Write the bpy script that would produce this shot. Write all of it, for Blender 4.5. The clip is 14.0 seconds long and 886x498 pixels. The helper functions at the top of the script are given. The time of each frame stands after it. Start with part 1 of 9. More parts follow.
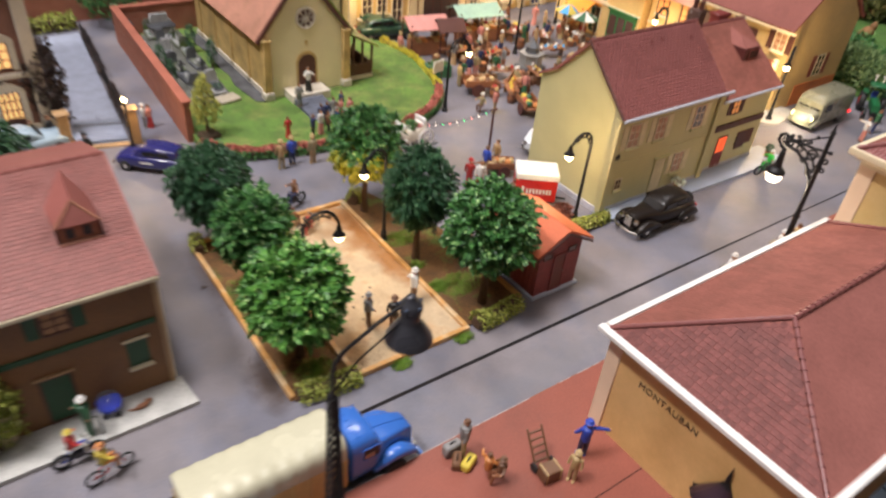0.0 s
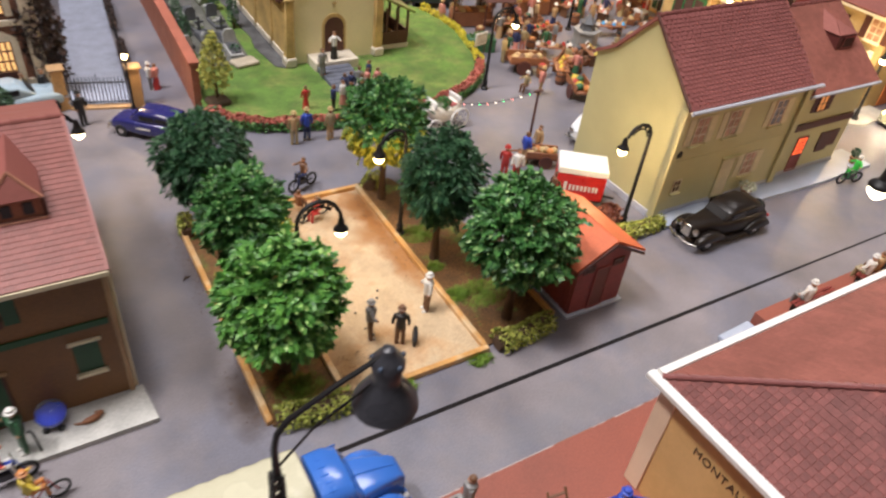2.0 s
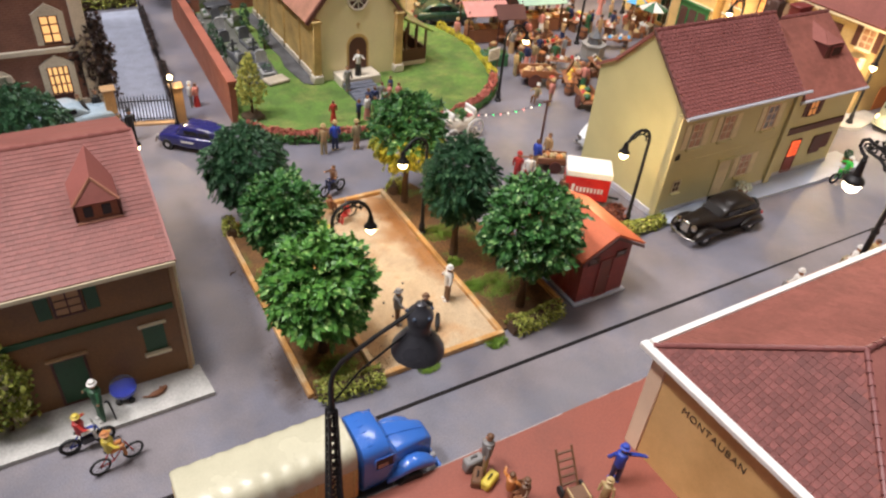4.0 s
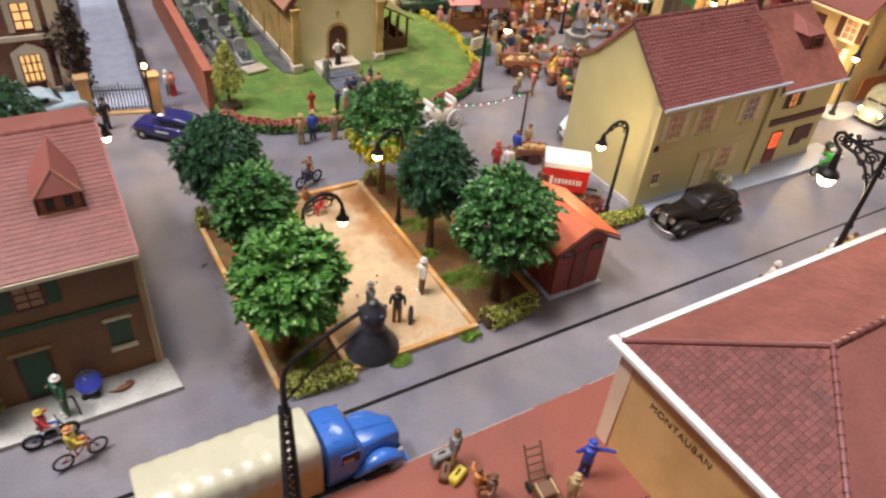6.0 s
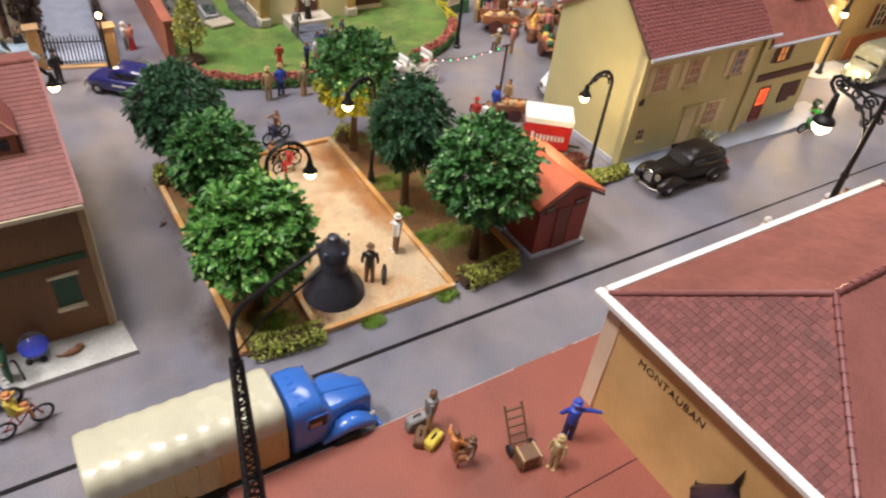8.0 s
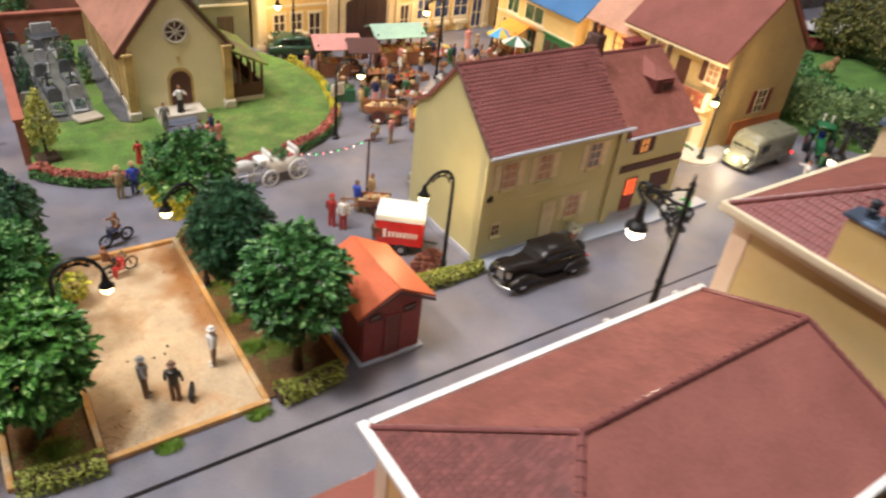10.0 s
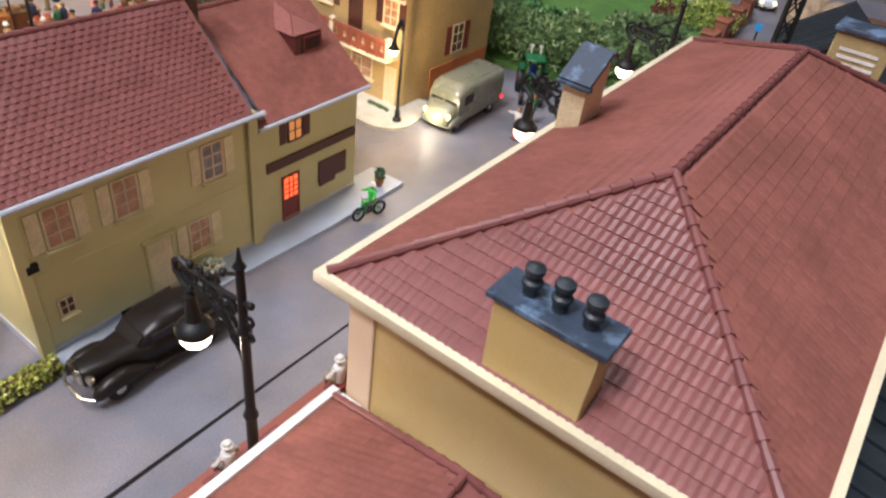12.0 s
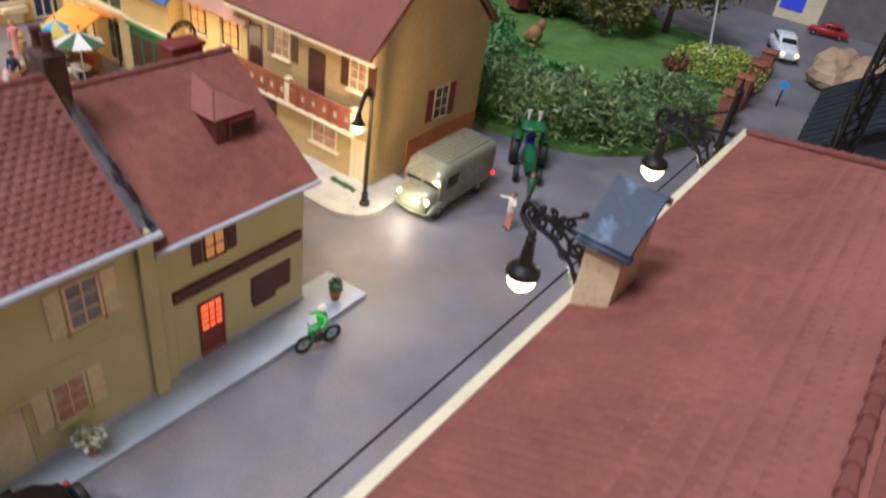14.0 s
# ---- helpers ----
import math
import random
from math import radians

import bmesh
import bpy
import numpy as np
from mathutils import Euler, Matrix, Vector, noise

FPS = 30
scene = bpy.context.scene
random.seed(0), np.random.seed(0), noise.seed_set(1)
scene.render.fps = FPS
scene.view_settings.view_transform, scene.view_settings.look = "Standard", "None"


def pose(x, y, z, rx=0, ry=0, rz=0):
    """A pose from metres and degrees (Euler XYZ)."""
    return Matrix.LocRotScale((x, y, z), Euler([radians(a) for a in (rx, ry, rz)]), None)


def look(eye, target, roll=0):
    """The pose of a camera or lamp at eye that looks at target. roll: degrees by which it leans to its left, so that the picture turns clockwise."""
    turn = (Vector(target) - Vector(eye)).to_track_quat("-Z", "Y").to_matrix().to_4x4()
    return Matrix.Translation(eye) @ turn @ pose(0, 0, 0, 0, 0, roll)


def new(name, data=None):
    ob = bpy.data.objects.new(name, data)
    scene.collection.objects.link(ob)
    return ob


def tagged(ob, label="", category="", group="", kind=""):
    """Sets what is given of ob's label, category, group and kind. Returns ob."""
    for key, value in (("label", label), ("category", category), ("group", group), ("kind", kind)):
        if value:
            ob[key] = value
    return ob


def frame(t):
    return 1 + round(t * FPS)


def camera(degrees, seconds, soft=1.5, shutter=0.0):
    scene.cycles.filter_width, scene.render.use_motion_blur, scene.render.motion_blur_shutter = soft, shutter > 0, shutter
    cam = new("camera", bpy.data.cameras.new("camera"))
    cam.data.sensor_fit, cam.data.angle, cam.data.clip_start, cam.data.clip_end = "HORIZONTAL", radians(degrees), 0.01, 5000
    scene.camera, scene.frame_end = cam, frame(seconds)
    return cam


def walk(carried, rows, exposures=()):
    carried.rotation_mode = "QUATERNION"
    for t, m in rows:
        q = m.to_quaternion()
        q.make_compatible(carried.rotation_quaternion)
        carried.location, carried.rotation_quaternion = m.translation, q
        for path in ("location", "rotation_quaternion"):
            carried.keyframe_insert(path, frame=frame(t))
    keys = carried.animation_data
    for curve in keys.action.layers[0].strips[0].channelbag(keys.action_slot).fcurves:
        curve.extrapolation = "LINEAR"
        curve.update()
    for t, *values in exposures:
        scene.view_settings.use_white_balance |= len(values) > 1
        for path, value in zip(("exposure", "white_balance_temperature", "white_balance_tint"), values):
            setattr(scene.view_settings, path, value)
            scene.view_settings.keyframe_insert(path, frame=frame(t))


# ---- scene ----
# A model railway town in HO scale: lengths below are those of the full-size original in metres, K makes model metres of them.
K = 1 / 87
cam = camera(64.3, 14.0, soft=2.35, shutter=0.9)
PATH = [
    (0, (-13.307, -15.059, 18.319), (-12.309, -13.787, 17.142), 5.6),
    (0.5, (-10.899, -13.118, 16.833), (-9.922, -11.868, 15.614), 6.7),
    (1, (-10.072, -12.254, 16.375), (-9.14, -10.972, 15.156), 7.2),
    (1.5, (-9.956, -11.965, 16.276), (-9.046, -10.672, 15.051), 7.4),
    (2, (-10.509, -12.26, 16.511), (-9.62, -10.961, 15.276), 7.2),
    (2.5, (-11.572, -12.941, 17.031), (-10.699, -11.618, 15.812), 6.5),
    (3, (-11.994, -13.615, 17.214), (-11.143, -12.278, 15.995), 5.5),
    (3.2, (-11.892, -13.886, 17.317), (-11.036, -12.544, 16.107), 5.2),
    (5.5, (-11.851, -14.503, 17.799), (-11.003, -13.16, 16.584), 5.6),
    (6, (-11.138, -14.431, 17.651), (-10.274, -13.115, 16.417), 5.9),
    (6.5, (-10.937, -13.993, 17.527), (-10.06, -12.698, 16.281), 6.8),
    (7, (-10.635, -14.015, 16.517), (-9.755, -12.75, 15.242), 6.3),
    (7.2, (-10.756, -13.971, 16.525), (-9.88, -12.715, 15.239), 6.5),
    (9.3, (-8.324, -14.354, 15.49), (-7.368, -13.08, 14.281), 7.6),
    (9.5, (-7.559, -14.531, 15.637), (-6.596, -13.236, 14.456), 7.2),
    (10, (-5.349, -15.3, 17.266), (-4.35, -13.983, 16.139), 7.0),
    (10.2, (-5.05, -15.744, 17.331), (-4.041, -14.432, 16.209), 6.8),
    (10.5, (-2.674, -15.543, 17.386), (-1.556, -14.292, 16.297), 4.8),
    (10.8, (1.054, -14.447, 16.716), (2.316, -13.336, 15.634), 3.6),
    (11, (3.291, -13.785, 16.865), (4.62, -12.77, 15.769), 3.2),
    (11.5, (5.306, -12.381, 15.427), (6.67, -11.476, 14.277), 6.4),
    (12, (5.312, -12.108, 15.304), (6.662, -11.254, 14.1), 8.1),
    (12.5, (3.485, -12.413, 15.647), (4.806, -11.547, 14.421), 8.5),
    (13, (4.391, -11.975, 16.391), (5.715, -11.094, 15.179), 7.1),
    (13.2, (6.036, -10.175, 16.631), (7.392, -9.266, 15.476), 5.3),
    (13.5, (9.693, -8.549, 15.78), (11.07, -7.653, 14.639), 6.1),
    (14, (11.068, -8.596, 14.399), (12.461, -7.727, 13.258), 9.0),
]
walk(cam, [(t, look(K * Vector(eye), K * Vector(target), roll)) for t, eye, target, roll in PATH], exposures=[(0.0, 0.0, 6500, 12), (7.0, 0.0, 6500, 12), (10.0, 0.0, 6500, 10), (11.0, -0.1, 6400, 10), (12.5, -0.05, 5850, 10), (14.0, -0.32, 5800, 10)])

# ---- light ----
world = bpy.data.worlds.new("world")
scene.world = world
world.use_nodes = True
world.node_tree.nodes["Background"].inputs["Color"].default_value = (1.0, 0.93, 0.84, 1)
world.node_tree.nodes["Background"].inputs["Strength"].default_value = 0.05
V = Vector


def area_lamp(name, x, y, z, sx, sy, watts, color, target):
    data = bpy.data.lights.new(name, "AREA")
    data.shape, data.size, data.size_y, data.energy, data.color = "RECTANGLE", sx, sy, watts, color
    ob = new(name, data)
    ob.matrix_world = look((x, y, z), target)
    return ob


# ceiling lights of the exhibition room: unseen, their number and places assumed
area_lamp("assumed_ceiling_light", -0.75, 0.15, 1.43, 0.42, 0.13, 20.5, (1.0, 0.965, 0.965), (0.0, 0.1, 0))
area_lamp("assumed_ceiling_light", -0.26, 0.16, 1.49, 0.40, 0.16, 14.0, (1.0, 0.965, 0.965), (-0.05, 0.1, 0))
area_lamp("assumed_ceiling_light", 0.75, 0.65, 1.45, 0.5, 0.3, 6.5, (1.0, 0.965, 0.965), (0.2, 0.1, 0))
# fill added on the -y side to brighten walls facing it
area_lamp("assumed_ceiling_light", -0.22, -0.5, 1.48, 0.7, 0.35, 4.2, (1.0, 0.965, 0.965), (0.1, 0.0, 0))


def bulb_light(x, y, z, watts, color=(1.0, 0.70, 0.36), parent=None):
    data = bpy.data.lights.new("bulb_light", "POINT")
    data.energy, data.color, data.shadow_soft_size = watts, color, 0.12 * K
    ob = new("bulb_light", data)
    ob.parent = parent
    ob.location = (K * x, K * y, K * z)
    return ob


# ---- materials ----
def nodes_of(name):
    m = bpy.data.materials.new(name)
    m.use_nodes = True
    return m, m.node_tree, m.node_tree.nodes["Principled BSDF"]


def mat(name, col, rough=0.6, var=0.18, scale=0.9, grain=14.0, gvar=0.12, bump=0.25, metal=0.0, rnd=0.0, island=0.0, spec=0.5, coat=0.0, col2=None, blotch=(0.55, 0.68), bscale=0.5):
    """Paint, plaster, stone or plastic with stains at a coarse scale and grain at a fine one."""
    m, nt, bsdf = nodes_of(name)
    N, L = nt.nodes.new, nt.links.new
    tc, mp = N("ShaderNodeTexCoord"), N("ShaderNodeMapping")
    mp.inputs["Scale"].default_value = (87, 87, 87)
    L(tc.outputs["Object"], mp.inputs["Vector"])
    n1, n2 = N("ShaderNodeTexNoise"), N("ShaderNodeTexNoise")
    n1.inputs["Scale"].default_value, n1.inputs["Detail"].default_value = scale, 5
    n2.inputs["Scale"].default_value, n2.inputs["Detail"].default_value = grain, 3
    L(mp.outputs["Vector"], n1.inputs["Vector"])
    L(mp.outputs["Vector"], n2.inputs["Vector"])
    value = None

    def level(socket, lo, hi, out_lo, out_hi):
        r = N("ShaderNodeMapRange")
        for key, v in (("From Min", lo), ("From Max", hi), ("To Min", out_lo), ("To Max", out_hi)):
            r.inputs[key].default_value = v
        L(socket, r.inputs["Value"])
        return r.outputs["Result"]

    def times(a, b):
        k = N("ShaderNodeMath")
        k.operation = "MULTIPLY"
        L(a, k.inputs[0])
        L(b, k.inputs[1])
        return k.outputs[0]

    value = times(level(n1.outputs["Fac"], 0.3, 0.7, 1 - var, 1 + var), level(n2.outputs["Fac"], 0.3, 0.7, 1 - gvar, 1 + gvar))
    if rnd:
        value = times(value, level(N("ShaderNodeObjectInfo").outputs["Random"], 0, 1, 1 - rnd, 1 + rnd))
    if island:
        value = times(value, level(N("ShaderNodeNewGeometry").outputs["Random Per Island"], 0, 1, 1 - island, 1 + island))
    mix = N("ShaderNodeVectorMath")
    mix.operation = "SCALE"
    mix.inputs[0].default_value = col
    L(value, mix.inputs["Scale"])
    shade = mix.outputs[0]
    if col2:
        n3, second, blend = N("ShaderNodeTexNoise"), N("ShaderNodeVectorMath"), N("ShaderNodeMix")
        n3.inputs["Scale"].default_value, n3.inputs["Detail"].default_value, n3.inputs["Roughness"].default_value = bscale, 6, 0.65
        L(mp.outputs["Vector"], n3.inputs["Vector"])
        second.operation = "SCALE"
        second.inputs[0].default_value = col2
        L(value, second.inputs["Scale"])
        blend.data_type = "VECTOR"
        L(level(n3.outputs["Fac"], blotch[0], blotch[1], 0, 1), blend.inputs[0])
        L(shade, blend.inputs[4])
        L(second.outputs[0], blend.inputs[5])
        shade = blend.outputs[1]
    L(shade, bsdf.inputs["Base Color"])
    L(level(n1.outputs["Fac"], 0.3, 0.7, rough - 0.08, min(1, rough + 0.08)), bsdf.inputs["Roughness"])
    bsdf.inputs["Metallic"].default_value = metal
    bsdf.inputs["Specular IOR Level"].default_value = spec
    bsdf.inputs["Coat Weight"].default_value = coat
    if bump:
        b = N("ShaderNodeBump")
        b.inputs["Strength"].default_value, b.inputs["Distance"].default_value = bump, 0.03 * K
        L(n2.outputs["Fac"], b.inputs["Height"])
        L(b.outputs["Normal"], bsdf.inputs["Normal"])
    return m


def leaf_mat(name, dark, light, rough=0.6, tip=None):
    """Foliage flock: every flake has its own tone; tip gives a third colour to some."""
    m, nt, bsdf = nodes_of(name)
    N, L = nt.nodes.new, nt.links.new
    ramp = N("ShaderNodeValToRGB")
    ramp.color_ramp.elements[0].color, ramp.color_ramp.elements[1].color = (*dark, 1), (*light, 1)
    if tip:
        e = ramp.color_ramp.elements.new(0.88)
        e.color = (*light, 1)
        ramp.color_ramp.elements[2].color = (*tip, 1)
    L(N("ShaderNodeNewGeometry").outputs["Random Per Island"], ramp.inputs["Fac"])
    L(ramp.outputs["Color"], bsdf.inputs["Base Color"])
    bsdf.inputs["Roughness"].default_value = rough
    return m


def brick_mat(name, col, col2, mortar, w, h, joint=0.02, rough=0.7, offset=0.5, bump=0.5, axis=None):
    """Courses too fine to be pieces. axis 'x': on faces that look along x."""
    m, nt, bsdf = nodes_of(name)
    N, L = nt.nodes.new, nt.links.new
    tc, mp, bt, b = N("ShaderNodeTexCoord"), N("ShaderNodeMapping"), N("ShaderNodeTexBrick"), N("ShaderNodeBump")
    sp, cb, sm = N("ShaderNodeSeparateXYZ"), N("ShaderNodeCombineXYZ"), N("ShaderNodeMath")
    mp.inputs["Scale"].default_value = (87, 87, 87)
    L(tc.outputs["Object"], mp.inputs["Vector"])
    L(mp.outputs["Vector"], sp.inputs[0])
    sm.operation = "ADD"
    L(sp.outputs["X"], sm.inputs[0])
    L(sp.outputs["Y"], sm.inputs[1])
    L(sm.outputs[0], cb.inputs["X"])
    L(sp.outputs["Z"], cb.inputs["Y"])
    L(cb.outputs[0], bt.inputs["Vector"])
    for key, v in (("Color1", (*col, 1)), ("Color2", (*col2, 1)), ("Mortar", (*mortar, 1)), ("Scale", 1.0), ("Mortar Size", joint), ("Brick Width", w), ("Row Height", h), ("Mortar Smooth", 0.2)):
        bt.inputs[key].default_value = v
    bt.offset = offset
    n = N("ShaderNodeTexNoise")
    n.inputs["Scale"].default_value, n.inputs["Detail"].default_value = 1.2, 6
    L(mp.outputs["Vector"], n.inputs["Vector"])
    r = N("ShaderNodeMapRange")
    r.inputs["From Min"].default_value, r.inputs["From Max"].default_value, r.inputs["To Min"].default_value, r.inputs["To Max"].default_value = 0.3, 0.7, 0.8, 1.2
    L(n.outputs["Fac"], r.inputs["Value"])
    s = N("ShaderNodeVectorMath")
    s.operation = "SCALE"
    L(bt.outputs["Color"], s.inputs[0])
    L(r.outputs["Result"], s.inputs["Scale"])
    L(s.outputs[0], bsdf.inputs["Base Color"])
    b.invert = True
    b.inputs["Strength"].default_value, b.inputs["Distance"].default_value = bump, 0.02 * K
    L(bt.outputs["Fac"], b.inputs["Height"])
    L(b.outputs["Normal"], bsdf.inputs["Normal"])
    bsdf.inputs["Roughness"].default_value = rough
    return m


def glow(name, col, strength):
    m, nt, bsdf = nodes_of(name)
    bsdf.inputs["Base Color"].default_value = (*col, 1)
    bsdf.inputs["Emission Color"].default_value = (*col, 1)
    bsdf.inputs["Emission Strength"].default_value = strength
    return m


def glass_mat(name, col, rough=0.08):
    m, nt, bsdf = nodes_of(name)
    bsdf.inputs["Base Color"].default_value = (*col, 1)
    bsdf.inputs["Roughness"].default_value = rough
    bsdf.inputs["Coat Weight"].default_value = 0.6
    return m


ASPHALT = mat("grey_road_card", (0.150, 0.147, 0.178), 0.46, var=0.24, scale=0.35, grain=22, gvar=0.20, bump=0.25, col2=(0.190, 0.170, 0.180), blotch=(0.44, 0.58), bscale=0.2)


def stain_and_tint(m, spots):
    """Soil stains and other patches of colour on a surface: each spot is (x, y, half width, half length, strength,
    colour), with a ragged edge.
    """
    nt = m.node_tree
    N, L = nt.nodes.new, nt.links.new
    bsdf = nt.nodes["Principled BSDF"]
    tc, mp, n = N("ShaderNodeTexCoord"), N("ShaderNodeMapping"), N("ShaderNodeTexNoise")
    mp.inputs["Scale"].default_value = (87, 87, 87)
    n.inputs["Scale"].default_value, n.inputs["Detail"].default_value = 1.6, 6
    L(tc.outputs["Object"], mp.inputs["Vector"])
    L(mp.outputs["Vector"], n.inputs["Vector"])
    for x, y, hw, hl, k, col in spots:
        shade = bsdf.inputs["Base Color"].links[0].from_socket
        a, b, d, add, r, mix = N("ShaderNodeVectorMath"), N("ShaderNodeVectorMath"), N("ShaderNodeVectorMath"), N("ShaderNodeMath"), N("ShaderNodeMapRange"), N("ShaderNodeMix")
        a.operation, b.operation, d.operation, add.operation = "SUBTRACT", "DIVIDE", "LENGTH", "ADD"
        L(mp.outputs["Vector"], a.inputs[0])
        a.inputs[1].default_value = (x, y, 0)
        L(a.outputs[0], b.inputs[0])
        b.inputs[1].default_value = (hw, hl, 100)
        L(b.outputs[0], d.inputs[0])
        L(d.outputs["Value"], add.inputs[0])
        L(n.outputs["Fac"], add.inputs[1])
        for key, v in (("From Min", 1.6), ("From Max", 0.7), ("To Min", 0.0), ("To Max", k)):
            r.inputs[key].default_value = v
        L(add.outputs[0], r.inputs["Value"])
        mix.data_type = "VECTOR"
        L(r.outputs["Result"], mix.inputs[0])
        L(shade, mix.inputs[4])
        mix.inputs[5].default_value = col
        L(mix.outputs[1], bsdf.inputs["Base Color"])


# darker by the left court board and hut front, paler on lane and street
stain_and_tint(ASPHALT, [(-7.5, 1.2, 0.75, 1.7, 0.85, (0.055, 0.032, 0.02)), (-7.2, 7.6, 0.45, 2.6, 0.5, (0.09, 0.055, 0.035)), (-9.0, 11.5, 1.2, 3.0, 0.5, (0.26, 0.215, 0.19)), (-8.6, 6.0, 0.9, 3.0, 0.35, (0.25, 0.215, 0.20)), (4.6, -0.2, 1.8, 0.5, 0.35, (0.07, 0.05, 0.045)), (24.5, 1.2, 3.0, 1.2, 0.3, (0.29, 0.275, 0.27)), (2.0, -3.2, 6.0, 0.7, 0.35, (0.15, 0.15, 0.17))])
JOINT = mat("black_groove", (0.010, 0.008, 0.008), 0.8, bump=0.1, spec=0.15)
FORECOURT = mat("red_brown_pavement", (0.245, 0.070, 0.045), 0.6, var=0.14, scale=0.5, grain=18, bump=0.2)
KERBSTONE = mat("pale_pavement", (0.46, 0.45, 0.42), 0.65, var=0.16, scale=1.5, grain=12)
KERBBLUE = mat("blue_grey_pavement", (0.38, 0.43, 0.53), 0.5, var=0.10, scale=0.8, grain=12, gvar=0.05, bump=0.1)
SAND = mat("sand", (0.50, 0.375, 0.235), 0.9, var=0.16, scale=0.9, grain=28, gvar=0.2, bump=0.5, col2=(0.40, 0.21, 0.085), blotch=(0.50, 0.70), bscale=0.42)
stain_and_tint(SAND, [(-0.35, 7.6, 0.8, 3.4, 1.0, (0.30, 0.125, 0.035)), (-0.85, 6.9, 0.75, 0.8, 0.8, (0.34, 0.16, 0.055)), (-0.35, 5.0, 0.65, 1.9, 1.0, (0.29, 0.12, 0.032)), (-0.55, 8.9, 0.9, 1.0, 0.9, (0.28, 0.12, 0.035)), (-1.7, 8.2, 0.7, 0.5, 0.6, (0.32, 0.17, 0.07)), (-2.5, 9.6, 2.2, 0.45, 0.7, (0.40, 0.19, 0.06)), (-0.3, 4.5, 0.3, 2.5, 0.55, (0.40, 0.20, 0.075)), (-4.5, 1.2, 0.6, 1.4, 0.6, (0.33, 0.17, 0.07)), (-2.6, 2.0, 0.8, 0.8, 0.3, (0.36, 0.22, 0.11))])
PLANK = mat("varnished_pine_board", (0.52, 0.27, 0.085), 0.45, var=0.22, scale=1.4, grain=9, bump=0.2, col2=(0.62, 0.48, 0.30), blotch=(0.47, 0.60), bscale=0.3)
SOIL = mat("brown_grass_soil", (0.135, 0.066, 0.022), 0.9, var=0.4, scale=1.1, grain=12, gvar=0.4, bump=0.8, col2=(0.12, 0.15, 0.03), blotch=(0.53, 0.62), bscale=0.6)
LAWN = mat("green_flock_lawn", (0.092, 0.172, 0.030), 0.9, var=0.30, scale=1.3, grain=14, gvar=0.40, bump=1.0, col2=(0.165, 0.20, 0.05), blotch=(0.46, 0.68), bscale=0.8)
YELLOW = mat("yellow_wall_plastic", (0.52, 0.475, 0.242), 0.5, var=0.06, scale=0.8, grain=20, gvar=0.03, bump=0.08)
CREAM = mat("cream_wall_plastic", (0.72, 0.46, 0.19), 0.5, var=0.07, scale=0.6, grain=20, gvar=0.04, bump=0.08, col2=(0.56, 0.34, 0.125), blotch=(0.45, 0.7), bscale=0.28)
STATIONWALL = mat("yellow_cream_station_plastic", (0.66, 0.49, 0.225), 0.5, var=0.08, scale=0.6, grain=20, gvar=0.04, bump=0.08, col2=(0.54, 0.37, 0.14), blotch=(0.42, 0.66), bscale=0.3)
CHIMNEYPALE = mat("pale_chimney_plastic", (0.68, 0.54, 0.33), 0.5, var=0.10, scale=1.2, bump=0.1)
PALE = mat("pale_quoin_plastic", (0.76, 0.57, 0.40), 0.5, var=0.06, grain=20, gvar=0.04, bump=0.08)
WHITE = mat("white_plastic", (0.76, 0.74, 0.70), 0.45, var=0.05, grain=16, gvar=0.04, bump=0.08)
OFFWHITE = mat("cream_cornice_plastic", (0.74, 0.64, 0.44), 0.45, var=0.07, grain=16, gvar=0.05, bump=0.08)
ROOFRED = mat("brown_red_roof_plastic", (0.262, 0.100, 0.083), 0.85, var=0.12, scale=0.7, grain=10, gvar=0.08, bump=0.25, spec=0.12)
TILEPLAIN = mat("matt_brown_red_roof_tile", (0.238, 0.088, 0.068), 0.8, var=0.14, scale=0.8, grain=10, gvar=0.08, bump=0.15, island=0.08, spec=0.12)
TILE = mat("brown_red_roof_tile", (0.215, 0.076, 0.070), 0.33, var=0.12, scale=0.8, grain=10, gvar=0.06, bump=0.1, rnd=0.08, island=0.06, spec=0.5)
TILESATIN = mat("satin_brown_red_roof_tile", (0.180, 0.060, 0.052), 0.62, var=0.2, scale=0.8, grain=12, gvar=0.14, bump=0.2, rnd=0.2, island=0.2, spec=0.22)
TILEPINK = mat("rose_roof_tile", (0.235, 0.078, 0.064), 0.42, var=0.10, scale=0.8, grain=10, gvar=0.06, bump=0.1, rnd=0.12, island=0.10)
CHURCHROOF = mat("faded_rose_roof", (0.42, 0.20, 0.135), 0.7, var=0.14, scale=0.9, grain=9, bump=0.3, col2=(0.30, 0.15, 0.09), blotch=(0.5, 0.66), bscale=0.6)
ROOFPINK = mat("rose_roof_plastic", (0.26, 0.092, 0.075), 0.5, var=0.10, scale=0.8, grain=10, gvar=0.06, bump=0.1)
GUTTER = mat("blue_grey_gutter_plastic", (0.45, 0.46, 0.52), 0.4, var=0.08, bump=0.05)
SLATE = mat("slate_blue_plastic", (0.035, 0.050, 0.080), 0.58, var=0.3, scale=1.6, grain=8, bump=0.2, col2=(0.125, 0.185, 0.28), blotch=(0.52, 0.62), bscale=1.7)
SLATEDARK = mat("dark_slate_plastic", (0.025, 0.032, 0.040), 0.45, var=0.25, scale=1.2, bump=0.2)
ORANGEROOF = mat("orange_roof_plastic", (0.56, 0.125, 0.045), 0.5, var=0.12, scale=0.8, grain=18, bump=0.2)
HUTRED = mat("dark_red_hut_boards", (0.21, 0.04, 0.035), 0.55, var=0.15, scale=0.9, grain=9, bump=0.2)
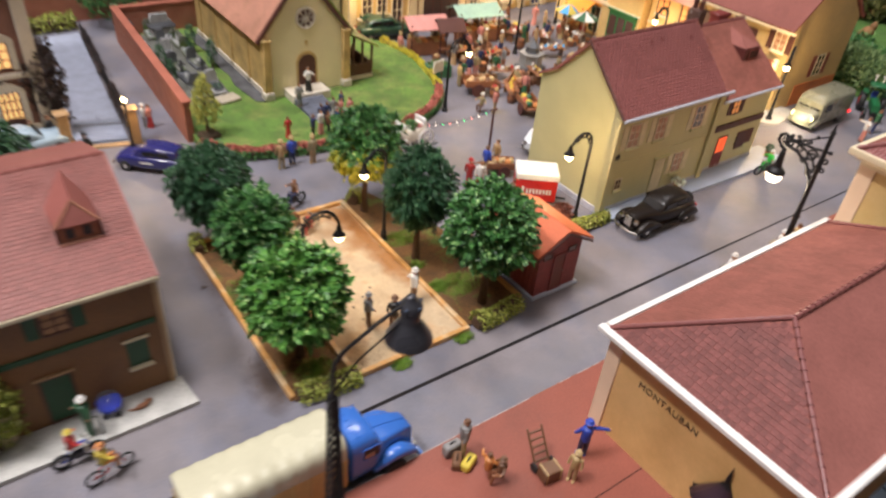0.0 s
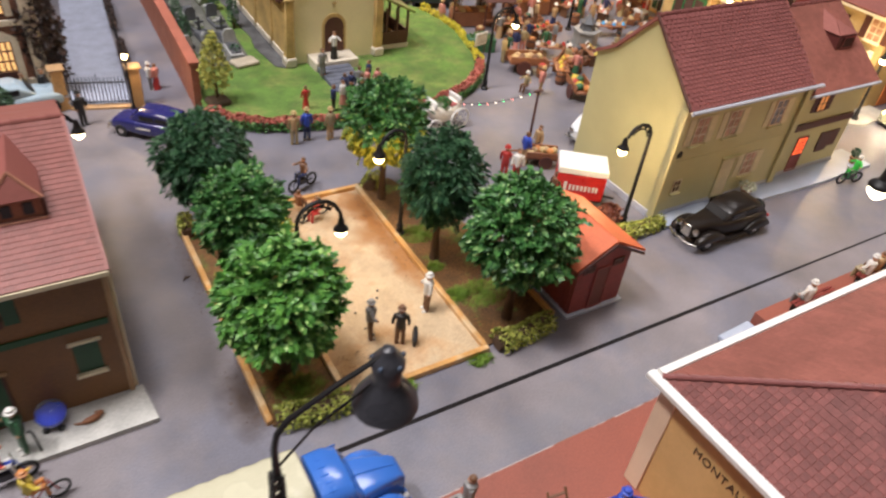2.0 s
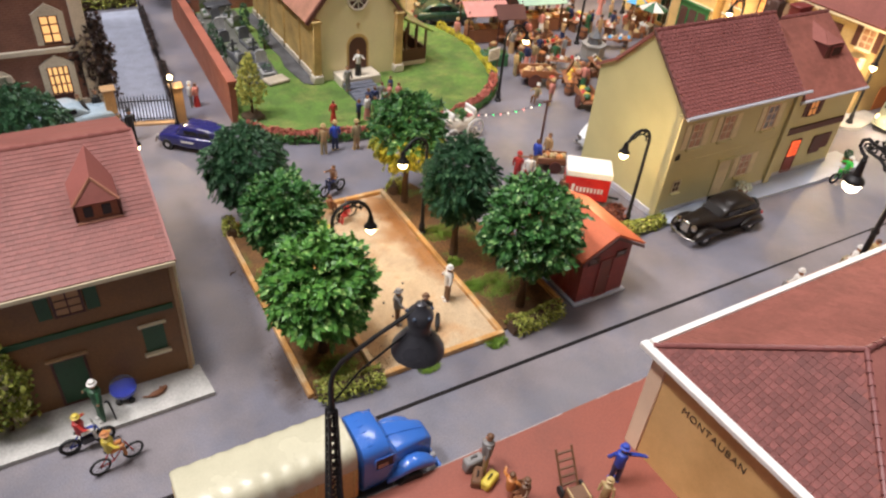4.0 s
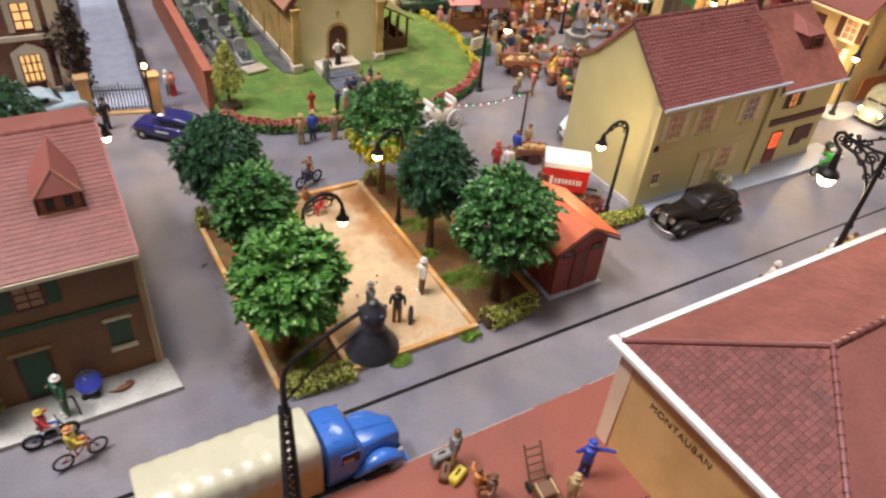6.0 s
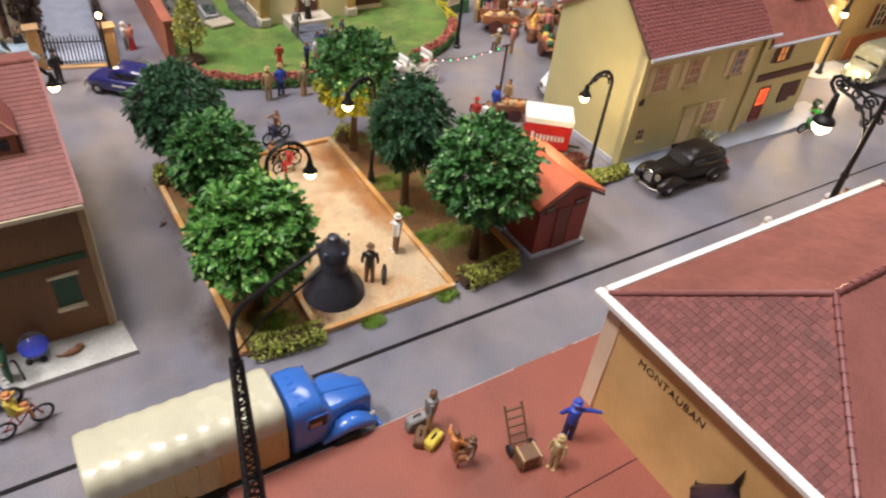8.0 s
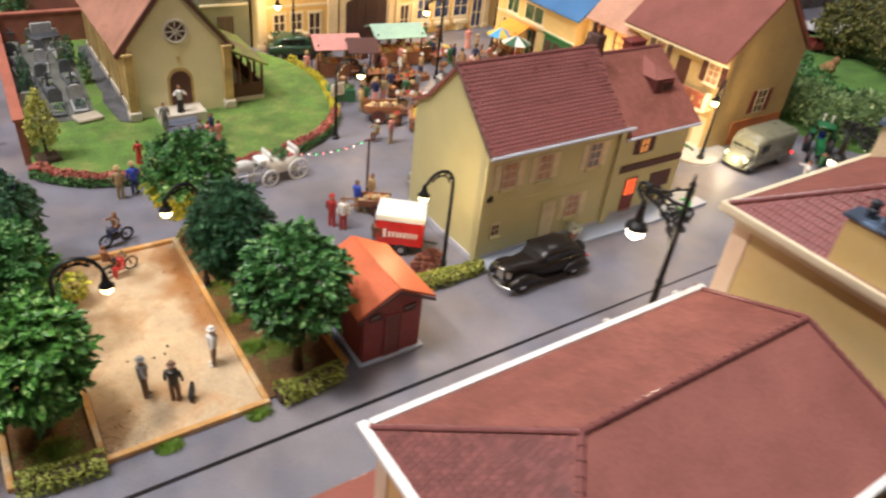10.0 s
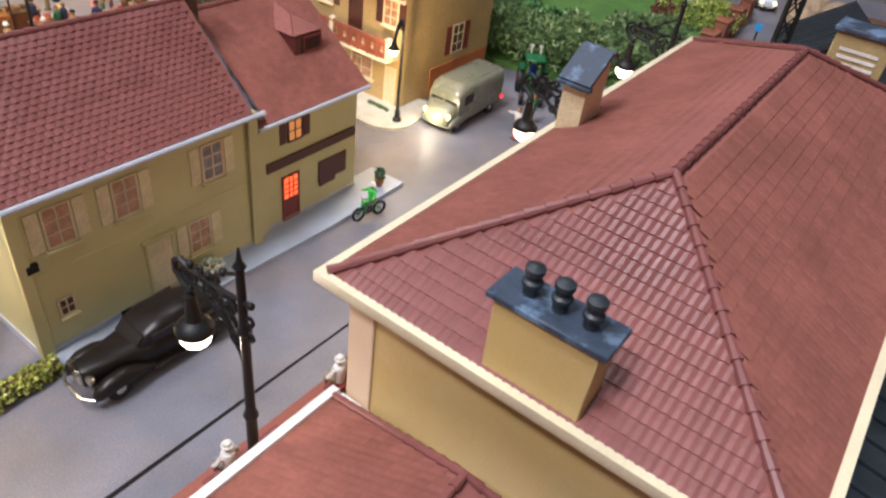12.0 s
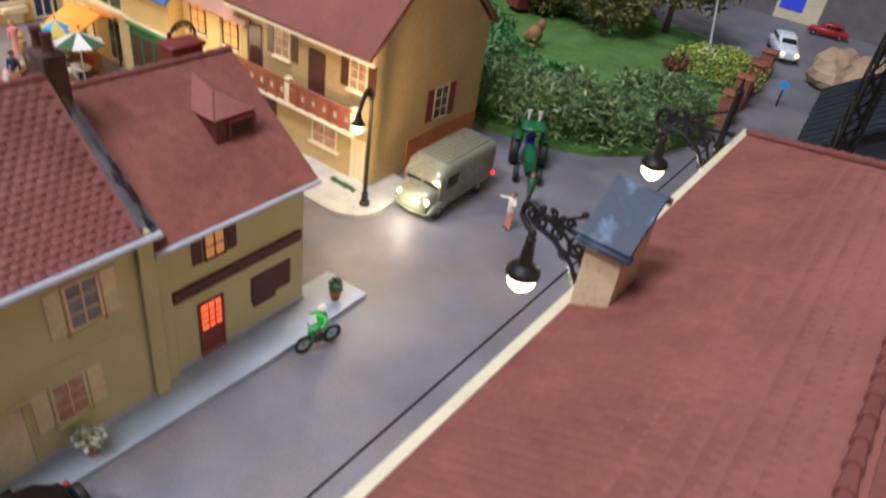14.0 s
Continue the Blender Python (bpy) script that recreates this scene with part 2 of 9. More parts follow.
GREYDOOR = mat("red_brown_door", (0.15, 0.045, 0.035), 0.6)
BROWNWALL = mat("brown_house_wall", (0.21, 0.098, 0.036), 0.6, var=0.14, scale=0.8, grain=14, bump=0.15)
BROWNTRIM = mat("tan_corner_trim", (0.42, 0.26, 0.13), 0.55, bump=0.1)
GREENPAINT = mat("dark_green_paint", (0.016, 0.07, 0.026), 0.5, bump=0.08)
DARKWOOD = mat("dark_red_brown_wood", (0.085, 0.028, 0.020), 0.5, bump=0.1)
REDBROWN = mat("oxide_red_plastic", (0.19, 0.032, 0.026), 0.45, bump=0.1)
SHUTTER = mat("faded_shutter", (0.66, 0.575, 0.37), 0.55, bump=0.1)
SASH = mat("pale_sash", (0.60, 0.52, 0.36), 0.5, bump=0.05)
PANEGREY = mat("grey_curtained_pane", (0.20, 0.19, 0.20), 0.25, var=0.3, scale=3.0, bump=0.0, coat=0.4)
PANEDARK = glass_mat("dark_window_pane", (0.10, 0.055, 0.045))
PANECURTAIN = mat("brown_curtained_pane", (0.42, 0.235, 0.145), 0.25, var=0.25, scale=2.5, bump=0.0, coat=0.4)
LITPANE = glow("lamp_lit_pane", (1.0, 0.58, 0.22), 0.85)
LITPANEDIM = glow("dim_lamp_lit_pane", (0.95, 0.42, 0.13), 0.26)
REDGLOW = glow("red_lamp_lit_pane", (1.0, 0.13, 0.035), 1.5)
BULB = glow("warm_bulb", (1.0, 0.86, 0.62), 9.0)
BULBWARM = glow("amber_bulb", (1.0, 0.74, 0.36), 14.0)
IRON = mat("black_cast_iron_plastic", (0.012, 0.011, 0.011), 0.48, var=0.1, bump=0.05, spec=0.3)
IRONGREY = mat("dark_grey_lamp_enamel", (0.030, 0.030, 0.036), 0.35, var=0.1, bump=0.05)
BRICKRED = brick_mat("red_brick_wall", (0.30, 0.085, 0.045), (0.25, 0.065, 0.035), (0.33, 0.16, 0.10), 0.32, 0.12)
BRICKBROWN = brick_mat("brown_brick_wall", (0.24, 0.105, 0.075), (0.205, 0.088, 0.062), (0.26, 0.14, 0.105), 0.30, 0.11)
STONE = mat("pale_cut_stone", (0.58, 0.52, 0.42), 0.65, var=0.10)
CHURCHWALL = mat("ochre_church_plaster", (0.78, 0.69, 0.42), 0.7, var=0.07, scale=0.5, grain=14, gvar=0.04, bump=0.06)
CHURCHSIDE = mat("golden_ochre_plaster", (0.50, 0.34, 0.13), 0.7, var=0.26, scale=1.1, grain=9, bump=0.3)
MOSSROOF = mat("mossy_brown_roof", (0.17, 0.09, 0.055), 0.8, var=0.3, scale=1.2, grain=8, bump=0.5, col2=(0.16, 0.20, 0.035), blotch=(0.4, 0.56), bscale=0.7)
GREYSTONE = mat("grey_granite", (0.10, 0.105, 0.115), 0.5, var=0.3, scale=2, grain=10)
DRIVE = mat("pale_blue_gravel_drive", (0.37, 0.40, 0.50), 0.8, var=0.12, scale=1.6, grain=16, gvar=0.16, bump=0.4)
BARK = mat("bark", (0.09, 0.05, 0.028), 0.8, var=0.3, scale=2.5, bump=0.6)
# pale tips of the tree flocks also paint in leaf glints
LEAF_DEEP = leaf_mat("deep_green_leaf_flock", (0.014, 0.055, 0.024), (0.050, 0.135, 0.058), rough=0.46, tip=(0.15, 0.28, 0.14))
LEAF_MID = leaf_mat("mid_green_leaf_flock", (0.016, 0.080, 0.020), (0.088, 0.245, 0.058), rough=0.46, tip=(0.34, 0.52, 0.20))
LEAF_BRIGHT = leaf_mat("bright_green_leaf_flock", (0.026, 0.115, 0.020), (0.130, 0.330, 0.055), rough=0.46, tip=(0.42, 0.60, 0.20))
LEAF_YELLOW = leaf_mat("yellow_green_leaf_flock", (0.12, 0.16, 0.015), (0.62, 0.58, 0.06))
LEAF_LIME = leaf_mat("pale_olive_leaf_flock", (0.16, 0.20, 0.03), (0.55, 0.52, 0.11))
LEAF_HEDGE = leaf_mat("olive_hedge_flock", (0.10, 0.14, 0.014), (0.50, 0.53, 0.10), tip=(0.70, 0.72, 0.28))
LEAF_PARK = leaf_mat("grey_green_shrub_flock", (0.040, 0.095, 0.030), (0.22, 0.32, 0.115), tip=(0.40, 0.48, 0.22))
LEAF_RED = leaf_mat("red_flower_flock", (0.26, 0.05, 0.035), (0.62, 0.20, 0.15))
LEAF_GOLD = leaf_mat("yellow_flower_flock", (0.45, 0.38, 0.02), (0.80, 0.70, 0.06))
LEAF_AUTUMN = leaf_mat("olive_brown_leaf_flock", (0.045, 0.055, 0.014), (0.22, 0.21, 0.055), tip=(0.34, 0.22, 0.07))
CRUMB = leaf_mat("brown_soil_crumb", (0.06, 0.035, 0.02), (0.17, 0.10, 0.05))
LEAF_RUST = leaf_mat("rust_red_leaf_flock", (0.06, 0.015, 0.01), (0.24, 0.07, 0.035))
LEAF_VINE = leaf_mat("dark_climber_flock", (0.02, 0.018, 0.015), (0.085, 0.05, 0.045))
GRASS = leaf_mat("grass_fibre", (0.09, 0.18, 0.02), (0.30, 0.46, 0.07))
BLUECAB = mat("glossy_blue_enamel", (0.040, 0.145, 0.50), 0.24, var=0.05, grain=20, gvar=0.02, bump=0.0, coat=0.5)
CANVAS = mat("glossy_beige_tarpaulin", (0.53, 0.50, 0.36), 0.25, var=0.07, scale=0.8, grain=20, gvar=0.03, bump=0.03, coat=0.3)
CANVASSIDE = mat("tan_tarpaulin", (0.56, 0.37, 0.13), 0.35, var=0.08, bump=0.03)
CARBLACK = mat("black_car_enamel", (0.012, 0.009, 0.008), 0.36, var=0.05, bump=0.0, spec=0.35)
CARNAVY = mat("navy_car_enamel", (0.022, 0.022, 0.125), 0.25, var=0.05, bump=0.0, coat=0.5)
VANGREY = mat("grey_green_van_enamel", (0.20, 0.20, 0.145), 0.3, var=0.06, bump=0.0, coat=0.4)
CARWHITE = mat("white_car_enamel", (0.70, 0.72, 0.76), 0.3, var=0.04, bump=0.0, coat=0.4)
CARGREEN = mat("dark_green_car_enamel", (0.015, 0.045, 0.025), 0.3, var=0.04, bump=0.0, coat=0.4)
CARTEAL = mat("blue_grey_car_enamel", (0.34, 0.44, 0.52), 0.3, var=0.04, bump=0.0, coat=0.4)
RUBBER = mat("black_tyre", (0.013, 0.013, 0.013), 0.65, bump=0.05)
CHROME = mat("silver_plate", (0.62, 0.60, 0.56), 0.25, metal=1.0, var=0.05, bump=0.0)
CARGLASS = mat("dark_car_window", (0.014, 0.013, 0.014), 0.30, var=0.05, bump=0.0, spec=0.3)
HEADLAMP = glow("lit_headlamp", (1.0, 0.86, 0.45), 2.6)
TAILLAMP = glow("lit_tail_lamp", (1.0, 0.02, 0.03), 3.5)
TRACTOR = mat("tractor_green", (0.012, 0.115, 0.04), 0.35, bump=0.0)
SKINTONE = mat("figurine_flesh_paint", (0.55, 0.28, 0.16), 0.5, bump=0.0)
PAINTS = {}
for pname, pcol in dict(khaki=(0.30, 0.24, 0.13), grey=(0.22, 0.21, 0.20), navy=(0.02, 0.03, 0.09), blue=(0.03, 0.07, 0.42), red=(0.42, 0.03, 0.025), white=(0.66, 0.64, 0.60), green=(0.03, 0.11, 0.05),
                        black=(0.015, 0.014, 0.014), orange=(0.50, 0.19, 0.05), yellow=(0.60, 0.46, 0.06), brown=(0.14, 0.065, 0.03), tan=(0.40, 0.26, 0.13), lime=(0.04, 0.46, 0.06), pink=(0.58, 0.24, 0.20),
                        mint=(0.30, 0.46, 0.36), sky=(0.05, 0.30, 0.62), wood=(0.25, 0.100, 0.045), straw=(0.46, 0.33, 0.15)).items():
    PAINTS[pname] = mat(pname + "_paint", pcol, 0.5, var=0.1, scale=2.0, bump=0.0, rnd=0.10)


# ---- mesh building ----
class Form:
    """Vertices, faces and material slots of one mesh."""

    def __init__(self):
        self.v, self.f, self.m = [], [], []

    def add(self, verts, faces, slot=0):
        n = len(self.v)
        self.v += [V(p) for p in verts]
        self.f += [tuple(n + i for i in face) for face in faces]
        self.m += [slot] * len(faces)
        return self

    def box(self, cx, cy, cz, sx, sy, sz, bev=0.0, rz=0.0, slot=0, turn=None):
        """A box about its centre, with chamfered edges where bev is given."""
        hx, hy, hz = sx / 2, sy / 2, sz / 2
        t = turn or Matrix.Rotation(radians(rz), 3, "Z")
        c = V((cx, cy, cz))
        b = min(bev, hx * 0.9, hy * 0.9, hz * 0.9)
        if b <= 0:
            vs = [c + t @ V((x * hx, y * hy, z * hz)) for z in (-1, 1) for x, y in ((-1, -1), (1, -1), (1, 1), (-1, 1))]
            return self.add(vs, [(3, 2, 1, 0), (4, 5, 6, 7), (0, 1, 5, 4), (1, 2, 6, 5), (2, 3, 7, 6), (3, 0, 4, 7)], slot)
        bm = bmesh.new()
        bmesh.ops.create_cube(bm, size=1)
        bmesh.ops.scale(bm, vec=(sx, sy, sz), verts=bm.verts)
        bmesh.ops.bevel(bm, geom=bm.edges[:], offset=b, segments=1, affect="EDGES")
        bm.verts.index_update()
        vs = [c + t @ v.co for v in bm.verts]
        fs = [tuple(v.index for v in f.verts) for f in bm.faces]
        bm.free()
        return self.add(vs, fs, slot)

    def tube(self, pts, r, n=8, caps=True, slot=0):
        """A round bar along points; r is one radius or one for each point."""
        pts = [V(p) for p in pts]
        rs = r if isinstance(r, (list, tuple)) else [r] * len(pts)
        rings, side = [], None
        for i, p in enumerate(pts):
            d = (pts[min(i + 1, len(pts) - 1)] - pts[max(i - 1, 0)]).normalized()
            if side is None:
                side = d.cross(V((0.31, 0.17, 0.93)) if abs(d.z) < 0.9 else V((1, 0, 0))).normalized()
            side = (side - d * side.dot(d)).normalized()
            up = d.cross(side)
            rings.append([p + rs[i] * (math.cos(a) * side + math.sin(a) * up) for a in (2 * math.pi * k / n for k in range(n))])
        fs = [(i * n + k, i * n + (k + 1) % n, (i + 1) * n + (k + 1) % n, (i + 1) * n + k) for i in range(len(pts) - 1) for k in range(n)]
        if caps:
            fs += [tuple(reversed(range(n))), tuple((len(pts) - 1) * n + k for k in range(n))]
        return self.add([p for ring in rings for p in ring], fs, slot)

    def lathe(self, cx, cy, profile, n=16, slot=0, axis="z", cz=0.0):
        """Profile of (radius, height) turned about an upright (or x, y) axis."""
        def put(r, h, a):
            x, y = r * math.cos(a), r * math.sin(a)
            return (cx + x, cy + y, cz + h) if axis == "z" else ((cx + h, cy + x, cz + y) if axis == "x" else (cx + y, cy + h, cz + x))
        vs = [put(r, h, 2 * math.pi * k / n) for r, h in profile for k in range(n)]
        fs = [(i * n + k, i * n + (k + 1) % n, (i + 1) * n + (k + 1) % n, (i + 1) * n + k) for i in range(len(profile) - 1) for k in range(n)]
        fs += [tuple(reversed(range(n))), tuple((len(profile) - 1) * n + k for k in range(n))]
        return self.add(vs, fs, slot)

    def ball(self, cx, cy, cz, rx, ry=None, rz=None, n=10, slot=0):
        ry, rz = ry or rx, rz or rx
        prof = [(math.sin(math.pi * i / 6), -math.cos(math.pi * i / 6)) for i in range(7)]
        prof[0], prof[-1] = (0.02, -1), (0.02, 1)
        k = len(self.v)
        self.lathe(0, 0, prof, n, slot)
        for i in range(k, len(self.v)):
            p = self.v[i]
            self.v[i] = V((cx + p.x * rx, cy + p.y * ry, cz + p.z * rz))
        return self

    def prism(self, poly, lo, hi, axis="z", slot=0):
        """A polygon of two coordinates drawn out from lo to hi along an axis."""
        def put(a, b, h):
            return {"z": (a, b, h), "y": (a, h, b), "x": (h, a, b)}[axis]
        n = len(poly)
        vs = [put(a, b, lo) for a, b in poly] + [put(a, b, hi) for a, b in poly]
        fs = [(i, (i + 1) % n, n + (i + 1) % n, n + i) for i in range(n)] + [tuple(reversed(range(n))), tuple(range(n, 2 * n))]
        return self.add(vs, fs, slot)

    def loft(self, rings, slot=0, close=True):
        n = len(rings[0])
        vs = [p for ring in rings for p in ring]
        fs = [(i * n + k, i * n + (k + 1) % n, (i + 1) * n + (k + 1) % n, (i + 1) * n + k) for i in range(len(rings) - 1) for k in range(n)]
        if close:
            fs += [tuple(reversed(range(n))), tuple((len(rings) - 1) * n + k for k in range(n))]
        return self.add(vs, fs, slot)

    def rim(self, x0, x1, y0, y1, profile, slot=0):
        """A moulding that runs round a rectangle: profile of (offset outwards, height)."""
        n, vs = len(profile), []
        for sx, sy, x, y in ((-1, -1, x0, y0), (1, -1, x1, y0), (1, 1, x1, y1), (-1, 1, x0, y1)):
            vs += [(x + sx * o, y + sy * o, z) for o, z in profile]
        fs = [(c * n + i, c * n + (i + 1) % n, ((c + 1) % 4) * n + (i + 1) % n, ((c + 1) % 4) * n + i) for c in range(4) for i in range(n)]
        return self.add(vs, fs, slot)

    def slab(self, quad, thick, slot=0):
        """A plate whose upper face is the given corners."""
        q = [V(p) for p in quad]
        nrm = (q[1] - q[0]).cross(q[-1] - q[0]).normalized() * thick
        n = len(q)
        fs = [tuple(range(n)), tuple(reversed(range(n, 2 * n)))] + [(i, n + i, n + (i + 1) % n, (i + 1) % n) for i in range(n)]
        return self.add(q + [p - nrm for p in q], fs, slot)

    def mesh(self, name, mats, angle=38.0, smooth=True):
        me = bpy.data.meshes.new(name)
        me.from_pydata([tuple(K * p) for p in self.v], [], self.f)
        for m in mats if isinstance(mats, (list, tuple)) else [mats]:
            me.materials.append(m)
        me.polygons.foreach_set("material_index", self.m)
        bm = bmesh.new()
        bm.from_mesh(me)
        bmesh.ops.recalc_face_normals(bm, faces=bm.faces[:])
        bm.to_mesh(me)
        bm.free()
        if smooth:
            me.polygons.foreach_set("use_smooth", [True] * len(me.polygons))
            me.set_sharp_from_angle(angle=radians(angle))
        me.update()
        return me


def spot(x, y, z=0.0, rz=0.0):
    return pose(K * x, K * y, K * z, 0, 0, rz)


def thing(name, x=0, y=0, z=0, rz=0, label="", category="", group="", kind=""):
    ob = new(name)
    ob.empty_display_size = 0.01
    ob.matrix_basis = spot(x, y, z, rz)
    return tagged(ob, label, category, group, kind)


def part(name, form, mats, parent=None, label="", smooth=True, angle=38.0):
    ob = new(name, form.mesh(name, mats, angle, smooth))
    ob.parent = parent
    return tagged(ob, label)


def solid(name, form, mats, x=0, y=0, z=0, rz=0, label="", category="", group="", kind="", smooth=True):
    """A thing of one mesh."""
    ob = new(name, form.mesh(name, mats, smooth=smooth))
    ob.matrix_basis = spot(x, y, z, rz)
    return tagged(ob, label, category, group, kind)


def square(hw, hh, cy, cz, x, n=14, p=0.55):
    """A rounded rectangle across the length of a body, at x."""
    out = []
    for k in range(n):
        a = 2 * math.pi * (k + 0.5) / n
        c, s = math.cos(a), math.sin(a)
        out.append((x, cy + hw * math.copysign(abs(c) ** p, c), cz + hh * math.copysign(abs(s) ** p, s)))
    return out


# ---- setting ----
def structure(name, form, mats, label="", smooth=True):
    return solid(name, form, mats, label=label, category="", kind="structure", smooth=smooth)


# the room round the layout, unseen; its walls and ceiling bounce light
R0, R1, S0, S1, ZF, ZC = -190, 230, -200, 210, -87, 132
structure("floor", Form().box((R0 + R1) / 2, (S0 + S1) / 2, ZF - 2, R1 - R0, S1 - S0, 4), mat("hall_floor", (0.20, 0.18, 0.16), 0.5, scale=0.05), "grey hall floor under the layout")
structure("ceiling", Form().box((R0 + R1) / 2, (S0 + S1) / 2, ZC + 2, R1 - R0, S1 - S0, 4), mat("hall_ceiling", (0.70, 0.68, 0.64), 0.8, scale=0.05), "pale hall ceiling")
HALLWALL = mat("hall_wall", (0.33, 0.29, 0.25), 0.8, scale=0.05)
for nm, cx, cy, sx, sy in (("wall_north", 20, S1 + 2, R1 - R0 + 8, 4), ("wall_south", 20, S0 - 2, R1 - R0 + 8, 4), ("wall_west", R0 - 2, 5, 4, S1 - S0), ("wall_east", R1 + 2, 5, 4, S1 - S0)):
    structure(nm, Form().box(cx, cy, (ZF + ZC) / 2, sx, sy, ZC - ZF), HALLWALL, "plain hall wall")
structure("ground", Form().box(30, 10, -1.5, 130, 90, 3.0), ASPHALT, "grey printed-card road surface of the layout board")
structure("road_joint", Form().prism([(-30, -1.575), (8, -1.575), (16, -1.54), (46, -1.54), (46, -1.46), (16, -1.46), (8, -1.43), (-30, -1.43)], -0.01, 0.012), JOINT, "black groove along the street")
ZP = 0.62
fc = Form().prism([(-9, -14.8), (35, -14.8), (35, -4.4), (24.5, -4.4), (24.5, -2.93), (9.35, -2.93), (9.35, -4.3), (-9, -4.3)], -0.02, ZP)
structure("pavement_forecourt", fc, FORECOURT, "red-brown station forecourt pavement")
structure("trim_slab_joint", Form().box(-4.2, -8.26, ZP + 0.001, 9.6, 0.03, 0.01), JOINT, "thin dark joint between forecourt slabs")
structure("trim_forecourt", Form().box(0.17, -4.285, 0.306, 18.3, 0.035, 0.632), mat("worn_edge_strip", (0.36, 0.30, 0.28), 0.7, var=0.3, scale=0.7, grain=10, col2=(0.22, 0.09, 0.06), blotch=(0.48, 0.56), bscale=0.8), "thin worn edge of the forecourt")
wk = Form().prism([(10.6, 2.62), (20.5, 2.35), (24.65, 2.45), (24.6, 4.1), (23.1, 4.1), (23.1, 3.6), (10.6, 3.6)], 0, 0.16)
structure("pavement_yellow_house", wk, KERBBLUE, "blue-grey pavement along the yellow houses")
structure("pavement_brown_house", Form().prism([(-24, 1.22), (-9.75, 1.52), (-9.9, 2.9), (-24, 2.75)], 0, 0.17), KERBSTONE, "pale pavement slab in front of the brown house")
iw = [(27.3, 12.0), (27.3, 6.9)] + [(28.6 - 1.3 * math.cos(a), 6.9 - 1.5 * math.sin(a)) for a in (0.25, 0.6, 0.95, 1.25, 1.57)] + [(31.2, 5.7), (31.2, 12.0)]
structure("pavement_inn", Form().prism(iw, 0, 0.16), KERBSTONE, "pale pavement with a rounded corner before the inn")
structure("drive", Form().prism([(-9.3, 20.9), (-6.8, 20.3), (-5.5, 37), (-7.8, 37)], 0, 0.05), DRIVE, "pale blue-grey gravel drive behind the gate")
for tx in (-30, 0, 30, 60, 90):
    structure("layout_trestle", Form().box(tx, -30, -45, 5, 5, 84).box(tx, 50, -45, 5, 5, 84).box(tx, 10, -6, 5, 84, 6).box(tx, 10, -60, 3, 76, 4), PLANK, "pine trestle carrying the layout board")
# churchyard lawn
LAWNEDGE = [(-3.95, 17.95), (-3.0, 16.95), (-1.85, 16.1), (-0.5, 15.7), (1.0, 15.35), (2.8, 15.1), (4.2, 14.98), (6.7, 15.40), (8.1, 15.92), (9.35, 16.6), (10.55, 17.6), (11.45, 18.9), (12.1, 20.9), (12.6, 23.0), (12.6, 25.0), (12.2, 26.9), (10.6, 29.5), (9.0, 32.0), (5.0, 34.4), (-3.4, 34.4)]
structure("ground_lawn", Form().prism(LAWNEDGE, 0, 0.42), LAWN, "green flock lawn round the chapel")
structure("ground_graves", Form().prism([(-3.9, 22.5), (-0.4, 22.0), (0.3, 34), (-3.4, 34)], 0.4, 0.45), mat("dark_grave_soil", (0.10, 0.10, 0.085), 0.9, var=0.35), "dark bare soil between the graves")
structure("path_chapel", Form().prism([(0.55, 21.35), (0.95, 21.0), (1.40, 21.1), (1.40, 33), (0.72, 33), (0.50, 31.2), (0.66, 29.0), (0.42, 27.2), (0.55, 25.4), (0.30, 23.9), (0.46, 22.4)], 0.42, 0.46), mat("grey_path", (0.075, 0.075, 0.078), 0.85, var=0.45, scale=1.5), "grey path round the chapel")
# park on the far side
PARK = [(39.0, 10.5), (38.2, 7.0), (38.6, 4.2), (40.0, 2.0), (42.5, 0.0), (46, -0.9), (52, -0.7), (62, 0.2), (66, 14), (60, 22), (42, 20)]
structure("ground_park", Form().prism(PARK, 0, 0.3), mat("bright_park_lawn", (0.085, 0.18, 0.035), 0.9, var=0.25, grain=12, gvar=0.3, bump=0.8), "green park lawn behind the hedge")


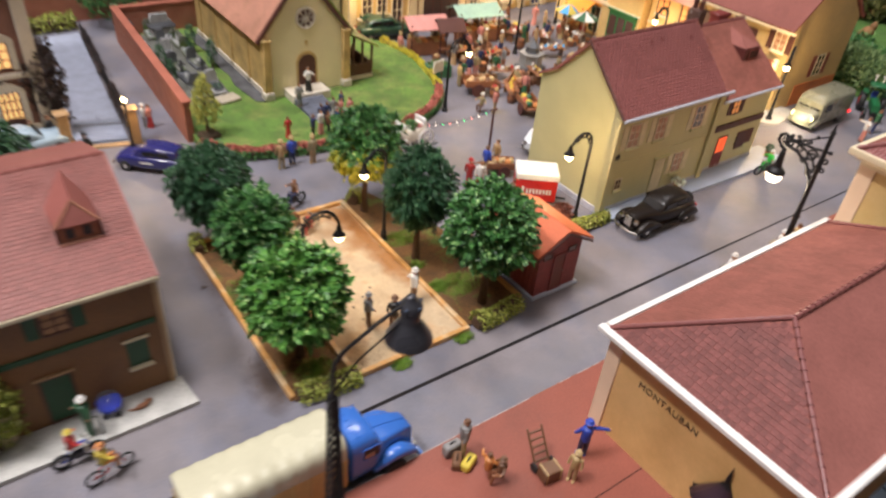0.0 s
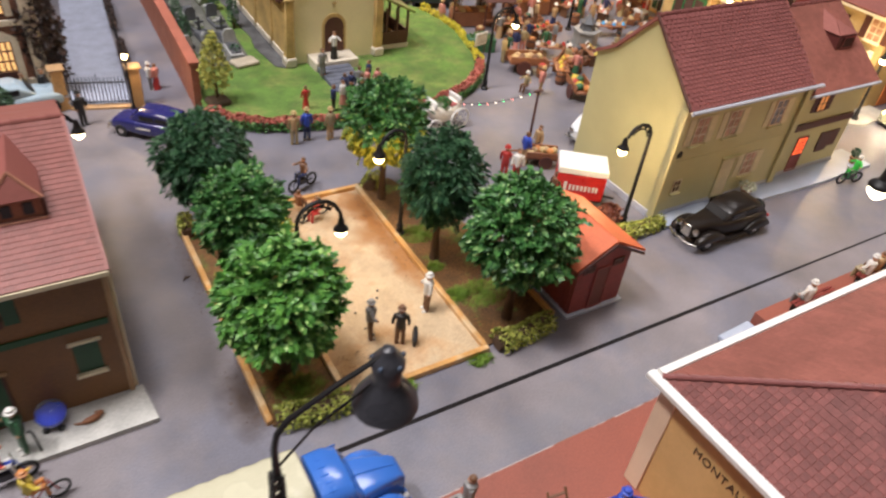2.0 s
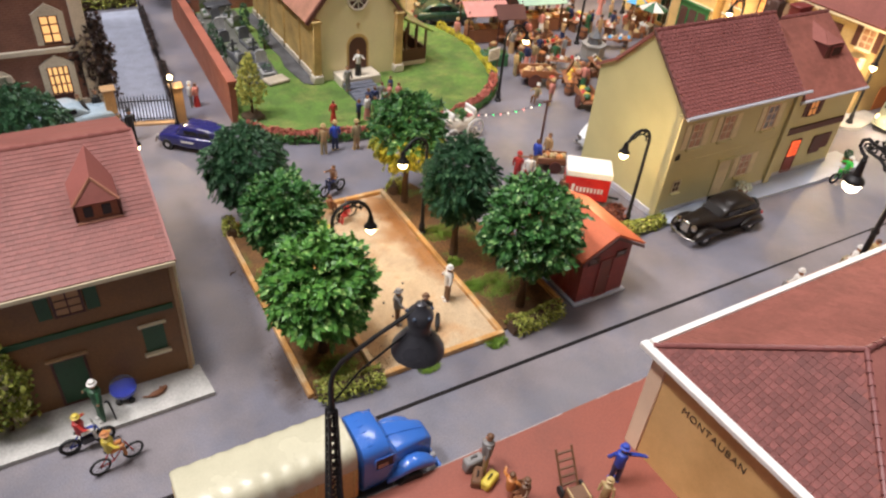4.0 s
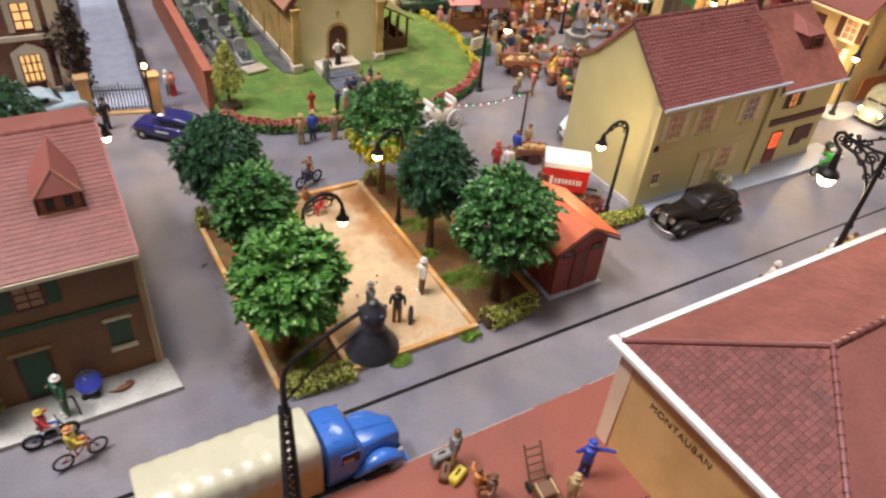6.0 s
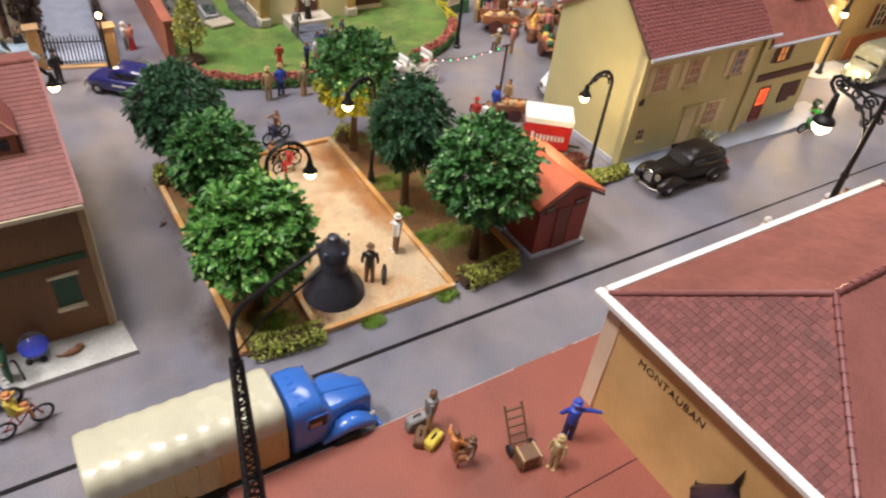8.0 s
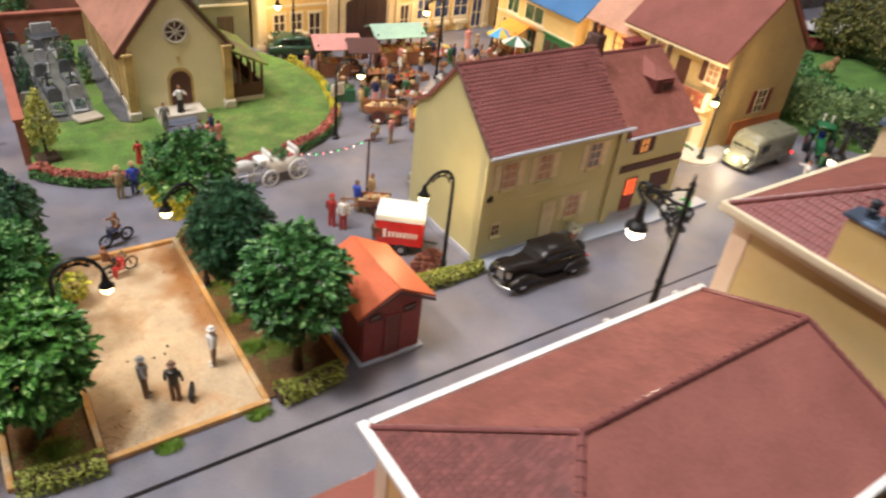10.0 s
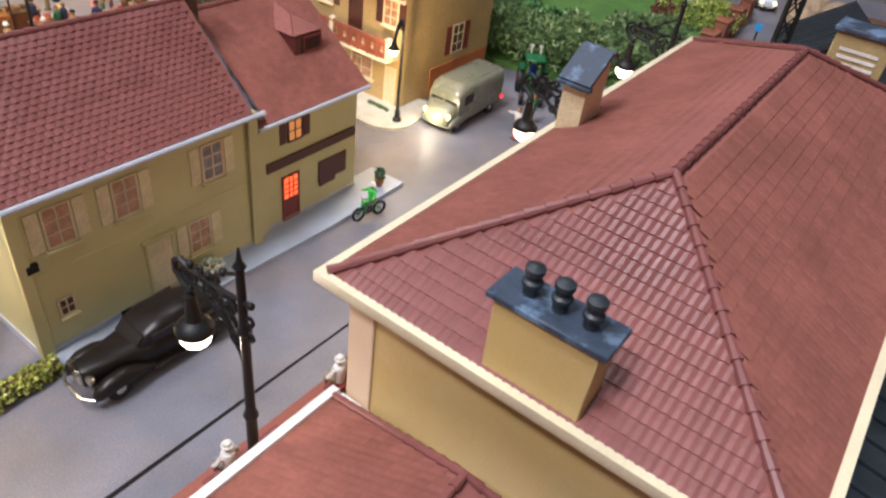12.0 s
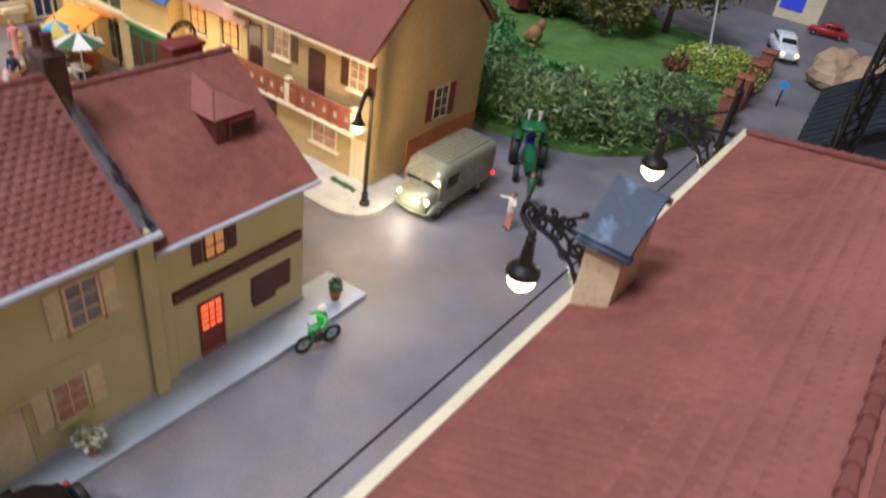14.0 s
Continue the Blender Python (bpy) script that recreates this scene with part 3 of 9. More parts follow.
# ---- roofs ----
def tiles(parent, o, u, v, width, height, tw, th, material, inside=None, thick=0.05, first=300, fill=0.965, roll=0.0, stagger=0.5):
    """Single roof tiles on a slope: o is the eave's corner, u along the eave, v up the slope. roll arches each tile. The first ones are parts, the rest is one mesh."""
    u, v, o = V(u).normalized(), V(v).normalized(), V(o)
    w = u.cross(v).normalized()
    if w.z < 0:
        w = -w
    tip = math.atan2(thick * 0.9, th)
    lv, lw = (v * math.cos(tip) - w * math.sin(tip)), (w * math.cos(tip) + v * math.sin(tip))
    turn = Matrix((u, lv, lw)).transposed()
    if roll:
        prof = [(-0.5 * tw * fill, 0), (-0.26 * tw, roll * 0.25), (-0.1 * tw, roll), (0.1 * tw, roll), (0.26 * tw, roll * 0.25), (0.5 * tw * fill, 0)]
        vs = [(x, y * th * 0.56, z + dz) for y in (-1, 1) for dz in (-thick / 2, thick / 2) for x, z in prof]
        fs = [(6 + i, 7 + i, 19 + i, 18 + i) for i in range(5)] + [(i, i + 1, i + 7, i + 6) for i in range(5)] + [(0, 6, 18, 12), (5, 17, 23, 11)]
        one_form = Form().add(vs, fs)
    else:
        one_form = Form().box(0, 0, 0, tw * fill, th * 1.12, thick, bev=thick * 0.35)
    one = one_form.mesh("tile", material)
    rest, made = Form(), 0
    rows, cols = int(height / th), int(width / tw)
    for r in range(rows + 1):
        for c in range(-1, cols + 1):
            shift = stagger * (r % 2)
            a, b = (c + 0.5 + shift) * tw, (r + 0.5) * th
            if b + th * 0.4 > height or (inside and not inside(a, b)):
                continue
            p = o + u * a + v * b + w * thick * 0.75
            lo, hi = max(0.0, a - tw * 0.5), min(width, a + tw * 0.5)
            if hi - lo < tw * 0.97:
                if hi - lo > tw * 0.25 and not roll:
                    p = o + u * (lo + hi) / 2 + v * b + w * thick * 0.75
                    rest.box(p.x, p.y, p.z, hi - lo - tw * (1 - fill), th * 1.12, thick, turn=turn)
                continue
            if made < first:
                ob = new("tile", one)
                ob.parent = parent
                ob.matrix_basis = Matrix.Translation(K * p) @ turn.to_4x4()
            elif roll:
                rest.add([p + turn @ q for q in one_form.v], one_form.f)
            else:
                rest.box(p.x, p.y, p.z, tw * fill, th * 1.12, thick, turn=turn)
            made += 1
    if rest.v:
        tagged(part("tile_field", rest, material, parent), kind="stuff")


def ridge_caps(parent, a, b, size, material, name="ridge_cap", r=0.10):
    """Half-round cap tiles along a ridge or hip from a to b, in one row."""
    a, b = V(a), V(b)
    n = max(1, int((b - a).length / size))
    L = (b - a).length / n
    cap = Form().tube([(-L * 0.5, 0, 0), (L * 0.54, 0, 0)], [r, r * 0.66], n=8).mesh(name, material)
    turn = (b - a).to_track_quat("X", "Z").to_matrix().to_4x4()
    for i in range(n):
        ob = new(name, cap)
        ob.parent = parent
        ob.matrix_basis = Matrix.Translation(K * a.lerp(b, (i + 0.5) / n)) @ turn


def opening(parent, x, y, z, w, h, facing, pane, frame_mat=None, bars=(2, 3), shutters=None, sill=None, lintel=None, name="window", depth=0.05, frame_w=0.07):
    """A window or door on a wall: facing '-y', '-x', '+x' names the side to which it looks; x, y, z is the middle of its foot on the wall."""
    rz = {"-y": 0, "-x": -90, "+x": 90, "+y": 180}[facing]
    holder = new(name)
    holder.empty_display_size, holder.parent, holder.matrix_basis = 0.01, parent, spot(x, y, z, rz)
    part("pane", Form().box(0, -0.008, h / 2, w, 0.03, h), pane, holder)
    if frame_mat:
        f = Form()
        f.box(-w / 2, -depth / 2, h / 2, frame_w, depth, h + frame_w, bev=0.008).box(w / 2, -depth / 2, h / 2, frame_w, depth, h + frame_w, bev=0.008)
        f.box(0, -depth / 2, h, w, depth, frame_w, bev=0.008).box(0, -depth / 2, 0, w, depth, frame_w, bev=0.008)
        for i in range(1, bars[0]):
            f.box(-w / 2 + w * i / bars[0], -depth * 0.42, h / 2, frame_w * 0.6, depth * 0.8, h)
        for i in range(1, bars[1]):
            f.box(0, -depth * 0.40, h * i / bars[1], w, depth * 0.75, frame_w * 0.5)
        part("sash" if name == "window" else "frame", f, frame_mat, holder)
    if shutters:
        for s in (-1, 1):
            f = Form().box(s * (w * 0.78 + 0.05), -0.015, h / 2, w * 0.48, 0.035, h * 1.02, bev=0.01)
            part("shutter", f, shutters, holder)
    if sill:
        part("sill", Form().box(0, -0.07, -0.07, w * 1.25, 0.16, 0.09, bev=0.015), sill, holder)
    if lintel:
        part("lintel", Form().box(0, -0.05, h + 0.09, w * 1.3, 0.12, 0.07, bev=0.015), lintel, holder)
    return holder


# ---- station ----
def station_wing():
    t = thing("station_building", 0, 0, 0, label="cream station wing with a hipped red-brown tiled roof and white cornice", category="station")
    x0, x1, y0, y1, zt = 0.62, 11.95, -12.8, -5.96, 4.5
    part("wall", Form().box((x0 + x1) / 2, (y0 + y1) / 2, (zt + ZP) / 2, x1 - x0, y1 - y0, zt - ZP), CREAM, t)
    for x, y in ((x0, y1), (x0, y0), (x1 - 0.5, y1)):
        part("quoin", Form().box(x + 0.19, y - 0.19 if y == y1 else y + 0.19, (zt + ZP) / 2, 0.5, 0.5, zt - ZP, bev=0.02), PALE, t)
    # cornice: the street side sits a little higher than the end wall's
    n0, n1, e1 = -13.05, -5.74, 12.1
    west = [(0.66, 4.28), (0.50, 4.28), (0.49, 4.40), (0.30, 4.46), (0.26, 4.54), (0.09, 4.58), (0.08, 4.72), (0.11, 4.75), (0.30, 4.75), (0.33, 4.68), (0.66, 4.68)]
    part("cornice", Form().prism(west, n0, n1 + 0.05, "y"), WHITE, t, "white moulded cornice of the end wall")
    for side, m in ((1, n1), (-1, n0)):
        street = [(m - side * 0.5, 4.30), (m - side * 0.20, 4.30), (m - side * 0.14, 4.44), (m - side * 0.04, 4.52), (m, 4.58), (m, 4.78), (m - side * 0.03, 4.81), (m - side * 0.20, 4.81), (m - side * 0.22, 4.70), (m - side * 0.5, 4.70)]
        part("cornice", Form().prism(street, 0.36, e1, "x"), WHITE, t, "white moulded cornice of the long side")
    part("cornice", Form().box(12.03, (n0 + n1) / 2, 4.62, 0.2, n1 - n0 - 0.5, 0.3, bev=0.03), WHITE, t, "white cornice against the tall block")
    ze, zr = 4.70, 6.56
    a, b, cc, d = (0.32, -5.95, ze), (11.96, -5.95, ze), (11.96, -12.9, ze), (0.32, -12.9, ze)
    r0, r1 = (3.12, -9.43, zr), (11.0, -9.43, zr)
    roof = Form().add([a, b, cc, d, r0, r1], [(0, 1, 5, 4), (2, 3, 4, 5), (3, 0, 4), (1, 2, 5), (3, 2, 1, 0)])
    rf = part("roof", roof, ROOFRED, t)
    up = V((r0[0] - a[0], 0, zr - ze))
    W = a[1] - d[1]
    half = W / 2
    tiles(rf, d, (0, 1, 0), up, W, up.length, 0.165, 0.175, TILESATIN, thick=0.012, fill=0.965, stagger=0.0, inside=lambda p, q: half * q / up.length + 0.1 < p < W - half * q / up.length - 0.1)
    upn = V((0, -half, zr - ze))
    L = b[0] - a[0]
    tiles(rf, a, (1, 0, 0), upn, L, upn.length, 0.16, 0.30, TILEPLAIN, thick=0.020, first=0, fill=1.0, roll=0.008, stagger=0.0, inside=lambda p, q: 2.8 * q / upn.length + 0.1 < p < L - 0.96 * q / upn.length - 0.1)
    for p, q in ((a, r0), (d, r0), (r0, r1), (b, r1), (cc, r1)):
        ridge_caps(rf, V(p) + V((0, 0, 0.05)), V(q) + V((0, 0, 0.05)), 0.30, TILE, r=0.085)
    # lettering of the town's name on the end wall
    f = bpy.data.curves.new("lettering", "FONT")
    f.body, f.size, f.extrude, f.align_x, f.align_y, f.space_character = "MONTAUBAN", 0.325 * K, 0.012 * K, "CENTER", "CENTER", 1.08
    f.offset = -0.004 * K
    f.materials.append(mat("dark_brown_letters", (0.07, 0.038, 0.022), 0.5, bump=0.0))
    ob = new("lettering", f)
    ob.parent = t
    ob.matrix_basis = pose(K * (x0 - 0.02), K * -8.32, K * 3.40, 90, 0, -90)
    tagged(ob, "dark raised letters")
    my, plum = -10.65, mat("dark_plum_canopy_glass", (0.030, 0.014, 0.022), 0.3, bump=0.05)
    rim = [(x0 - 0.02 - 0.72 * math.sin(a), my + 0.80 * math.cos(a), 1.72 + 0.22 * math.sin(a)) for a in (math.pi * k / 8 for k in range(9))]
    apex = (x0 - 0.04, my, 2.85)
    m = part("marquise", Form().slab([apex, rim[0], rim[1]], 0.03), plum, t, "dark fan-shaped glass canopy with iron crest")
    for k in range(1, 8):
        part("fan_pane", Form().slab([apex, rim[k], rim[k + 1]], 0.03), plum, m)
    for k in range(9):
        part("rib", Form().tube([apex, V(apex).lerp(V(rim[k]), 0.5) - V((0, 0, 0.10)), rim[k], V(rim[k]) + V((-0.03, 0, 0.16))], [0.03, 0.026, 0.024, 0.006], 5), IRON, m)
    part("crest", Form().tube([(x0 - 0.04, my, 2.75), (x0 - 0.10, my, 3.05), (x0 - 0.08, my, 3.42)], [0.09, 0.055, 0.008], 7), IRON, m)
    opening(t, x0, my, ZP, 0.9, 1.0, "-x", PANEDARK, DARKWOOD, (2, 3), name="door")
    for x in (2.6, 5.2, 7.8, 10.3):
        opening(t, x, y1, 1.3, 0.95, 1.9, "+y", PANECURTAIN, SASH, (2, 3), sill=PALE)
    return t


def station_main():
    t = thing("station_building", 0, 0, 0, label="tall cream station block with a hipped red-brown tiled roof", category="station")
    x0, x1, y0, y1, zt = 12.25, 28.4, -13.05, -6.05, 7.45
    part("wall", Form().box((x0 + x1) / 2, (y0 + y1) / 2, (zt + ZP) / 2, x1 - x0, y1 - y0, zt - ZP), STATIONWALL, t)
    for x in (x0 + 0.24, x1 - 0.24):
        for y in (y0 + 0.24, y1 - 0.24):
            part("quoin", Form().box(x, y, (zt + ZP) / 2, 0.58, 0.58, zt - ZP, bev=0.02), PALE, t)
    e0, e1, n0, n1, ze, zr = 11.70, 28.9, -13.75, -5.62, 7.75, 9.65
    c = Form().rim(e0 + 0.5, e1 - 0.5, n0 + 0.5, n1 - 0.5, [(-0.06, 7.20), (0.10, 7.20), (0.11, 7.34), (0.24, 7.40), (0.30, 7.50), (0.46, 7.54), (0.5, 7.60), (0.5, 7.80), (0.34, 7.80), (0.34, 7.74), (-0.06, 7.72)])
    part("cornice", c, OFFWHITE, t, "cream moulded cornice")
    i = 0.17
    a, b, cc, d = (e0 + i, n1 - i, ze), (e1 - i, n1 - i, ze), (e1 - i, n0 + i, ze), (e0 + i, n0 + i, ze)
    r0, r1 = (16.1, -9.6, zr), (24.7, -9.6, zr)
    rf = part("roof", Form().add([a, b, cc, d, r0, r1], [(0, 1, 5, 4), (2, 3, 4, 5), (3, 0, 4), (1, 2, 5), (3, 2, 1, 0)]), ROOFRED, t)
    run = r0[0] - a[0]
    W, hw = a[1] - d[1], (a[1] - d[1]) / 2
    up = V((run, 0, zr - ze))
    tiles(rf, d, (0, 1, 0), up, W, up.length, 0.15, 0.28, TILE, thick=0.024, fill=1.0, roll=0.016, stagger=0.0, inside=lambda p, q: hw * q / up.length + 0.1 < p < W - hw * q / up.length - 0.1)
    for o, dy in ((a, -1), (d, 1)):
        upn = V((0, dy * hw, zr - ze))
        L = b[0] - a[0]
        tiles(rf, o, (1, 0, 0), upn, L, upn.length, 0.16, 0.30, TILEPLAIN, thick=0.018, first=0, fill=1.0, roll=0.006, stagger=0.0, inside=lambda p, q: run * q / upn.length + 0.1 < p < L - run * q / upn.length - 0.1)
    for p, q in ((a, r0), (d, r0), (r0, r1), (b, r1), (cc, r1)):
        ridge_caps(rf, V(p) + V((0, 0, 0.05)), V(q) + V((0, 0, 0.05)), 0.36, TILE)
    ch = part("chimney", Form().box(12.22, -9.67, 8.43, 0.62, 1.62, 1.34, bev=0.02), STATIONWALL, t, "cream chimney stack with three pots")
    part("cap", Form().box(12.22, -9.67, 9.15, 0.76, 1.86, 0.11, bev=0.02), SLATE, ch, "slate-blue cap slab")
    for y in (-9.22, -9.68, -10.15):
        part("pot", Form().lathe(12.22, y, [(0.11, 9.2), (0.11, 9.36), (0.15, 9.38), (0.15, 9.44), (0.11, 9.47), (0.11, 9.54), (0.145, 9.58), (0.145, 9.66), (0.06, 9.70)], 10), SLATEDARK, ch, "dark clay pot")
    c2 = part("chimney", Form().prism([(19.45, 7.5), (20.45, 7.5), (20.45, 9.35), (20.25, 9.50), (19.45, 8.98)], -6.36, -5.78, "y"), CHIMNEYPALE, t, "cream chimney with a sloping slate cap")
    cap = Form().slab([(19.38, -6.46, 9.02), (20.27, -6.46, 9.60), (20.27, -5.66, 9.60), (19.38, -5.66, 9.02)], -0.10)
    cap.slab([(20.27, -6.46, 9.60), (20.58, -6.46, 9.40), (20.58, -5.66, 9.40), (20.27, -5.66, 9.60)], -0.10)
    cap.box(19.38, -6.06, 9.0, 0.18, 0.86, 0.10, bev=0.02)
    part("cap", cap, SLATE, c2, "worn slate-blue gabled cap")
    for x in (14, 17, 20, 23, 26):
        for z in (1.2, 4.6):
            opening(t, x, y1, z, 1.0, 1.9, "+y", PANECURTAIN, SASH, (2, 3), sill=PALE)
    return t


station_wing()
station_main()
# dark platform roof on the track side
cn = thing("platform_canopy", label="dark slate-grey ribbed platform canopy beside the station", category="canopy")
part("roof", Form().slab([(-2, -17.5, 4.2), (30, -17.5, 4.2), (30, -13.3, 4.9), (-2, -13.3, 4.9)], 0.12), SLATEDARK, cn)
rb = Form()
for k in range(45):
    rb.box(-1.8 + k * 0.72, -15.4, 4.62, 0.10, 4.2, 0.06, turn=Matrix.Rotation(math.atan2(0.7, 4.2), 3, "X"))
part("rib", rb, SLATEDARK, cn)
for k in range(6):
    part("post", Form().tube([(0 + k * 5.6, -16.8, 0), (0 + k * 5.6, -16.8, 4.25)], 0.10, 8), IRON, cn)


# ---- yellow houses ----
def yellow_house():
    t = thing("house", label="yellow two-storey house with a brown-red interlocking tile roof", category="house", group="street houses")
    x0, x1, y0, y1 = 10.5, 18.1, 3.42, 8.75
    gable = [(y0, 0.1), (y1, 0.1), (y1, 5.25), (7.75, 5.85), (5.95, 7.72), (y0, 5.2)]
    part("wall", Form().prism(gable, x0, 17.76, "x").box((17.76 + x1) / 2, (y0 + y1) / 2, 2.3, x1 - 17.76, y1 - y0, 4.4), YELLOW, t)
    part("plinth", Form().box((x0 + x1) / 2, (y0 + y1) / 2, 0.16, x1 - x0 + 0.06, y1 - y0 + 0.06, 0.32, bev=0.02), GUTTER, t, "grey painted plinth")
    for x in (x0 + 0.12, x1 - 0.12):
        part("pilaster", Form().box(x, y0 + 0.06, 2.6, 0.34, 0.34, 5.0, bev=0.02), YELLOW, t)
    part("string_course", Form().box((x0 + x1) / 2, y0 - 0.005, 2.72, x1 - x0, 0.04, 0.07, bev=0.01), YELLOW, t)
    xr = 17.8
    a, b = (x0 - 0.14, 3.10, 5.22), (xr, 3.10, 5.22)
    r0, r1 = (x0 - 0.14, 5.95, 7.86), (xr, 5.95, 7.86)
    k0, k1 = (x0 - 0.14, 7.80, 5.95), (xr, 7.80, 5.95)
    e0, e1 = (x0 - 0.14, 9.0, 5.25), (xr, 9.0, 5.25)
    rf = part("roof", Form().slab([a, b, r1, r0], 0.13).slab([r0, r1, k1, k0], 0.13).slab([k0, k1, e1, e0], 0.13), ROOFRED, t)
    up = V(r0) - V(a)
    tiles(rf, a, (1, 0, 0), up, xr - x0 + 0.14, up.length, 0.245, 0.172, TILE, thick=0.026, roll=0.015)
    ridge_caps(rf, V(r0), V(r1), 0.35, TILE)
    part("verge", Form().slab([(x0 - 0.2, 3.10, 5.20), (x0 - 0.12, 3.10, 5.26), (x0 - 0.12, 5.95, 7.90), (x0 - 0.2, 5.95, 7.86)], 0.12), DARKWOOD, rf)
    part("gutter", Form().tube([(x0 - 0.12, 3.04, 5.14), (x1 + 0.1, 3.04, 5.14)], 0.085, 8), GUTTER, t, "blue-grey gutter")
    part("downpipe", Form().tube([(x1 - 0.35, 3.2, 5.1), (x1 - 0.32, 3.3, 4.8), (x1 - 0.32, 3.33, 0.2)], 0.045, 8), YELLOW, t)
    for x in (11.72, 13.6, 16.45):
        opening(t, x, y0, 3.42, 0.72, 1.18, "-y", PANECURTAIN if x < 15 else PANEGREY, SASH if x < 15 else PALE, (2, 3), shutters=SHUTTER, sill=YELLOW)
    opening(t, 15.75, y0, 1.08, 0.74, 1.12, "-y", PANECURTAIN, SASH, (2, 3), shutters=SHUTTER, sill=YELLOW)
    opening(t, 11.42, y0, 1.2, 0.42, 0.56, "-y", PANEDARK, SASH, (2, 2), sill=YELLOW)
    d = opening(t, 14.35, y0, 0.28, 0.86, 1.9, "-y", SHUTTER, YELLOW, (1, 1), name="door")
    part("canopy", Form().box(0, -0.08, 2.02, 1.15, 0.18, 0.06, bev=0.02), YELLOW, d)
    part("meter_box", Form().box(10.82, y0 - 0.06, 3.12, 0.32, 0.12, 0.26, bev=0.015), IRON, t, "small dark wall box")
    return t


def guest_house():
    t = thing("house", label="yellow house with dark red shutters, brown-red roof and a dormer", category="house", group="street houses")
    x0, x1, y0, y1 = 18.1, 23.05, 3.68, 9.6
    gable = [(y0, 0.1), (y1, 0.1), (y1, 5.0), (6.85, 6.93), (y0, 4.5)]
    part("wall", Form().prism(gable, x0, x1, "x"), YELLOW, t)
    part("plinth", Form().box((x0 + x1) / 2 + 0.03, (y0 + y1) / 2, 0.16, x1 - x0, y1 - y0 + 0.06, 0.30, bev=0.02), GUTTER, t, "grey painted plinth")
    part("pilaster", Form().box(x0 + 0.30, y0 - 0.04, 2.3, 0.42, 0.16, 4.4, bev=0.02), YELLOW, t)
    a, b = (x0 + 0.02, 3.36, 4.5), (x1 + 0.22, 3.36, 4.5)
    r0, r1 = (x0 + 0.02, 6.85, 7.06), (x1 + 0.22, 6.85, 7.06)
    e0, e1 = (x0 + 0.02, 9.9, 4.86), (x1 + 0.22, 9.9, 4.86)
    rf = part("roof", Form().slab([a, b, r1, r0], 0.12).slab([r0, r1, e1, e0], 0.12), ROOFRED, t)
    up = V(r0) - V(a)
    tiles(rf, a, (1, 0, 0), up, x1 - x0 + 0.2, up.length, 0.24, 0.19, TILEPLAIN, thick=0.003, first=0, fill=1.0)
    ridge_caps(rf, V(r0), V(r1), 0.35, TILE)
    part("valley", Form().slab([(17.82, 3.14, 5.05), (18.56, 3.42, 4.64), (18.56, 6.55, 6.94), (17.82, 5.90, 7.66)], 0.05), mat("sooty_zinc", (0.20, 0.21, 0.26), 0.5, var=0.4, scale=1.5, col2=(0.025, 0.02, 0.02), blotch=(0.5, 0.56), bscale=0.9), rf, "grey-blue flashing strip")
    part("gutter", Form().tube([(x0 + 0.05, 3.30, 4.42), (x1 + 0.24, 3.30, 4.42)], 0.075, 8), GUTTER, t, "blue-grey gutter")
    # dormer with a pointed hood
    dm = part("dormer", Form().box(21.77, 5.5, 5.82, 1.26, 1.32, 0.72, bev=0.01), mat("dark_oxide_red", (0.10, 0.022, 0.018), 0.6), rf, "small dark red dormer with a pointed hood")
    P = [(21.12, 4.86, 6.22), (22.42, 4.86, 6.22), (21.77, 5.70, 6.58), (21.77, 6.5, 6.80), (21.12, 5.75, 6.20), (22.42, 5.75, 6.20)]
    part("hood", Form().slab([P[0], P[1], P[2]], -0.05).slab([P[4], P[0], P[2], P[3]], -0.05).slab([P[1], P[5], P[3], P[2]], -0.05), ROOFRED, dm)
    for k in range(4):
        part("louvre", Form().tube([(21.16, 5.02 + 0.17 * k, 6.26), (21.70, 5.74 + 0.2 * k, 6.57 + 0.045 * k)], 0.020, 5), TILEPLAIN, dm)
    # dark panel paints the shade inside the dormer's opening
    part("pane", Form().box(21.86, 4.835, 5.86, 0.86, 0.03, 0.50), mat("dark_oxide_hollow", (0.035, 0.008, 0.007), 0.7), dm)
    part("frame", Form().box(21.92, 4.825, 6.12, 0.8, 0.05, 0.05).box(21.92, 4.825, 5.63, 0.8, 0.05, 0.06).box(21.54, 4.825, 5.88, 0.05, 0.05, 0.5).box(22.30, 4.825, 5.88, 0.05, 0.05, 0.5), REDBROWN, dm)
    part("chimney", Form().box(22.35, 7.75, 6.55, 1.0, 0.6, 1.1, bev=0.03).box(22.35, 7.75, 7.1, 1.12, 0.72, 0.12, bev=0.03), REDBROWN, t, "oxide-red chimney block")
    ch = part("chimney", Form().box(18.0, 6.25, 7.6, 0.56, 0.72, 1.4, bev=0.05), mat("sooty_stack", (0.085, 0.042, 0.03), 0.8, var=0.5, col2=(0.25, 0.22, 0.19), blotch=(0.56, 0.62), bscale=1.6), t, "sooty chimney stack with red pots")
    for y in (6.05, 6.45):
        part("pot", Form().lathe(18.0, y, [(0.12, 8.3), (0.10, 8.6), (0.13, 8.62), (0.12, 8.72)], 10), DARKWOOD, ch)
    opening(t, 20.0, y0, 3.32, 0.62, 0.76, "-y", LITPANEDIM, DARKWOOD, (2, 2), shutters=DARKWOOD)
    d = opening(t, 19.75, y0, 0.24, 0.74, 1.78, "-y", REDBROWN, REDBROWN, (1, 2), name="door")
    part("glazing", Form().box(0, -0.035, 1.30, 0.60, 0.03, 0.82), REDGLOW, d, "red glowing glazed upper panel")
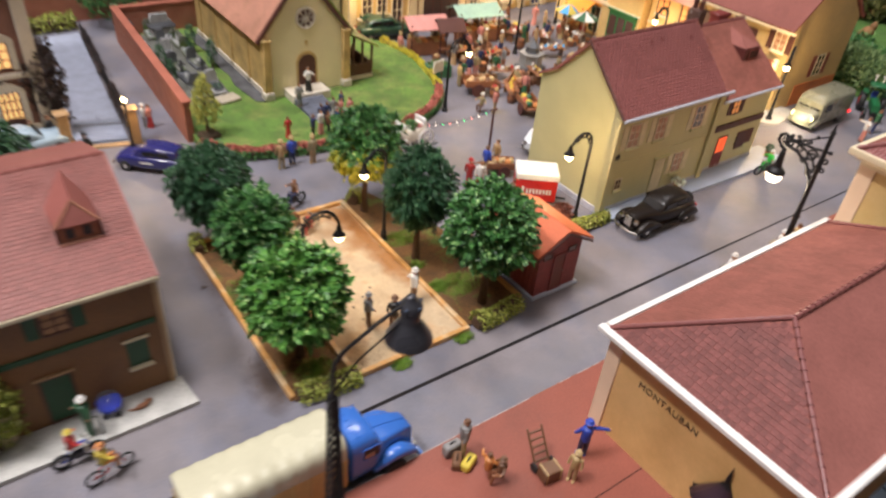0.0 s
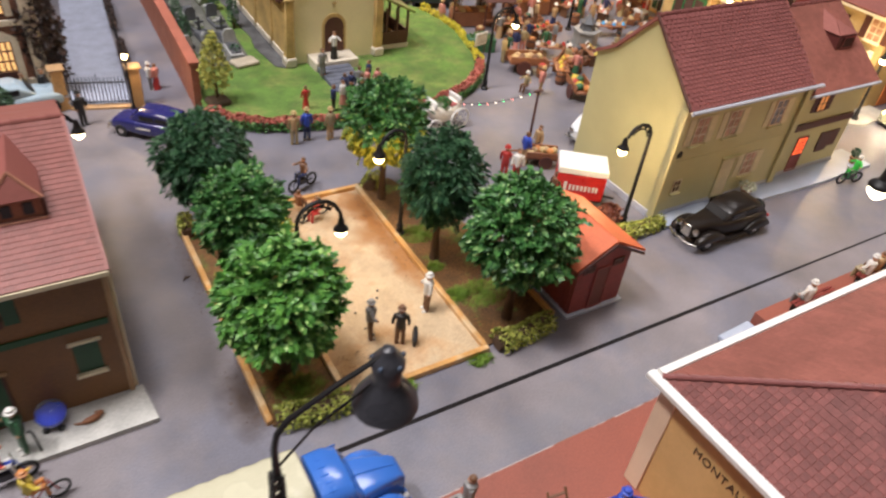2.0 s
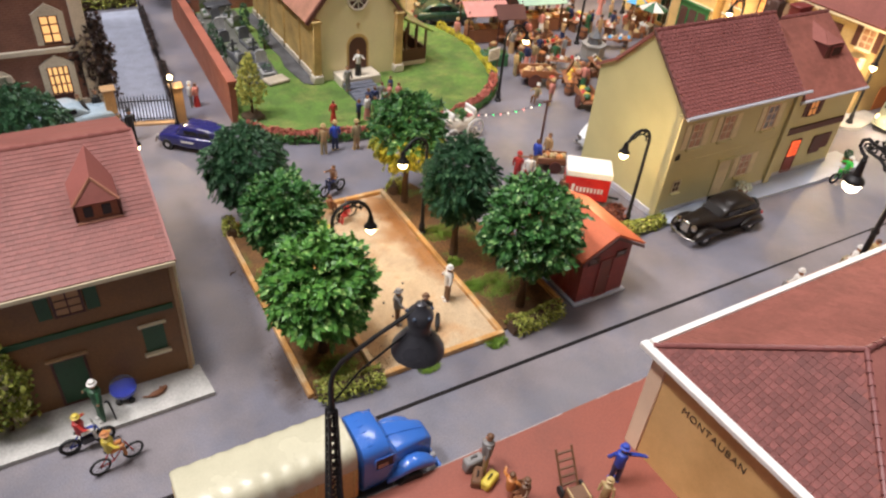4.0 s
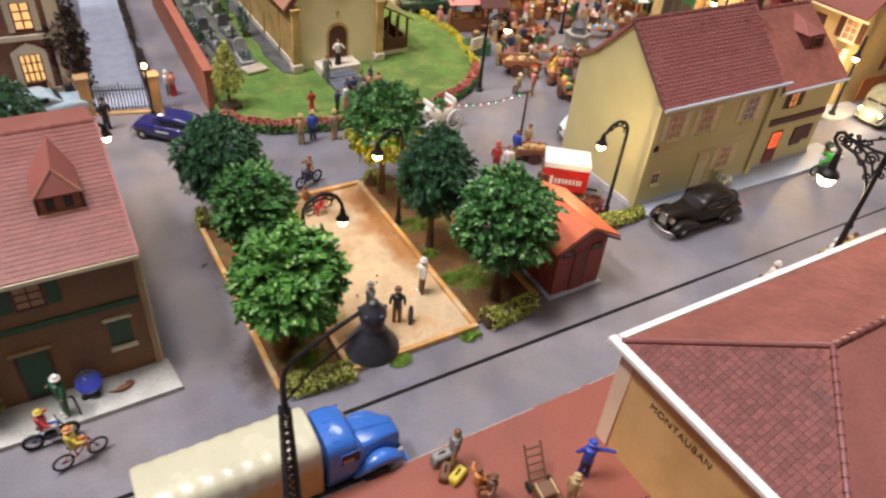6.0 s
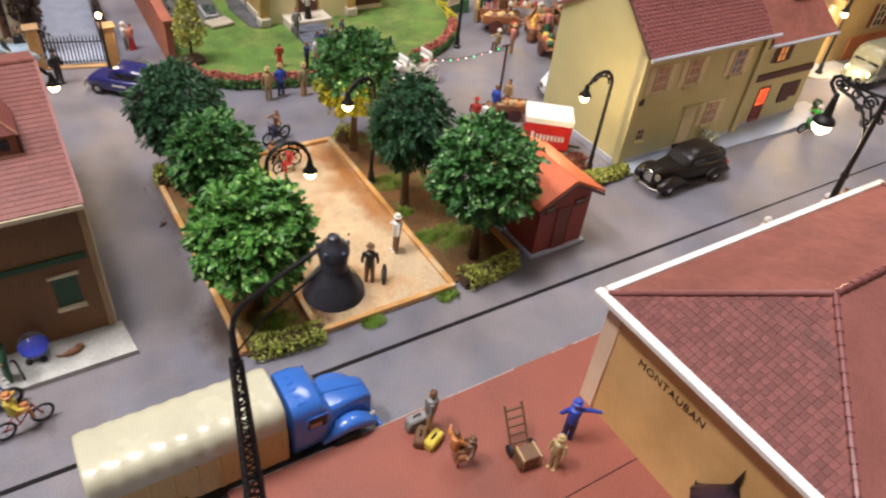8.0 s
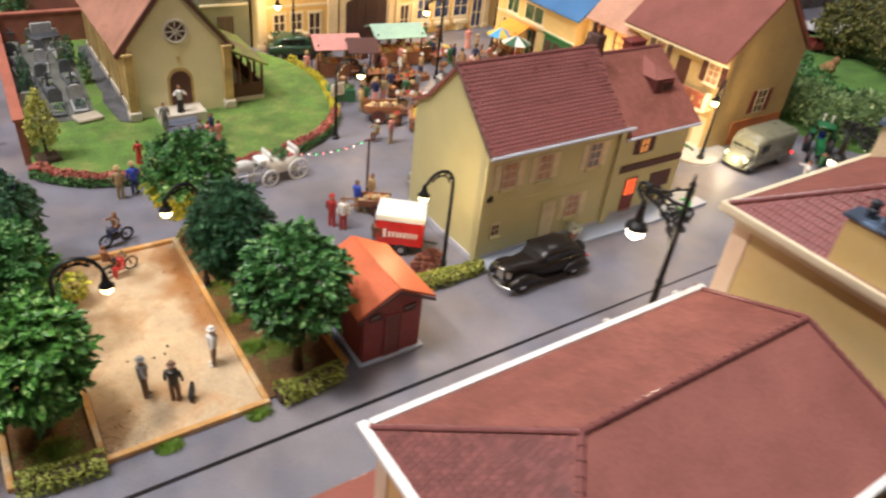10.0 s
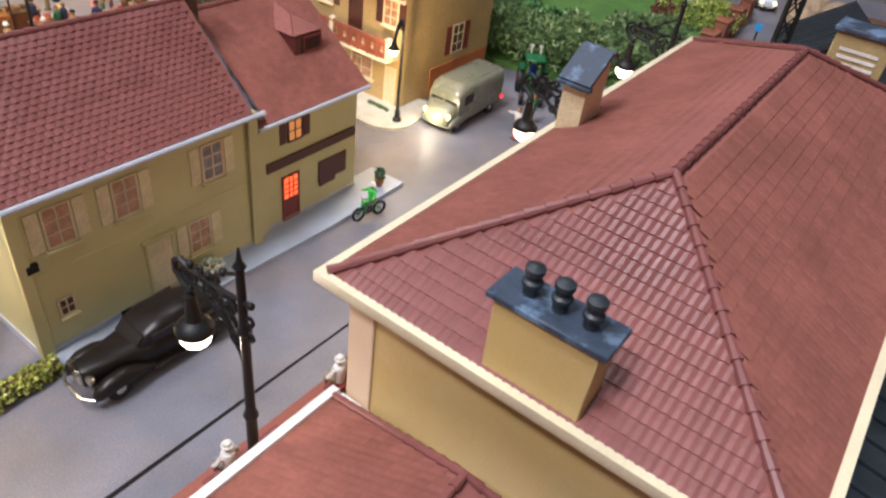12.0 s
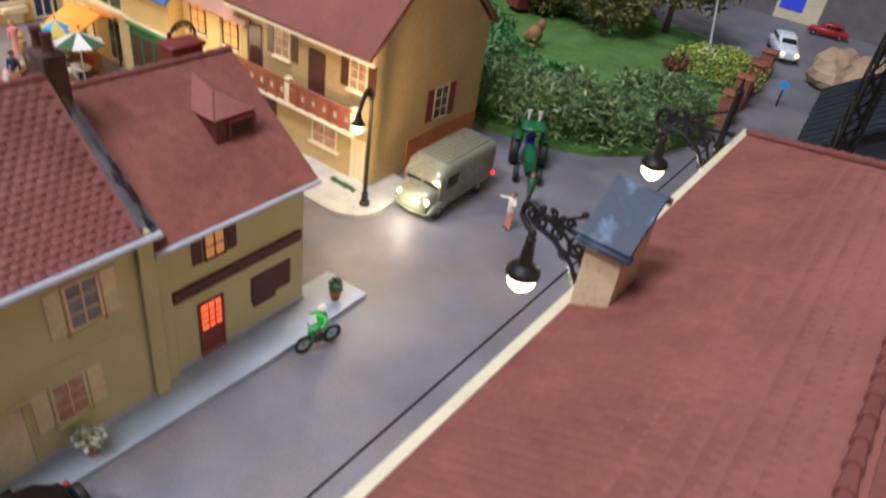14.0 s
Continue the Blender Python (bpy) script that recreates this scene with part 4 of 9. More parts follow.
    g = Form()
    for k in range(1, 3):
        g.box(-0.3 + 0.2 * k, -0.055, 1.3, 0.035, 0.03, 0.82)
    for k in range(1, 4):
        g.box(0, -0.055, 0.9 + 0.2 * k, 0.6, 0.03, 0.035)
    part("lattice", g, REDBROWN, d)
    part("fascia", Form().box(20.78, y0 - 0.06, 2.66, 4.25, 0.12, 0.34, bev=0.02), DARKWOOD, t, "dark red-brown shop fascia board")
    part("shopfront_panel", Form().box(21.8, y0 - 0.03, 1.55, 1.42, 0.08, 0.86, bev=0.015).box(21.55, y0 - 0.03, 1.05, 0.8, 0.07, 0.24, bev=0.015), DARKWOOD, t, "dark boarded shop window")
    return t


yellow_house()
guest_house()


def flower_pot(x, y, z, s, label):
    t = thing("flower_pot", x, y, z, label=label, category="flower pot", group="pots by the yellow houses")
    part("pot", Form().lathe(0, 0, [(0.16 * s, 0), (0.24 * s, 0.36 * s), (0.27 * s, 0.37 * s), (0.27 * s, 0.43 * s), (0.2 * s, 0.42 * s)], 12), PAINTS["wood"], t)
    return t


# ---- brown house ----
def brown_house():
    t = thing("house", label="brown house with green shutters and a rose-coloured shingle roof", category="house", group="street houses")
    x0, x1, y0, y1 = -22.0, -10.12, 2.85, 11.6
    gable = [(y0, 0.05), (y1, 0.05), (y1, 4.78), (7.25, 6.42), (y0, 4.78)]
    part("wall", Form().prism(gable, x0, x1, "x"), BROWNWALL, t)
    for y in (y0 - 0.02, y1):
        part("corner_post", Form().box(x1 - 0.05, y, 2.42, 0.14, 0.08, 4.7, bev=0.02), BROWNTRIM, t)
    part("downpipe", Form().tube([(x1 + 0.07, 3.7, 5.0), (x1 + 0.08, 3.2, 4.72), (x1 + 0.07, 3.05, 4.5), (x1 + 0.07, 3.0, 0.15)], 0.055, 8), OFFWHITE, t, "white gable downpipe")
    part("band", Form().box((x0 + x1) / 2, y0 - 0.03, 2.98, x1 - x0 - 0.4, 0.06, 0.2, bev=0.01), GREENPAINT, t, "dark green painted band")
    xe = -10.04
    a, b = (x0, 2.55, 4.80), (xe, 2.55, 4.80)
    r0, r1 = (x0, 7.25, 6.58), (xe, 7.25, 6.58)
    e0, e1 = (x0, 11.95, 4.80), (xe, 11.95, 4.80)
    rf = part("roof", Form().slab([a, b, r1, r0], 0.14).slab([r0, r1, e1, e0], 0.14), ROOFPINK, t)
    up = V(r0) - V(a)
    tiles(rf, (xe - 7.2, 2.55, 4.80), (1, 0, 0), up, 7.2, up.length, 0.25, 0.165, TILEPINK, thick=0.017)
    part("verge", Form().slab([(xe - 0.05, 2.52, 4.83), (xe + 0.03, 2.52, 4.83), (xe + 0.03, 7.25, 6.62), (xe - 0.05, 7.25, 6.62)], 0.16), ROOFPINK, rf)
    ridge_caps(rf, V((x0, 7.25, 6.56)), V(r1), 0.4, TILEPINK)
    part("fascia", Form().box((x0 + x1) / 2 + 0.03, 2.53, 4.71, x1 - x0 + 0.1, 0.07, 0.14, bev=0.01), OFFWHITE, t, "pale eaves board")
    # dormer
    TIMBER = mat("red_brown_dormer_timber", (0.33, 0.14, 0.085), 0.6)
    d = part("dormer", Form().box(-11.58, 5.1, 5.70, 1.08, 1.45, 0.66, bev=0.01), TIMBER, rf, "small timber dormer with a steep pointed hood")
    Q = [(-12.20, 4.30, 6.04), (-10.98, 4.30, 6.04), (-11.58, 4.72, 6.62), (-11.47, 6.75, 6.60), (-12.22, 5.7, 6.02), (-10.96, 5.7, 6.02)]
    part("hood", Form().slab([Q[0], Q[2], Q[3], Q[4]], 0.06).slab([Q[1], Q[5], Q[3], Q[2]], 0.06), TILEPINK, d)
    part("hood_front", Form().slab([Q[0], Q[1], Q[2]], -0.04), TILEPINK, d)
    for u, v in ((0, 2), (1, 2)):
        part("barge_board", Form().tube([V(Q[u]) + V((0, -0.03, 0.02)), V(Q[v]) + V((0, -0.03, 0.02))], 0.045, 5), TIMBER, d)
    for x in (-12.16, -11.0):
        part("cheek", Form().box(x, 4.75, 5.72, 0.07, 0.85, 0.56, bev=0.01), DARKWOOD, d)
    part("apron", Form().box(-11.58, 4.30, 5.46, 1.2, 0.12, 0.08, bev=0.02), TIMBER, d)
    for x in (-11.83, -11.35):
        part("pane", Form().box(x, 4.37, 5.76, 0.24, 0.04, 0.34, bev=0.01), SLATEDARK, d)
    opening(t, -12.95, y0, 3.62, 0.72, 0.82, "-y", mat("amber_blind", (0.42, 0.22, 0.10), 0.5), DARKWOOD, (2, 3), shutters=GREENPAINT)
    opening(t, -16.2, y0, 3.62, 0.72, 0.82, "-y", LITPANEDIM, DARKWOOD, (2, 3), shutters=GREENPAINT)
    opening(t, -11.0, y0, 1.38, 0.62, 1.0, "-y", GREENPAINT, None, sill=OFFWHITE, lintel=OFFWHITE)
    opening(t, -13.4, y0, 0.25, 0.86, 1.78, "-y", GREENPAINT, DARKWOOD, (1, 1), lintel=BROWNTRIM, name="door")
    opening(t, -16.2, y0, 1.2, 0.7, 1.1, "-y", GREENPAINT, None, sill=OFFWHITE, lintel=OFFWHITE)
    part("pilaster", Form().box(-15.0, y0 - 0.06, 1.5, 0.4, 0.14, 2.8, bev=0.02), OFFWHITE, t)
    return t


brown_house()


# ---- toilet hut ----
def hut():
    t = thing("hut", label="small dark red public toilet hut with an orange gable roof", category="hut")
    x0, x1, y0, y1 = 3.5, 5.75, 0.15, 2.9
    part("base_slab", Form().box((x0 + x1) / 2, (y0 + y1) / 2, 0.05, x1 - x0 + 0.3, y1 - y0 + 0.3, 0.1, bev=0.02), KERBBLUE, t)
    part("wall", Form().prism([(x0, 0.1), (x1, 0.1), (x1, 2.28), ((x0 + x1) / 2, 2.92), (x0, 2.28)], y0, y1, "y"), HUTRED, t)
    for k in range(10):
        part("batten", Form().box(x0 - 0.015, y0 + 0.15 + k * 0.27, 1.15, 0.03, 0.03, 2.1), HUTRED, t)
    xm = (x0 + x1) / 2
    rf = Form().slab([(3.14, -0.1, 2.28), (xm, -0.1, 3.08), (xm, 3.3, 3.08), (3.14, 3.3, 2.28)], -0.08).slab([(xm, -0.1, 3.08), (6.1, -0.1, 2.28), (6.1, 3.3, 2.28), (xm, 3.3, 3.08)], -0.08)
    r = part("roof", rf, ORANGEROOF, t)
    part("ridge", Form().tube([(xm, -0.12, 3.07), (xm, 3.32, 3.07)], 0.07, 8), ORANGEROOF, r)
    part("barge_board", Form().slab([(3.14, -0.12, 2.26), (xm, -0.12, 3.06), (xm, -0.12, 2.94), (3.14, -0.12, 2.14)], 0.03).slab([(xm, -0.12, 3.06), (6.1, -0.12, 2.26), (6.1, -0.12, 2.14), (xm, -0.12, 2.94)], 0.03), DARKWOOD, r)
    d = opening(t, xm, y0, 0.12, 0.62, 1.75, "-y", GREYDOOR, HUTRED, (1, 1), name="door")
    part("handle", Form().ball(0.22, -0.07, 0.9, 0.035), CHROME, d)
    for x in (xm - 0.68, xm + 0.62):
        opening(t, x, y0, 1.85, 0.42, 0.22, "-y", PANEDARK, DARKWOOD, (1, 1), name="vent")
    return t


hut()


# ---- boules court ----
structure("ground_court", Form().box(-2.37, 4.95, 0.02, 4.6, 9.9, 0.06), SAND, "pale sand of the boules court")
structure("ground_planting", Form().box(-5.95, 4.95, 0.03, 2.2, 9.9, 0.10).prism([(0.1, 0.1), (2.9, 0.2), (3.1, 2.9), (3.0, 6.0), (1.6, 10.2), (0.1, 10.3)], -0.02, 0.08), SOIL, "brown soil and dry grass under the trees")


def board(x0, y0, x1, y1, h=0.22, w=0.2):
    d = math.hypot(x1 - x0, y1 - y0)
    return solid("border_board", Form().box(0, 0, h / 2, d, w, h, bev=0.025), PLANK, (x0 + x1) / 2, (y0 + y1) / 2, 0, math.degrees(math.atan2(y1 - y0, x1 - x0)), "varnished pine board edging the boules court", "board", "court edging")


for q in ((-4.85, -0.05, 0.1, -0.05), (0.02, 0.05, 0.02, 10.0), (-4.8, 0.05, -4.8, 9.9), (-4.85, 10.0, 0.1, 10.0), (-7.1, 0.1, -7.1, 10.0), (-7.2, 10.0, -4.9, 10.0), (3.0, 0.35, 3.0, 2.6)):
    board(*q)
rng = random.Random(4)


def flakes(f, pts, size, slot=0, rnd=rng, flat=0.35):
    """Leaf flakes: bent little blades lying every way round the given points."""
    for p in pts:
        n = V((rnd.gauss(0, 1), rnd.gauss(0, 1), rnd.gauss(0.25, 1))).normalized()
        a = n.orthogonal().normalized()
        a = Matrix.Rotation(rnd.uniform(0, 6.3), 3, n) @ a
        b = n.cross(a)
        s = size * rnd.uniform(0.6, 1.35)
        w = s * rnd.uniform(0.4, 0.7)
        lift = n * s * flat
        f.add([p - a * s, p - b * w + lift * 0.5, p + a * s, p + b * w + lift * 0.5, p + lift], [(0, 1, 4), (1, 2, 4), (2, 3, 4), (3, 0, 4)], slot)
    return f


def crown_points(n, rx, ry, rz, seed, lump=0.28, inner=0.55, freq=1.1):
    r, out = random.Random(seed), []
    while len(out) < n:
        d = V((r.gauss(0, 1), r.gauss(0, 1), r.gauss(0, 1))).normalized()
        if d.z < -0.9:
            continue
        k = 1 + lump * noise.noise(d * freq * 2 + V((seed * 3.1, 0, 0))) + lump * 0.7 * noise.noise(d * freq * 5 + V((0, seed * 1.7, 0)))
        k *= 1 + 0.10 * noise.noise(d * freq * 10 + V((seed, 0, 5.0)))
        k *= inner + (1 - inner) * r.random() ** 0.45
        out.append(V((d.x * rx * k, d.y * ry * k, d.z * rz * k)))
    return out


def sprigs(f, pts, centre, size, rnd, slim=0.5, droop=0.55, leaves=9, slot=0):
    """Leaf sprays that grow outwards from the crown's middle and hang over one another like shingles."""
    for p in pts:
        out = (p - centre).normalized()
        axis = (out * 0.8 + V((rnd.gauss(0, 0.35), rnd.gauss(0, 0.35), rnd.gauss(-droop, 0.25)))).normalized()
        side = axis.cross(out if abs(axis.dot(out)) < 0.95 else V((0.3, 0.8, 0.2))).normalized()
        up = side.cross(axis)
        s = size * rnd.uniform(0.8, 1.25)
        for i in range(leaves):
            k = i / (leaves - 1)
            way = (-1, 1)[i % 2] * (1.0 - 0.75 * k)
            d = (axis * (0.55 + 0.6 * k) + side * way + up * rnd.uniform(0.0, 0.45)).normalized()
            root = p + axis * s * (1.5 * k - 0.75)
            q = d.cross(up + V((rnd.gauss(0, 0.3), rnd.gauss(0, 0.3), rnd.gauss(0, 0.3)))).normalized()
            ln = s * rnd.uniform(0.8, 1.2)
            w, lift = ln * slim * 0.5, up * ln * 0.14
            f.add([root, root + d * ln * 0.5 + q * w + lift, root + d * ln - lift, root + d * ln * 0.5 - q * w + lift], [(0, 1, 2), (0, 2, 3)], slot)
    return f


def tree(x, y, zc, r, h, leaf, seed, label, n=800, size=0.19, slim=0.5, droop=0.5, group="trees round the boules court", name="tree", trunk=0.13, low=None):
    """A round-crowned tree with its crown's middle at height zc."""
    t = thing(name, x, y, 0, rz=seed * 37, label=label, category="tree", group=group)
    rnd = random.Random(seed)
    tk = Form().tube([(0, 0, 0), (0.02, 0.01, zc * 0.3), (0.0, 0.03, zc * 0.7), (0.03, 0, zc + h * 0.5)], [trunk * 1.5, trunk, trunk * 0.85, trunk * 0.3], 9)
    for k in range(9):
        a, z = k * 2.4 + rnd.random(), zc - h * 0.55 + h * 0.11 * k
        e = V((math.cos(a) * r * 0.75, math.sin(a) * r * 0.75, z + h * 0.5))
        tk.tube([(0, 0, z - 0.1), (e.x * 0.45, e.y * 0.45, z + h * 0.17), e], [trunk * 0.5, trunk * 0.32, trunk * 0.12], 6)
    part("trunk", tk, BARK, t)
    centre = V((0, 0, zc - 0.25 * h))
    shell = [p + V((0, 0, zc)) for p in crown_points(n, r, r, h, seed, lump=0.20, inner=0.86, freq=1.3)]
    deep = [p + V((0, 0, zc)) for p in crown_points(n // 2, r * 0.8, r * 0.8, h * 0.8, seed + 7, lump=0.2, inner=0.6)]
    pts = shell + deep
    if low:
        pts = [p for p in pts if p.z > zc - 0.15 * h]
    part("crown", sprigs(Form(), pts, centre, size, rnd, slim, droop), leaf, t, smooth=False)
    if low:
        q = [p + V((0, 0, zc - 0.1 * h)) for p in crown_points(n, r * 0.98, r * 0.98, h * 0.95, seed + 50, lump=0.2, inner=0.75)]
        part("underside", sprigs(Form(), [p for p in q if p.z < zc + 0.05 * h + 0.5 * h * noise.noise(p * 1.5)], centre, size, rnd, slim, droop), low, t, "yellow-green lower leaves", smooth=False)
    return t


tree(-6.0, 1.85, 2.95, 1.62, 1.62, LEAF_BRIGHT, 1, "bright green round model tree by the sand court", n=700, size=0.21, slim=0.62)
tree(-5.9, 5.75, 3.2, 1.27, 1.5, LEAF_MID, 2, "mid-green round model tree by the sand court", n=640, size=0.18, slim=0.5)
tree(-5.95, 9.9, 2.85, 1.50, 1.6, LEAF_DEEP, 3, "deep green round model tree by the sand court", n=800, size=0.19, slim=0.34, droop=0.8)
tree(0.75, 4.7, 3.6, 1.27, 1.72, LEAF_DEEP, 4, "deep green oval model tree beside the hut", n=720, size=0.20, slim=0.32, droop=0.9)
tree(1.5, 0.95, 3.75, 1.58, 1.62, LEAF_MID, 5, "mid-green round model tree beside the red hut", n=720, size=0.20, slim=0.56)
tree(0.65, 8.95, 3.6, 1.50, 1.55, LEAF_MID, 6, "green model tree with yellow lower leaves by the lamp", n=680, size=0.19, low=LEAF_YELLOW)


def hedge(name, pts, w, h, leaf, label, n, z=0.0, size=0.07, category="hedge", group="", seed=1, base=None):
    """A clipped or loose strip of flock along points; base is a second flock for its sides."""
    rnd = random.Random(seed)
    pts = [V((*p, 0)) for p in pts]
    t = thing(name, pts[0].x, pts[0].y, z, label=label, category=category, group=group)
    segs = [(a, b, (b - a).length) for a, b in zip(pts, pts[1:])]
    total = sum(s[2] for s in segs)

    def along(d):
        for a, b, L in segs:
            if d <= L:
                q = a.lerp(b, d / L)
                return q, (b - a).normalized()
            d -= L
        return segs[-1][1], (segs[-1][1] - segs[-1][0]).normalized()

    f, g, core = Form(), Form(), Form()
    for k in range(n):
        p, d = along(rnd.random() * total)
        side = V((-d.y, d.x, 0))
        a = rnd.uniform(0, math.pi)
        bulge = 1 + 0.28 * noise.noise(p * 1.3 + V((seed, 0, 0)))
        c, s = math.cos(a), math.sin(a)
        q = p + side * (w / 2 * math.copysign(abs(c) ** 0.6, c) * bulge) + V((0, 0, h * s ** 0.6 * bulge * rnd.uniform(0.75, 1.0)))
        q -= pts[0]
        flakes(g if base and s < 0.72 else f, [q], size, 0, rnd)
    core.tube([p - pts[0] + V((0, 0, h * 0.4)) for p in pts], min(w, h) * 0.38, 6)
    part("core", core, BARK, t)
    part("leaves" if not base else "blossom", f, leaf, t, smooth=False)
    if base:
        part("leaves", g, base, t, smooth=False)
    return t


hedge("bush", [(-6.95, 0.05), (-5.9, -0.12), (-4.75, -0.15)], 0.75, 0.62, LEAF_HEDGE, "olive-yellow low bush at the court's corner", 900, group="bushes by the court", seed=2)
hedge("bush", [(0.35, -0.12), (1.5, -0.1), (2.65, 0.05)], 0.7, 0.66, LEAF_HEDGE, "yellow-green low bush at the court's corner", 900, group="bushes by the court", seed=3)
hedge("bush", [(6.9, 3.0), (8.4, 2.85), (9.6, 2.85), (10.6, 2.9)], 0.62, 0.62, LEAF_HEDGE, "yellow-green low bush by the street lamp", 1300, group="bushes by the court", seed=4)
hedge("bush", [(-7.0, 9.2), (-6.9, 10.1)], 0.5, 0.7, LEAF_HEDGE, "olive bush at the back of the court", 300, group="bushes by the court", seed=5)
hedge("bush", [(0.4, 9.6), (0.9, 10.2)], 0.6, 0.7, LEAF_HEDGE, "olive bush at the back of the court", 300, group="bushes by the court", seed=6)


def tuft(x, y, w, n, seed, label):
    rnd, f = random.Random(seed), Form()
    for k in range(n):
        a, d = rnd.uniform(0, 6.3), w * rnd.random() ** 0.7
        p = V((math.cos(a) * d, math.sin(a) * d * 0.6, 0))
        b = V((rnd.gauss(0, 0.09), rnd.gauss(0, 0.09), rnd.uniform(0.1, 0.24)))
        s = V((math.cos(a + 1), math.sin(a + 1), 0)) * 0.018
        f.add([p - s, p + s, p + b * 0.6 + s * 0.7, p + b], [(0, 1, 2), (0, 2, 3)])
    return solid("grass_tuft", f, GRASS, x, y, 0.0, 0, label, "grass", "grass tufts", kind="stuff", smooth=False)


tuft(-3.1, -0.35, 0.42, 420, 1, "bright green grass tuft against the court board")
tuft(-0.35, -0.35, 0.42, 420, 2, "bright green grass tuft against the court board")
tuft(1.4, 2.3, 1.1, 2200, 3, "dry green grass under the trees")
tuft(0.5, 2.6, 0.5, 1300, 8, "bright green grass beside the court board")
tuft(0.5, 4.2, 0.4, 700, 9, "bright green grass beside the court board")
tuft(0.9, 6.2, 0.9, 1500, 4, "dry grass under the trees")
tuft(-5.9, 0.9, 0.8, 1300, 5, "dry grass under the trees")
tuft(-6.0, 6.4, 0.9, 1200, 6, "dry grass under the trees")
tuft(-10.3, 7.5, 0.3, 300, 7, "grass at the foot of the brown house")


def crumbs(x0, x1, y0, y1, n, seed, label):
    """Soil and turf crumbs strewn on the road beside the planting."""
    rnd, f = random.Random(seed), Form()
    for k in range(n):
        d = rnd.random() ** 1.8
        flakes(f, [V((x1 + (x0 - x1) * d, rnd.uniform(y0, y1), 0.012 if x0 > 3 or x0 < -5 else 0.062))], rnd.uniform(0.012, 0.034), 0, rnd, 0.2)
    return solid("soil_crumbs", f, CRUMB, 0, 0, 0.0, 0, label, "soil", "strewn soil", kind="stuff", smooth=False)


crumbs(-7.9, -7.2, 0.0, 3.0, 260, 71, "brown soil crumbs strewn beside the court board")
crumbs(-7.7, -7.2, 5.0, 9.8, 220, 72, "brown soil crumbs strewn beside the court board")
crumbs(-3.4, -4.7, 0.1, 1.6, 500, 73, "brown soil crumbs on the sand")
crumbs(-1.0, -0.1, 4.0, 9.8, 240, 74, "brown soil crumbs on the sand")
crumbs(4.2, 3.1, 0.4, 2.2, 300, 75, "brown soil crumbs beside the hut")


# ---- lamps ----
def spiral(cx, cz, r, a0, turns, n=16, y=0.0):
    return [(cx + r * (1 - 0.75 * i / n) * math.cos(a0 + turns * 2 * math.pi * i / n), y, cz + r * (1 - 0.75 * i / n) * math.sin(a0 + turns * 2 * math.pi * i / n)) for i in range(n + 1)]


def arch_lamp(x, y, z, rz, lit, watts=0.0, h=4.65, s=1.0, drop=0.0):
    """A crook-shaped street lamp; its crook reaches to local -x."""
    t = thing("street_lamp", x, y, z, rz, "black crook-shaped street lamp with a lit bell shade", "street lamp", "crook street lamps")
    r, zt = 0.56 * s, h - 0.62 * s
    part("base", Form().lathe(0, 0, [(0.20, 0), (0.20, 0.12), (0.13, 0.18), (0.12, 0.42), (0.15, 0.46), (0.09, 0.55), (0.075, 0.75)], 12), IRON, t)
    crook = [(0, 0, 0.7), (0, 0, zt * 0.6), (0, 0, zt)] + [(-r + r * math.cos(a), 0, zt + r * math.sin(a)) for a in (0.3, 0.7, 1.1, 1.57, 2.0, 2.4, 2.8)]
    part("pole", Form().tube(crook, [0.085, 0.075, 0.07] + [0.066] * 7, 9), IRON, t)
    sc = Form().tube([(-r + r * 0.72 * math.cos(a), 0, zt + r * 0.72 * math.sin(a)) for a in (0.1, 0.6, 1.1, 1.57, 2.0, 2.5)], 0.036, 6)
    for a in (0.5, 1.1, 1.75, 2.3):
        sc.tube(spiral(-r + r * 0.85 * math.cos(a), zt + r * 0.85 * math.sin(a), r * 0.15, a, 1.0, 8), 0.028, 5)
    part("scrollwork", sc, IRON, t)
    hx, hz = -r + r * math.cos(2.8), zt + r * math.sin(2.8)
    hx -= 0.10
    if drop:
        part("hanger", Form().tube([(hx + 0.10, 0, hz), (hx + 0.03, 0, hz - drop * 0.4), (hx, 0, hz - drop)], 0.06, 7), IRON, t)
        hz -= drop
    part("shade", Form().lathe(hx, 0, [(0.06, hz + 0.05), (0.09, hz - 0.05), (0.11, hz - 0.2), (0.15, hz - 0.30), (0.23, hz - 0.38), (0.24, hz - 0.42), (0.20, hz - 0.41)], 14), IRON, t)
    part("bulb", Form().ball(hx, 0, hz - 0.50, 0.19, 0.19, 0.20), lit, t, "glowing warm bulb")
    if watts:
        bulb_light(hx, 0, hz - 0.84, watts, parent=t)
    return t


LAMPW = 0.028
arch_lamp(9.05, 3.55, 0, 3, BULBWARM, LAMPW * 1.4, h=4.9, s=1.15)
arch_lamp(0.25, 6.55, 0, 12, BULBWARM, LAMPW * 0.6, h=4.75)
arch_lamp(-4.85, 3.7, 0, 180, BULBWARM, LAMPW * 0.5, h=4.6, s=1.2, drop=0.34)
arch_lamp(28.55, 6.1, 0.15, 25, BULBWARM, LAMPW * 4.0, h=4.95, s=1.3)
arch_lamp(-10.75, 12.6, 0, 180, BULBWARM, LAMPW * 0.4, h=4.0)
arch_lamp(10.4, 16.3, 0, 184, BULBWARM, LAMPW, h=4.4, s=1.28)
arch_lamp(28.45, 15.6, 0, 0, BULBWARM, LAMPW * 1.7, h=4.5)
arch_lamp(20.6, 22.0, 0, 0, BULBWARM, LAMPW * 1.6, h=5.4)
